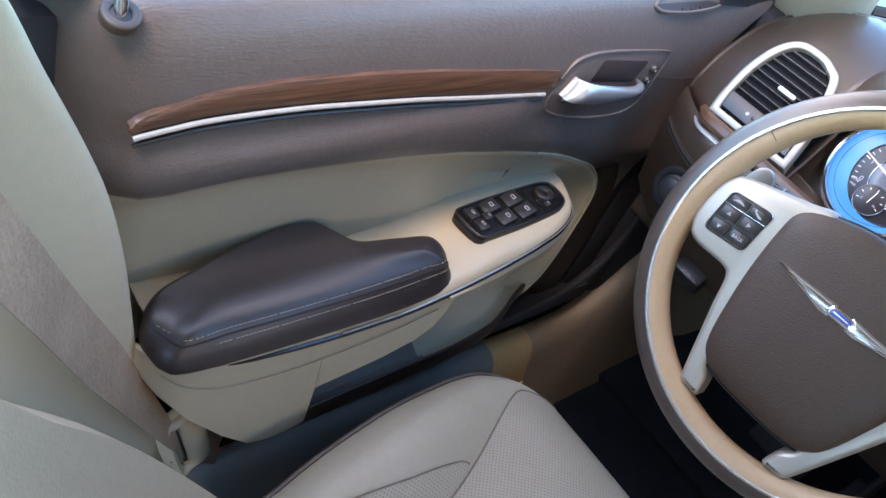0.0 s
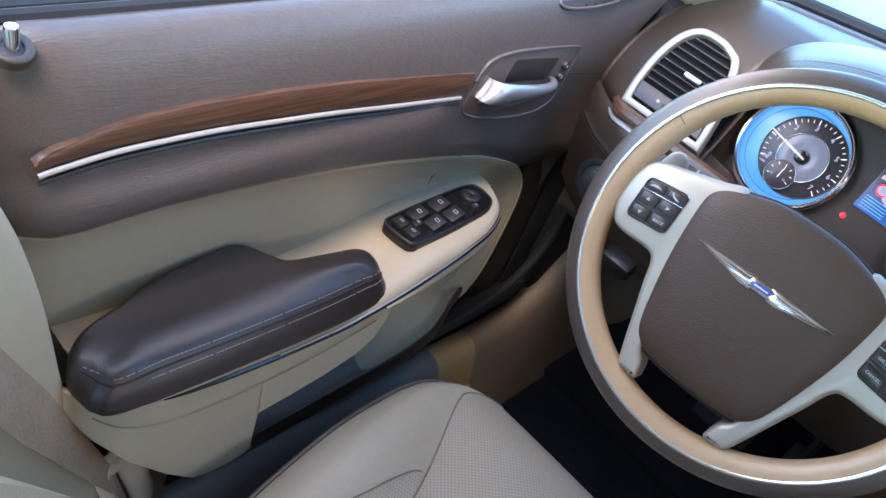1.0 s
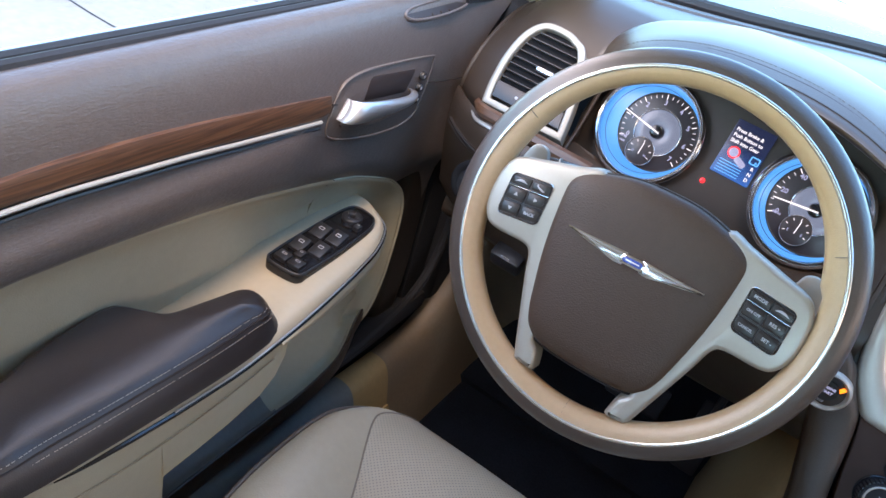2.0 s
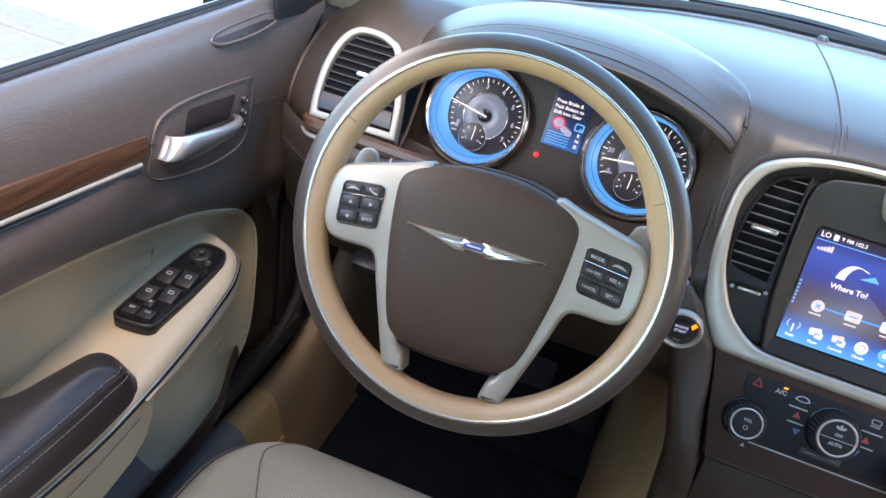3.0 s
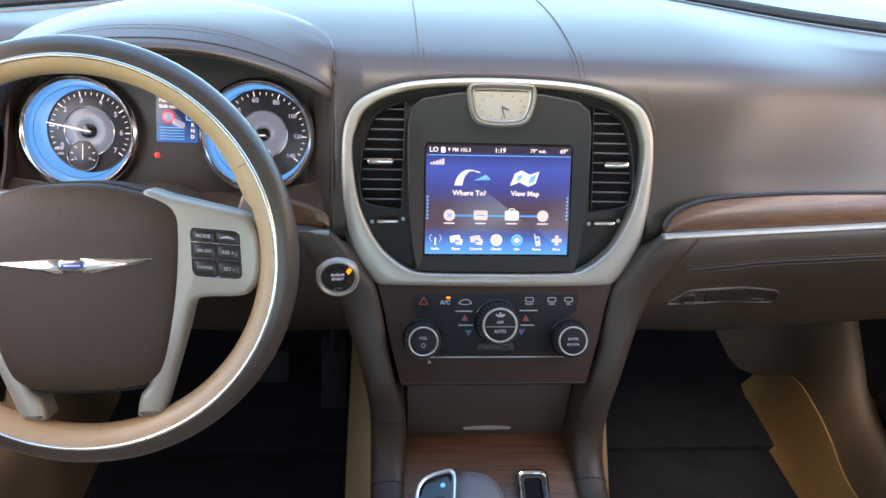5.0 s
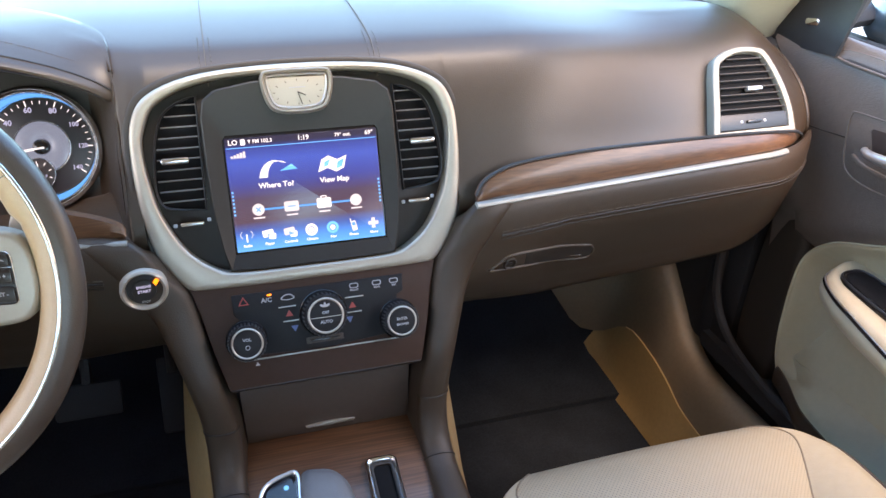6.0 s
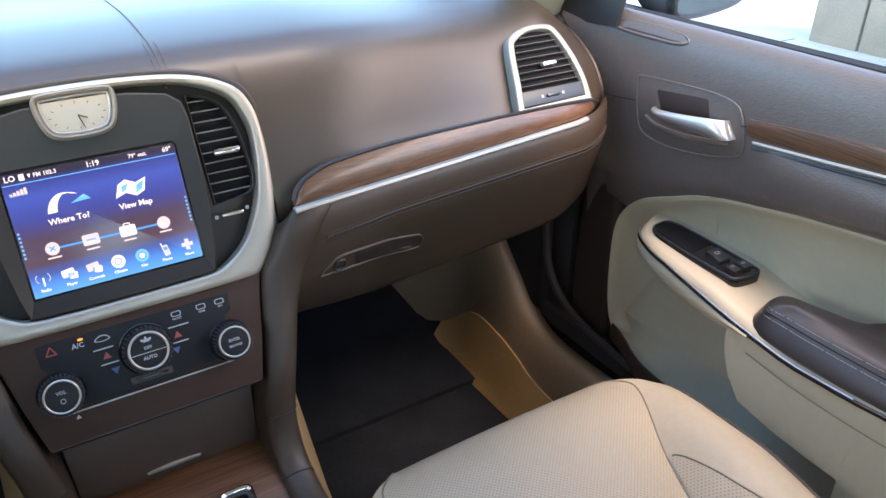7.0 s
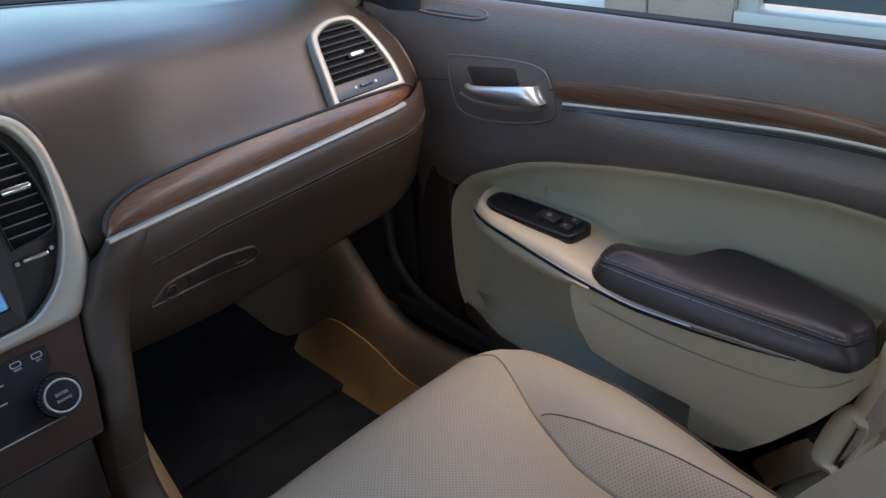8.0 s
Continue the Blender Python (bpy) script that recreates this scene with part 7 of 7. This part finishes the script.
    for w in (0.0, 0.010, 0.020):
        part("print_bar", plate(rounded(0.005, 0.0028, 0.001), at(m, -0.118 + w, 0.038 + w * 0.1, -0.0585 - w * 0.04, 8), 0.0004, 0.0001), GREY_MARK, st)
    cap = smooth_line([(-0.164, 0.019), (-0.163, 0.030), (-0.158, 0.037), (-0.149, 0.041), (-0.140, 0.0415), (-0.135, 0.034), (-0.134, 0.025), (-0.146, 0.019), (-0.157, 0.016)], 4, True)
    part("end_cap", dome([(p.x, p.y) for p in cap], at(m, 0, 0, -0.069), [(1.0, 0.007), (0.92, 0.0105), (0.6, 0.0125)], -0.006), CHARCOAL, st, "grey paddle end of the stalk")
    part("ring_band", tube([m @ Vector((-0.124, 0.0370, -0.0672)), m @ Vector((-0.1255, 0.0367, -0.0671))], 0.0098, 14), PAINT_SILVER, st, "pale ring")
    # headlamp dial by the left edge
    hl = thing("light_switch", "black round headlamp switch in the dashboard", "light switch", (-0.665, 0.0, 0.62))
    q = plane_at((-0.672, 0.004, 0.614), 10)
    part("dial", dome(circle(0.020, 32), q, [(1.0, 0.004), (0.8, 0.006), (0.78, 0.013), (0.6, 0.015)], -0.02), BLACK, hl)
    part("ring", ring_band(q, 0.031, 0.0195, 0.004, 36, -0.012, 0.002), PANEL_BLACK, hl, "dark switch surround")
    for a in (30, 75, 120, 165, 210):
        part("symbol", plate(rounded(0.004, 0.0024, 0.0008), at(q, 0.0255 * math.cos(radians(a)), 0.0255 * math.sin(radians(a)), 0.0038), 0.0005, 0.0001), GREY_MARK, hl)


# ---------------------------------------------------------------- console
def build_console():
    t = thing("centre_console", "brown centre console with walnut top plate", "console", (0, -0.3, 0.0))
    # padded rails
    for s in (-1, 1):
        way = []
        for z, y, xi, xo, a in ((0.7005, -0.029, 0.200, 0.262, 60), (0.6965, -0.037, 0.1885, 0.250, 50), (0.688, -0.0445, 0.179, 0.238, 30), (0.675, -0.0495, 0.170, 0.226, 12), (0.655, -0.0525, 0.160, 0.212, 2), (0.632, -0.0555, 0.143, 0.196, 6), (0.600, -0.066, 0.1335, 0.180, 20), (0.567, -0.082, 0.1275, 0.168, 24), (0.530, -0.098, 0.119, 0.157, 18), (0.496, -0.103, 0.1115, 0.1505, 8), (0.465, -0.105, 0.1075, 0.1475, 10), (0.441, -0.110, 0.1065, 0.1465, 24), (0.418, -0.124, 0.1065, 0.1465, 48), (0.405, -0.148, 0.1065, 0.1465, 74), (0.400, -0.19, 0.1065, 0.1465, 88), (0.398, -0.32, 0.1065, 0.1465, 90), (0.398, -0.50, 0.1065, 0.1465, 90), (0.400, -0.75, 0.1065, 0.1465, 90)):
            b = Vector((0, y, z))
            n = Vector((0, -math.cos(radians(a)), math.sin(radians(a))))
            way.append([b - n * h + Vector((s * x, 0, 0)) for x, h in ((xi - 0.006, 0.050), (xi, 0.010), (xi + 0.0025, 0.0015), (xi + 0.009, -0.003), ((xi + xo) / 2, -0.0045), (xo - 0.010, -0.002), (xo - 0.003, 0.003), (xo, 0.011), (xo + 0.001, 0.03), (xo - 0.004, 0.07))])
        way = [list(c) for c in zip(*[smooth_line(c, 5) for c in zip(*way)])]
        rail = part("rail", shell([smooth_line(r, 2) for r in way], 0.003), BROWN_SOFT, t, "brown padded console rail", 60)
        for k in (49, 64):
            part("rail_joint", tube([p + Vector((0, -0.0004, 0.0004)) for p in smooth_line(way[k], 2)[2:15]], 0.0009, 5), THREAD_DARK, rail)
        # tan side wall of the tunnel
        rows = []
        for y, zt, xb in ((0.42, 0.60, 0.160), (0.20, 0.60, 0.165), (0.0, 0.57, 0.168), (-0.05, 0.50, 0.170), (-0.10, 0.43, 0.172), (-0.16, 0.385, 0.174), (-0.4, 0.380, 0.176), (-0.8, 0.380, 0.176)):
            rows.append([(s * 0.130, y, zt), (s * 0.146, y, zt - 0.012), (s * 0.158, y, zt - 0.045), (s * 0.180, y, zt * 0.66), (s * (xb + 0.022), y, 0.10), (s * (xb + 0.026), y, -0.01)])
        part("side_wall", shell([smooth_line(r, 3) for r in rows], 0.004), TUNNEL, t, "tan plastic tunnel side")
    # walnut plate with the drawer behind
    top = 0.385
    slope = Matrix.Translation((0, -0.20, top)) @ Matrix.Rotation(radians(14), 4, "X")
    part("wood_plate", plate([(-0.110, -0.26), (0.110, -0.26), (0.112, 0.0), (0.110, 0.140), (-0.110, 0.140), (-0.112, 0.0)], slope @ Matrix.Translation((0, 0, -0.03)), 0.030, 0.002, 0.0), WOOD_X, t, "walnut veneer console plate")
    q = plane_at((0, -0.0745, 0.4630), 2)
    part("drawer_well", plate(rounded(0.226, 0.124, 0.004), q, -0.012, 0.001, -0.03), BLACK, t, "dark gap round the drawer")
    dr = part("drawer", plate([(-0.1040, 0.048), (-0.1015, -0.0440), (0.1015, -0.0440), (0.1040, 0.048)], q, 0.0, 0.003, -0.011), DRAWER, t, "closed brown storage drawer")
    part("drawer_grip", plate(smooth_line([(-0.031, 0.0), (0.0, 0.0028), (0.031, 0.0), (0.0, -0.0024)], 5, True), at(q, 0.001, -0.0310, 0.0), 0.004, 0.0016, -0.002), PAINT_SILVER, dr, "slim bright drawer grip")
    # chrome framed slot
    m = slope @ Matrix.Translation((0.0525, 0.0010, 0.0))
    o = rounded(0.041, 0.155, 0.010, 5)
    i = rounded(0.029, 0.139, 0.006, 5)
    sl = part("slot_frame", frame_ring(o, i, m, 0.006, -0.002, 0.0025), CHROME, t, "chrome framed key slot")
    part("slot_floor", plate(rounded(0.031, 0.141, 0.006, 5), m, 0.0006, 0.0004, -0.01), VENT_BLACK, sl, "black slot floor")
    part("slot_wall", frame_ring(rounded(0.029, 0.139, 0.006, 5), rounded(0.022, 0.130, 0.005, 5), m, 0.0035, 0.0, 0.0008), CHARCOAL, sl)
    part("body", box(pose(0, -0.42, 0.18), (0.20, 0.80, 0.34), 0.01), CHARCOAL, t)
    # selector lever
    g = thing("gear_selector", "grey leather gear selector with a chrome button", "gear lever", (-0.045, -0.20, top))
    mm = Matrix.Translation((-0.045, -0.219, 0.432)) @ pose(0, 0, 0, 14, 0, 0)
    loop = [(p.x, p.y) for p in smooth_line([(-0.012, -0.070, 0), (-0.014, 0.0, 0), (-0.004, 0.046, 0), (0.014, 0.050, 0), (0.036, 0.042, 0), (0.050, 0.015, 0), (0.052, -0.055, 0), (0.02, -0.075, 0)], 5, True)]
    part("knob", dome(loop, mm, [(1.0, 0.0), (0.98, 0.014), (0.90, 0.023), (0.72, 0.029), (0.4, 0.031)], -0.022), GREY_LEATHER, g, "grey leather knob")
    bl = [(p.x, p.y) for p in smooth_line([(-0.050, -0.060, 0), (-0.054, 0.005, 0), (-0.046, 0.036, 0), (-0.020, 0.048, 0), (-0.006, 0.045, 0), (-0.008, 0.005, 0), (-0.006, -0.065, 0)], 5, True)]
    part("button_block", dome(bl, mm, [(1.0, 0.0), (0.99, 0.012), (0.94, 0.021), (0.80, 0.026), (0.5, 0.028)], -0.020), BLACK_GLOSS, g, "glossy black selector side")
    part("button_rim", tube([mm @ Vector((p[0] * 0.90 - 0.002, p[1] * 0.93, 0.0235)) for p in bl], 0.0024, 8, True), HANDLE, g, "chrome rim round the button")
    face = [(p.x, p.y) for p in smooth_line([(-0.046, 0.004, 0), (-0.042, 0.028, 0), (-0.022, 0.039, 0), (-0.012, 0.036, 0), (-0.014, 0.010, 0), (-0.028, 0.000, 0)], 4, True)]
    part("button", dome(face, at(mm, 0, 0, 0.021), [(1.0, 0.003), (0.9, 0.006), (0.5, 0.0075)], -0.004), BLACK_GLOSS, g, "dark release button")
    part("lamp", disc(at(mm, -0.021, 0.026, 0.0275), 0.0028, 0.0022, 12, 0.0005), GLOW_SKYBLUE, g)
    part("thumb_bar", dome(circle(0.016, 20, -0.031, 0.002, 0.0032), at(mm, 0, 0, 0.022), [(1.0, 0.003), (0.7, 0.0065)], -0.004), HANDLE, g)
    part("stem", tube([(-0.045, -0.216, 0.376), (-0.045, -0.216, 0.43)], [0.03, 0.02], 16), BLACK_GLOSS, g)


# ---------------------------------------------------------------- seats
def build_seat(s):
    who = "driver" if s < 0 else "passenger"
    t = thing("bucket_seat", f"beige perforated leather {who} seat with dark piping", "car seat", (s * 0.405, -0.45, 0.10), "front seats")
    cx = 0.405
    W = [(-0.66, 0.205), (-0.57, 0.215), (-0.494, 0.232), (-0.379, 0.248), (-0.30, 0.252), (-0.25, 0.246), (-0.215, 0.228), (-0.190, 0.202), (-0.170, 0.172), (-0.14, 0.155)]
    SEAM = [(-0.66, 0.105), (-0.45, 0.112), (-0.39, 0.124), (-0.323, 0.150), (-0.262, 0.181), (-0.225, 0.198), (-0.205, 0.200), (-0.185, 0.186), (-0.165, 0.165), (-0.14, 0.150)]
    TOP = [(-0.66, 0.335), (-0.50, 0.352), (-0.35, 0.366), (-0.26, 0.373), (-0.21, 0.371), (-0.178, 0.361), (-0.158, 0.342), (-0.146, 0.310), (-0.142, 0.26), (-0.140, 0.20)]
    TOP = [(y, z + (0.012 if s > 0 else 0.0)) for y, z in TOP]
    W, SEAM, TOP = [[(p.x, p.y) for p in smooth_line([(*q, 0) for q in tb], 5)] for tb in (W, SEAM, TOP)]
    ys = list(np.linspace(-0.66, -0.26, 22)) + list(np.linspace(-0.25, -0.185, 10)) + [-0.178, -0.171, -0.164, -0.157, -0.151, -0.146, -0.143, -0.141, -0.140]

    def z_at(y, q, wid, seam):
        z = lerp_table(TOP, y)
        bol = lerp_table([(-0.66, 0.050), (-0.40, 0.034), (-0.28, 0.010), (-0.22, 0.0)], y)
        a = abs(q)
        f = lerp_table([(-0.66, 1.0), (-0.32, 1.0), (-0.23, 0.25), (-0.18, 0.0)], y)
        if a <= seam:
            return z - 0.010 * f * (a / seam) ** 4 + 0.004 * (1 - (a / seam) ** 2)
        k = (a - seam) / max(1e-4, wid - seam)
        return z - 0.010 * f + (bol + 0.012 * f) * math.sin(min(1, k * 1.5) * math.pi / 2) - (0.006 + 0.014 * f) * max(0, k - 0.7) ** 2 / 0.09
    parts3 = {"cushion_insert": [], "bolster": [], "bolster_inner": []}
    for y in ys:
        w, sm = lerp_table(W, y), lerp_table(SEAM, y)
        w = max(w, sm + 0.004)
        parts3["cushion_insert"].append([(s * (cx + q), y, z_at(y, q, w, sm)) for q in np.linspace(-sm, sm, 19)])
        for nm, sg in (("bolster", 1), ("bolster_inner", -1)):
            r = [(s * (cx + sg * q), y, z_at(y, q, w, sm)) for q in np.linspace(sm, w, 9)]
            zt = r[-1][2]
            r += [(s * (cx + sg * (w + 0.006)), y, zt - 0.012), (s * (cx + sg * (w + 0.006)), y, zt - 0.05), (s * (cx + sg * (w - 0.004)), y, 0.20), (s * (cx + sg * (w - 0.02)), y, 0.13)]
            parts3[nm].append(r)
    part("cushion_insert", shell(parts3["cushion_insert"], 0.012), SEAT_HOLES, t, "perforated beige leather seat middle")
    part("cushion_bolster", shell(parts3["bolster"], 0.008), SEAT, t, "smooth beige leather side bolster")
    part("cushion_bolster", shell(parts3["bolster_inner"], 0.008), SEAT, t)
    for sg in (1, -1):
        sl = [Vector((s * (cx + sg * lerp_table(SEAM, y)), y, z_at(y, lerp_table(SEAM, y), max(lerp_table(W, y), lerp_table(SEAM, y) + 0.004), lerp_table(SEAM, y)) + 0.0005)) for y in ys]
        part("seam", tube(sl, 0.0012, 5), SEAM_THREAD, t)
    edge = []
    for y in ys:
        w, sm = lerp_table(W, y), lerp_table(SEAM, y)
        w = max(w, sm + 0.004)
        edge.append(Vector((s * (cx + w + 0.004), y, z_at(y, w, w, sm) - 0.003)))
    part("piping", tube(edge, 0.0032, 7), BROWN_HARD, t, "dark brown piping")
    # perforated field on the bolster
    rows = []
    for y in list(np.linspace(-0.62, -0.36, 14)) + [-0.350, -0.343, -0.338, -0.335]:
        w, sm = lerp_table(W, y), lerp_table(SEAM, y)
        q1 = sm + (w - sm) * 0.62 * math.sqrt(max(0.003, min(1.0, (-0.333 - y) / 0.26)))
        rows.append([(s * (cx + q), y, z_at(y, q, w, sm) + 0.0015) for q in np.linspace(sm + 0.002, q1, 5)])
    part("bolster_insert", shell(rows, 0.001), SEAT_HOLES, t, "perforated bolster field")
    part("seam", tube([Vector(r[-1]) + Vector((0, 0, 0.0004)) for r in rows] , 0.001, 5), SEAM_THREAD, t)
    # front skirt and base
    part("base", box(pose(s * cx, -0.42, 0.16), (0.42, 0.48, 0.16), 0.02), CHARCOAL, t, "dark seat base")
    # backrest, leaning back
    rows = []
    for k in np.linspace(0, 1, 16):
        z = 0.32 + 0.60 * k
        y = (-0.640 if s < 0 else -0.668) - 0.27 * k
        w = lerp_table([(0, 0.25), (0.3, 0.256), (0.45, 0.253), (0.55, 0.242), (0.69, 0.216), (1, 0.20)], k) if s < 0 else 0.235 - 0.03 * k ** 3
        row = []
        for q in np.linspace(-1, 1, 23):
            a = abs(q)
            bump = 0.075 * math.exp(-((a - 0.84) / 0.15) ** 2) * (1 - 0.6 * k)
            roll = 0.06 * max(0, a - 0.86) ** 2 / 0.02
            row.append((s * (cx + q * w), y + bump - roll, z + 0.02 * bump))
        rows.append(row)
    part("backrest", shell(rows, 0.07), SEAT, t, "beige leather backrest")
    rows2 = [[Vector(p) + Vector((0, 0.0025, 0.001)) for p in r[6:17]] for r in rows[1:14]]
    part("backrest_insert", shell(rows2, 0.001), SEAT_HOLES, t, "perforated backrest middle")


# ---------------------------------------------------------------- footwells
def build_footwells():
    for s in (-1, 1):
        t = thing("floor_mat", "black carpet floor mat on the footwell floor", "floor mat", (s * 0.42, 0.15, 0.0), "floor mats")
        loop = [(p.x * s, p.y) for p in smooth_line([(0.215, -0.28), (0.45, -0.30), (0.66, -0.28), (0.672, -0.1), (0.672, 0.20), (0.662, 0.36), (0.61, 0.42), (0.40, 0.43), (0.225, 0.42), (0.215, 0.2)], 4, True)]
        part("carpet", plate(loop, Matrix.Translation((0, 0, -0.0095)), 0.0045, 0.002, 0.0), CARPET, t)
        part("binding", tube([(p[0], p[1], -0.0065) for p in loop], 0.0024, 6, True), CARPET, t)
    # driver's pedals and rest
    p = thing("brake_pedal", "black rubber brake pedal in the dark footwell", "pedal", (-0.36, 0.35, 0.2))
    part("pad", box(pose(-0.36, 0.33, 0.20, -30), (0.11, 0.015, 0.06), 0.006), RUBBER, p)
    part("arm", tube([(-0.36, 0.345, 0.22), (-0.36, 0.42, 0.34), (-0.37, 0.45, 0.52)], 0.009, 8), BLACK, p)
    p = thing("accelerator_pedal", "black rubber accelerator pedal in the dark footwell", "pedal", (-0.22, 0.35, 0.2))
    part("pad", box(pose(-0.225, 0.36, 0.16, -32), (0.05, 0.012, 0.14), 0.006), RUBBER, p)
    part("arm", tube([(-0.225, 0.375, 0.20), (-0.225, 0.43, 0.32), (-0.225, 0.45, 0.5)], 0.008, 8), BLACK, p)
    p = thing("knee_panel", "brown lower knee panel under the steering column", "knee panel", (-0.45, 0.1, 0.5))
    rows = [[(x, y, z) for y, z in ((0.125, 0.530), (0.110, 0.505), (0.115, 0.475), (0.18, 0.455), (0.32, 0.45))] for x in np.linspace(-0.75, -0.19, 8)]
    part("panel", shell([smooth_line(r, 3) for r in rows], 0.004), BROWN_HARD, p)
    rl = thing("hood_release", "black bonnet release lever under the dashboard", "lever", (-0.60, 0.02, 0.50))
    part("grip", box(pose(-0.600, 0.052, 0.505, 25), (0.050, 0.030, 0.030), 0.006), BLACK, rl)
    part("symbol", plate(rounded(0.014, 0.006, 0.002), pose(-0.600, 0.0365, 0.513, 115), 0.0004, 0.0001), GREY_MARK, rl)


# ---------------------------------------------------------------- outside
def build_outside():
    bm = bmesh.new()
    n = 24
    vs = [[bm.verts.new((x, y, -0.30)) for y in np.linspace(-400, 400, n)] for x in np.linspace(-400, 400, n)]
    for i in range(n - 1):
        for j in range(n - 1):
            bm.faces.new((vs[i][j], vs[i + 1][j], vs[i + 1][j + 1], vs[i][j + 1]))
    setting("ground", bm, CONCRETE, "pale concrete yard", "ground")
    # grey paved strip beside the car, in big slabs
    for y0, y1 in ((1.96, 2.22), (-0.40, 1.95), (-3.0, -0.41), (-6.0, -3.01)):
        setting("pavement", box(pose(-5.2, (y0 + y1) / 2, -0.297, 0, 0, 0), (8.0, y1 - y0, 0.012), 0.003, 1), SLAB, "grey concrete paving slab with a worn joint", "pavement")
    for a, b in (((-4.6, 1.05), (-2.2, 1.22)), ((-3.9, 0.2), (-2.4, 0.9)), ((-6.0, 1.5), (-3.6, 1.62))):
        q = smooth_line([(a[0], a[1], -0.2905), (a[0] * 0.6 + b[0] * 0.4, a[1] * 0.6 + b[1] * 0.4 + 0.03, -0.2905), (a[0] * 0.3 + b[0] * 0.7, a[1] * 0.3 + b[1] * 0.7 - 0.03, -0.2905), (b[0], b[1], -0.2905)], 5)
        setting("crack", tube(q, 0.005, 4), RUBBER, "thin dark crack in the paving", "crack")
    for a, b in (((2.6, 2.7), (5.05, 2.62)), ((4.2, 3.4), (4.0, -3.0))):
        setting("crack", tube([(a[0], a[1], -0.3), ((a[0] + b[0]) / 2, (a[1] + b[1]) / 2 + 0.03, -0.3), (b[0], b[1], -0.3)], 0.006, 5), MORTAR, "thin joint in the pale concrete yard", "crack")
    # stone pier and shop window of a building, passenger side
    b = thing("building", "stone-faced building with a white shop window", "building", (5.1, 0, -0.3))
    part("pier_core", box(pose(5.36, 2.02, 1.2), (0.46, 1.04, 3.0), 0.01), MORTAR, b, "pale mortar core of the pier")
    part("wall_core", box(pose(5.50, -6.6, 1.2), (0.30, 8.0, 3.0), 0.01), MORTAR, b)
    part("lintel", box(pose(5.36, -0.55, 2.55), (0.5, 6.2, 0.5), 0.01), MORTAR, b)
    blk = {}
    for r in range(7):
        ends = (1.50, 1.93, 2.55) if r % 2 else (1.50, 2.17, 2.55)
        for y0, y1 in zip(ends, ends[1:]):
            w = round(y1 - y0 - 0.016, 3)
            if w not in blk:
                o = part("stone", box(pose(5.1, 0, -0.3), (0.06, w, 0.384), 0.012, 2), BRICK, b)
                blk[w] = o.data
            else:
                o = bpy.data.objects.new("stone", blk[w])
                scene.collection.objects.link(o)
                o.parent = b
            o.location = (0.025 + 0.003 * ((r * 5 + int(y0 * 10)) % 4), (y0 + y1) / 2, 0.17 + 0.40 * r)
    w = part("window_sill", box(pose(5.20, -0.80, -0.25), (0.20, 4.6, 0.12), 0.012), WHITE_PAINT, b, "white shop window base")
    part("window_post", box(pose(5.22, 1.43, 1.05), (0.14, 0.14, 2.5), 0.01), WHITE_PAINT, w, "white window post")
    for y in (-0.35, -2.1):
        part("window_post", box(pose(5.22, y, 1.05), (0.12, 0.09, 2.5), 0.01), WHITE_PAINT, w)
    for y0, y1 in ((-0.305, 1.36), (-2.055, -0.395), (-3.1, -2.145)):
        part("pane", box(pose(5.24, (y0 + y1) / 2, 1.07), (0.012, y1 - y0, 2.44), 0), SHOP_GLASS, w, "dark reflecting shop glass")
    # the car's own bonnet and scuttle
    h = thing("bonnet", "dark grey painted car bonnet beyond the windscreen", "bonnet", (0, 1.2, 0.7))
    rows = [[(x, y, 0.845 - 0.09 * (y - 0.7) ** 2 - 0.10 * (x / 0.85) ** 4 + 0.012 * math.exp(-((abs(x) - 0.5) / 0.06) ** 2)) for x in np.linspace(-0.86, 0.86, 23)] for y in np.linspace(0.97, 2.0, 9)]
    part("panel", shell(rows, 0.01), CAR_PAINT, h)
    # widened to stand in for the black glass edge; its teal paints the sky's reflection
    c = thing("scuttle", "wiper scuttle and windscreen edge band, teal sky reflection painted in", "scuttle", (0, 0.68, 0.78))
    rows = []
    for x in np.linspace(-0.78, 0.78, 25):
        y0 = lerp_table(WIND_BASE, abs(x)) + 0.085
        rows.append([(x, y0, 0.832), (x, y0 + 0.05, 0.834), (x, max(y0 + 0.10, 0.80), 0.838), (x, max(y0 + 0.16, 0.93), 0.840), (x, max(y0 + 0.19, 0.985), 0.815)])
    part("tray", shell(rows, 0.006), SCUTTLE_TEAL, c)
    for dx in (-0.30, 0.28):
        part("wiper", tube(smooth_line([(dx, 0.70, 0.845), (dx + 0.2, 0.655, 0.865), (dx + 0.42, 0.56, 0.872)], 6), 0.006, 6), BLACK, c)


build_cabin()
for side in (-1, 1):
    build_b_pillar(side)
    build_seat_belt(side)
    build_door(side)
    build_door_mirror(side)
    build_seat(side)
build_dashboard()
build_wheel()
build_console()
build_footwells()
build_outside()
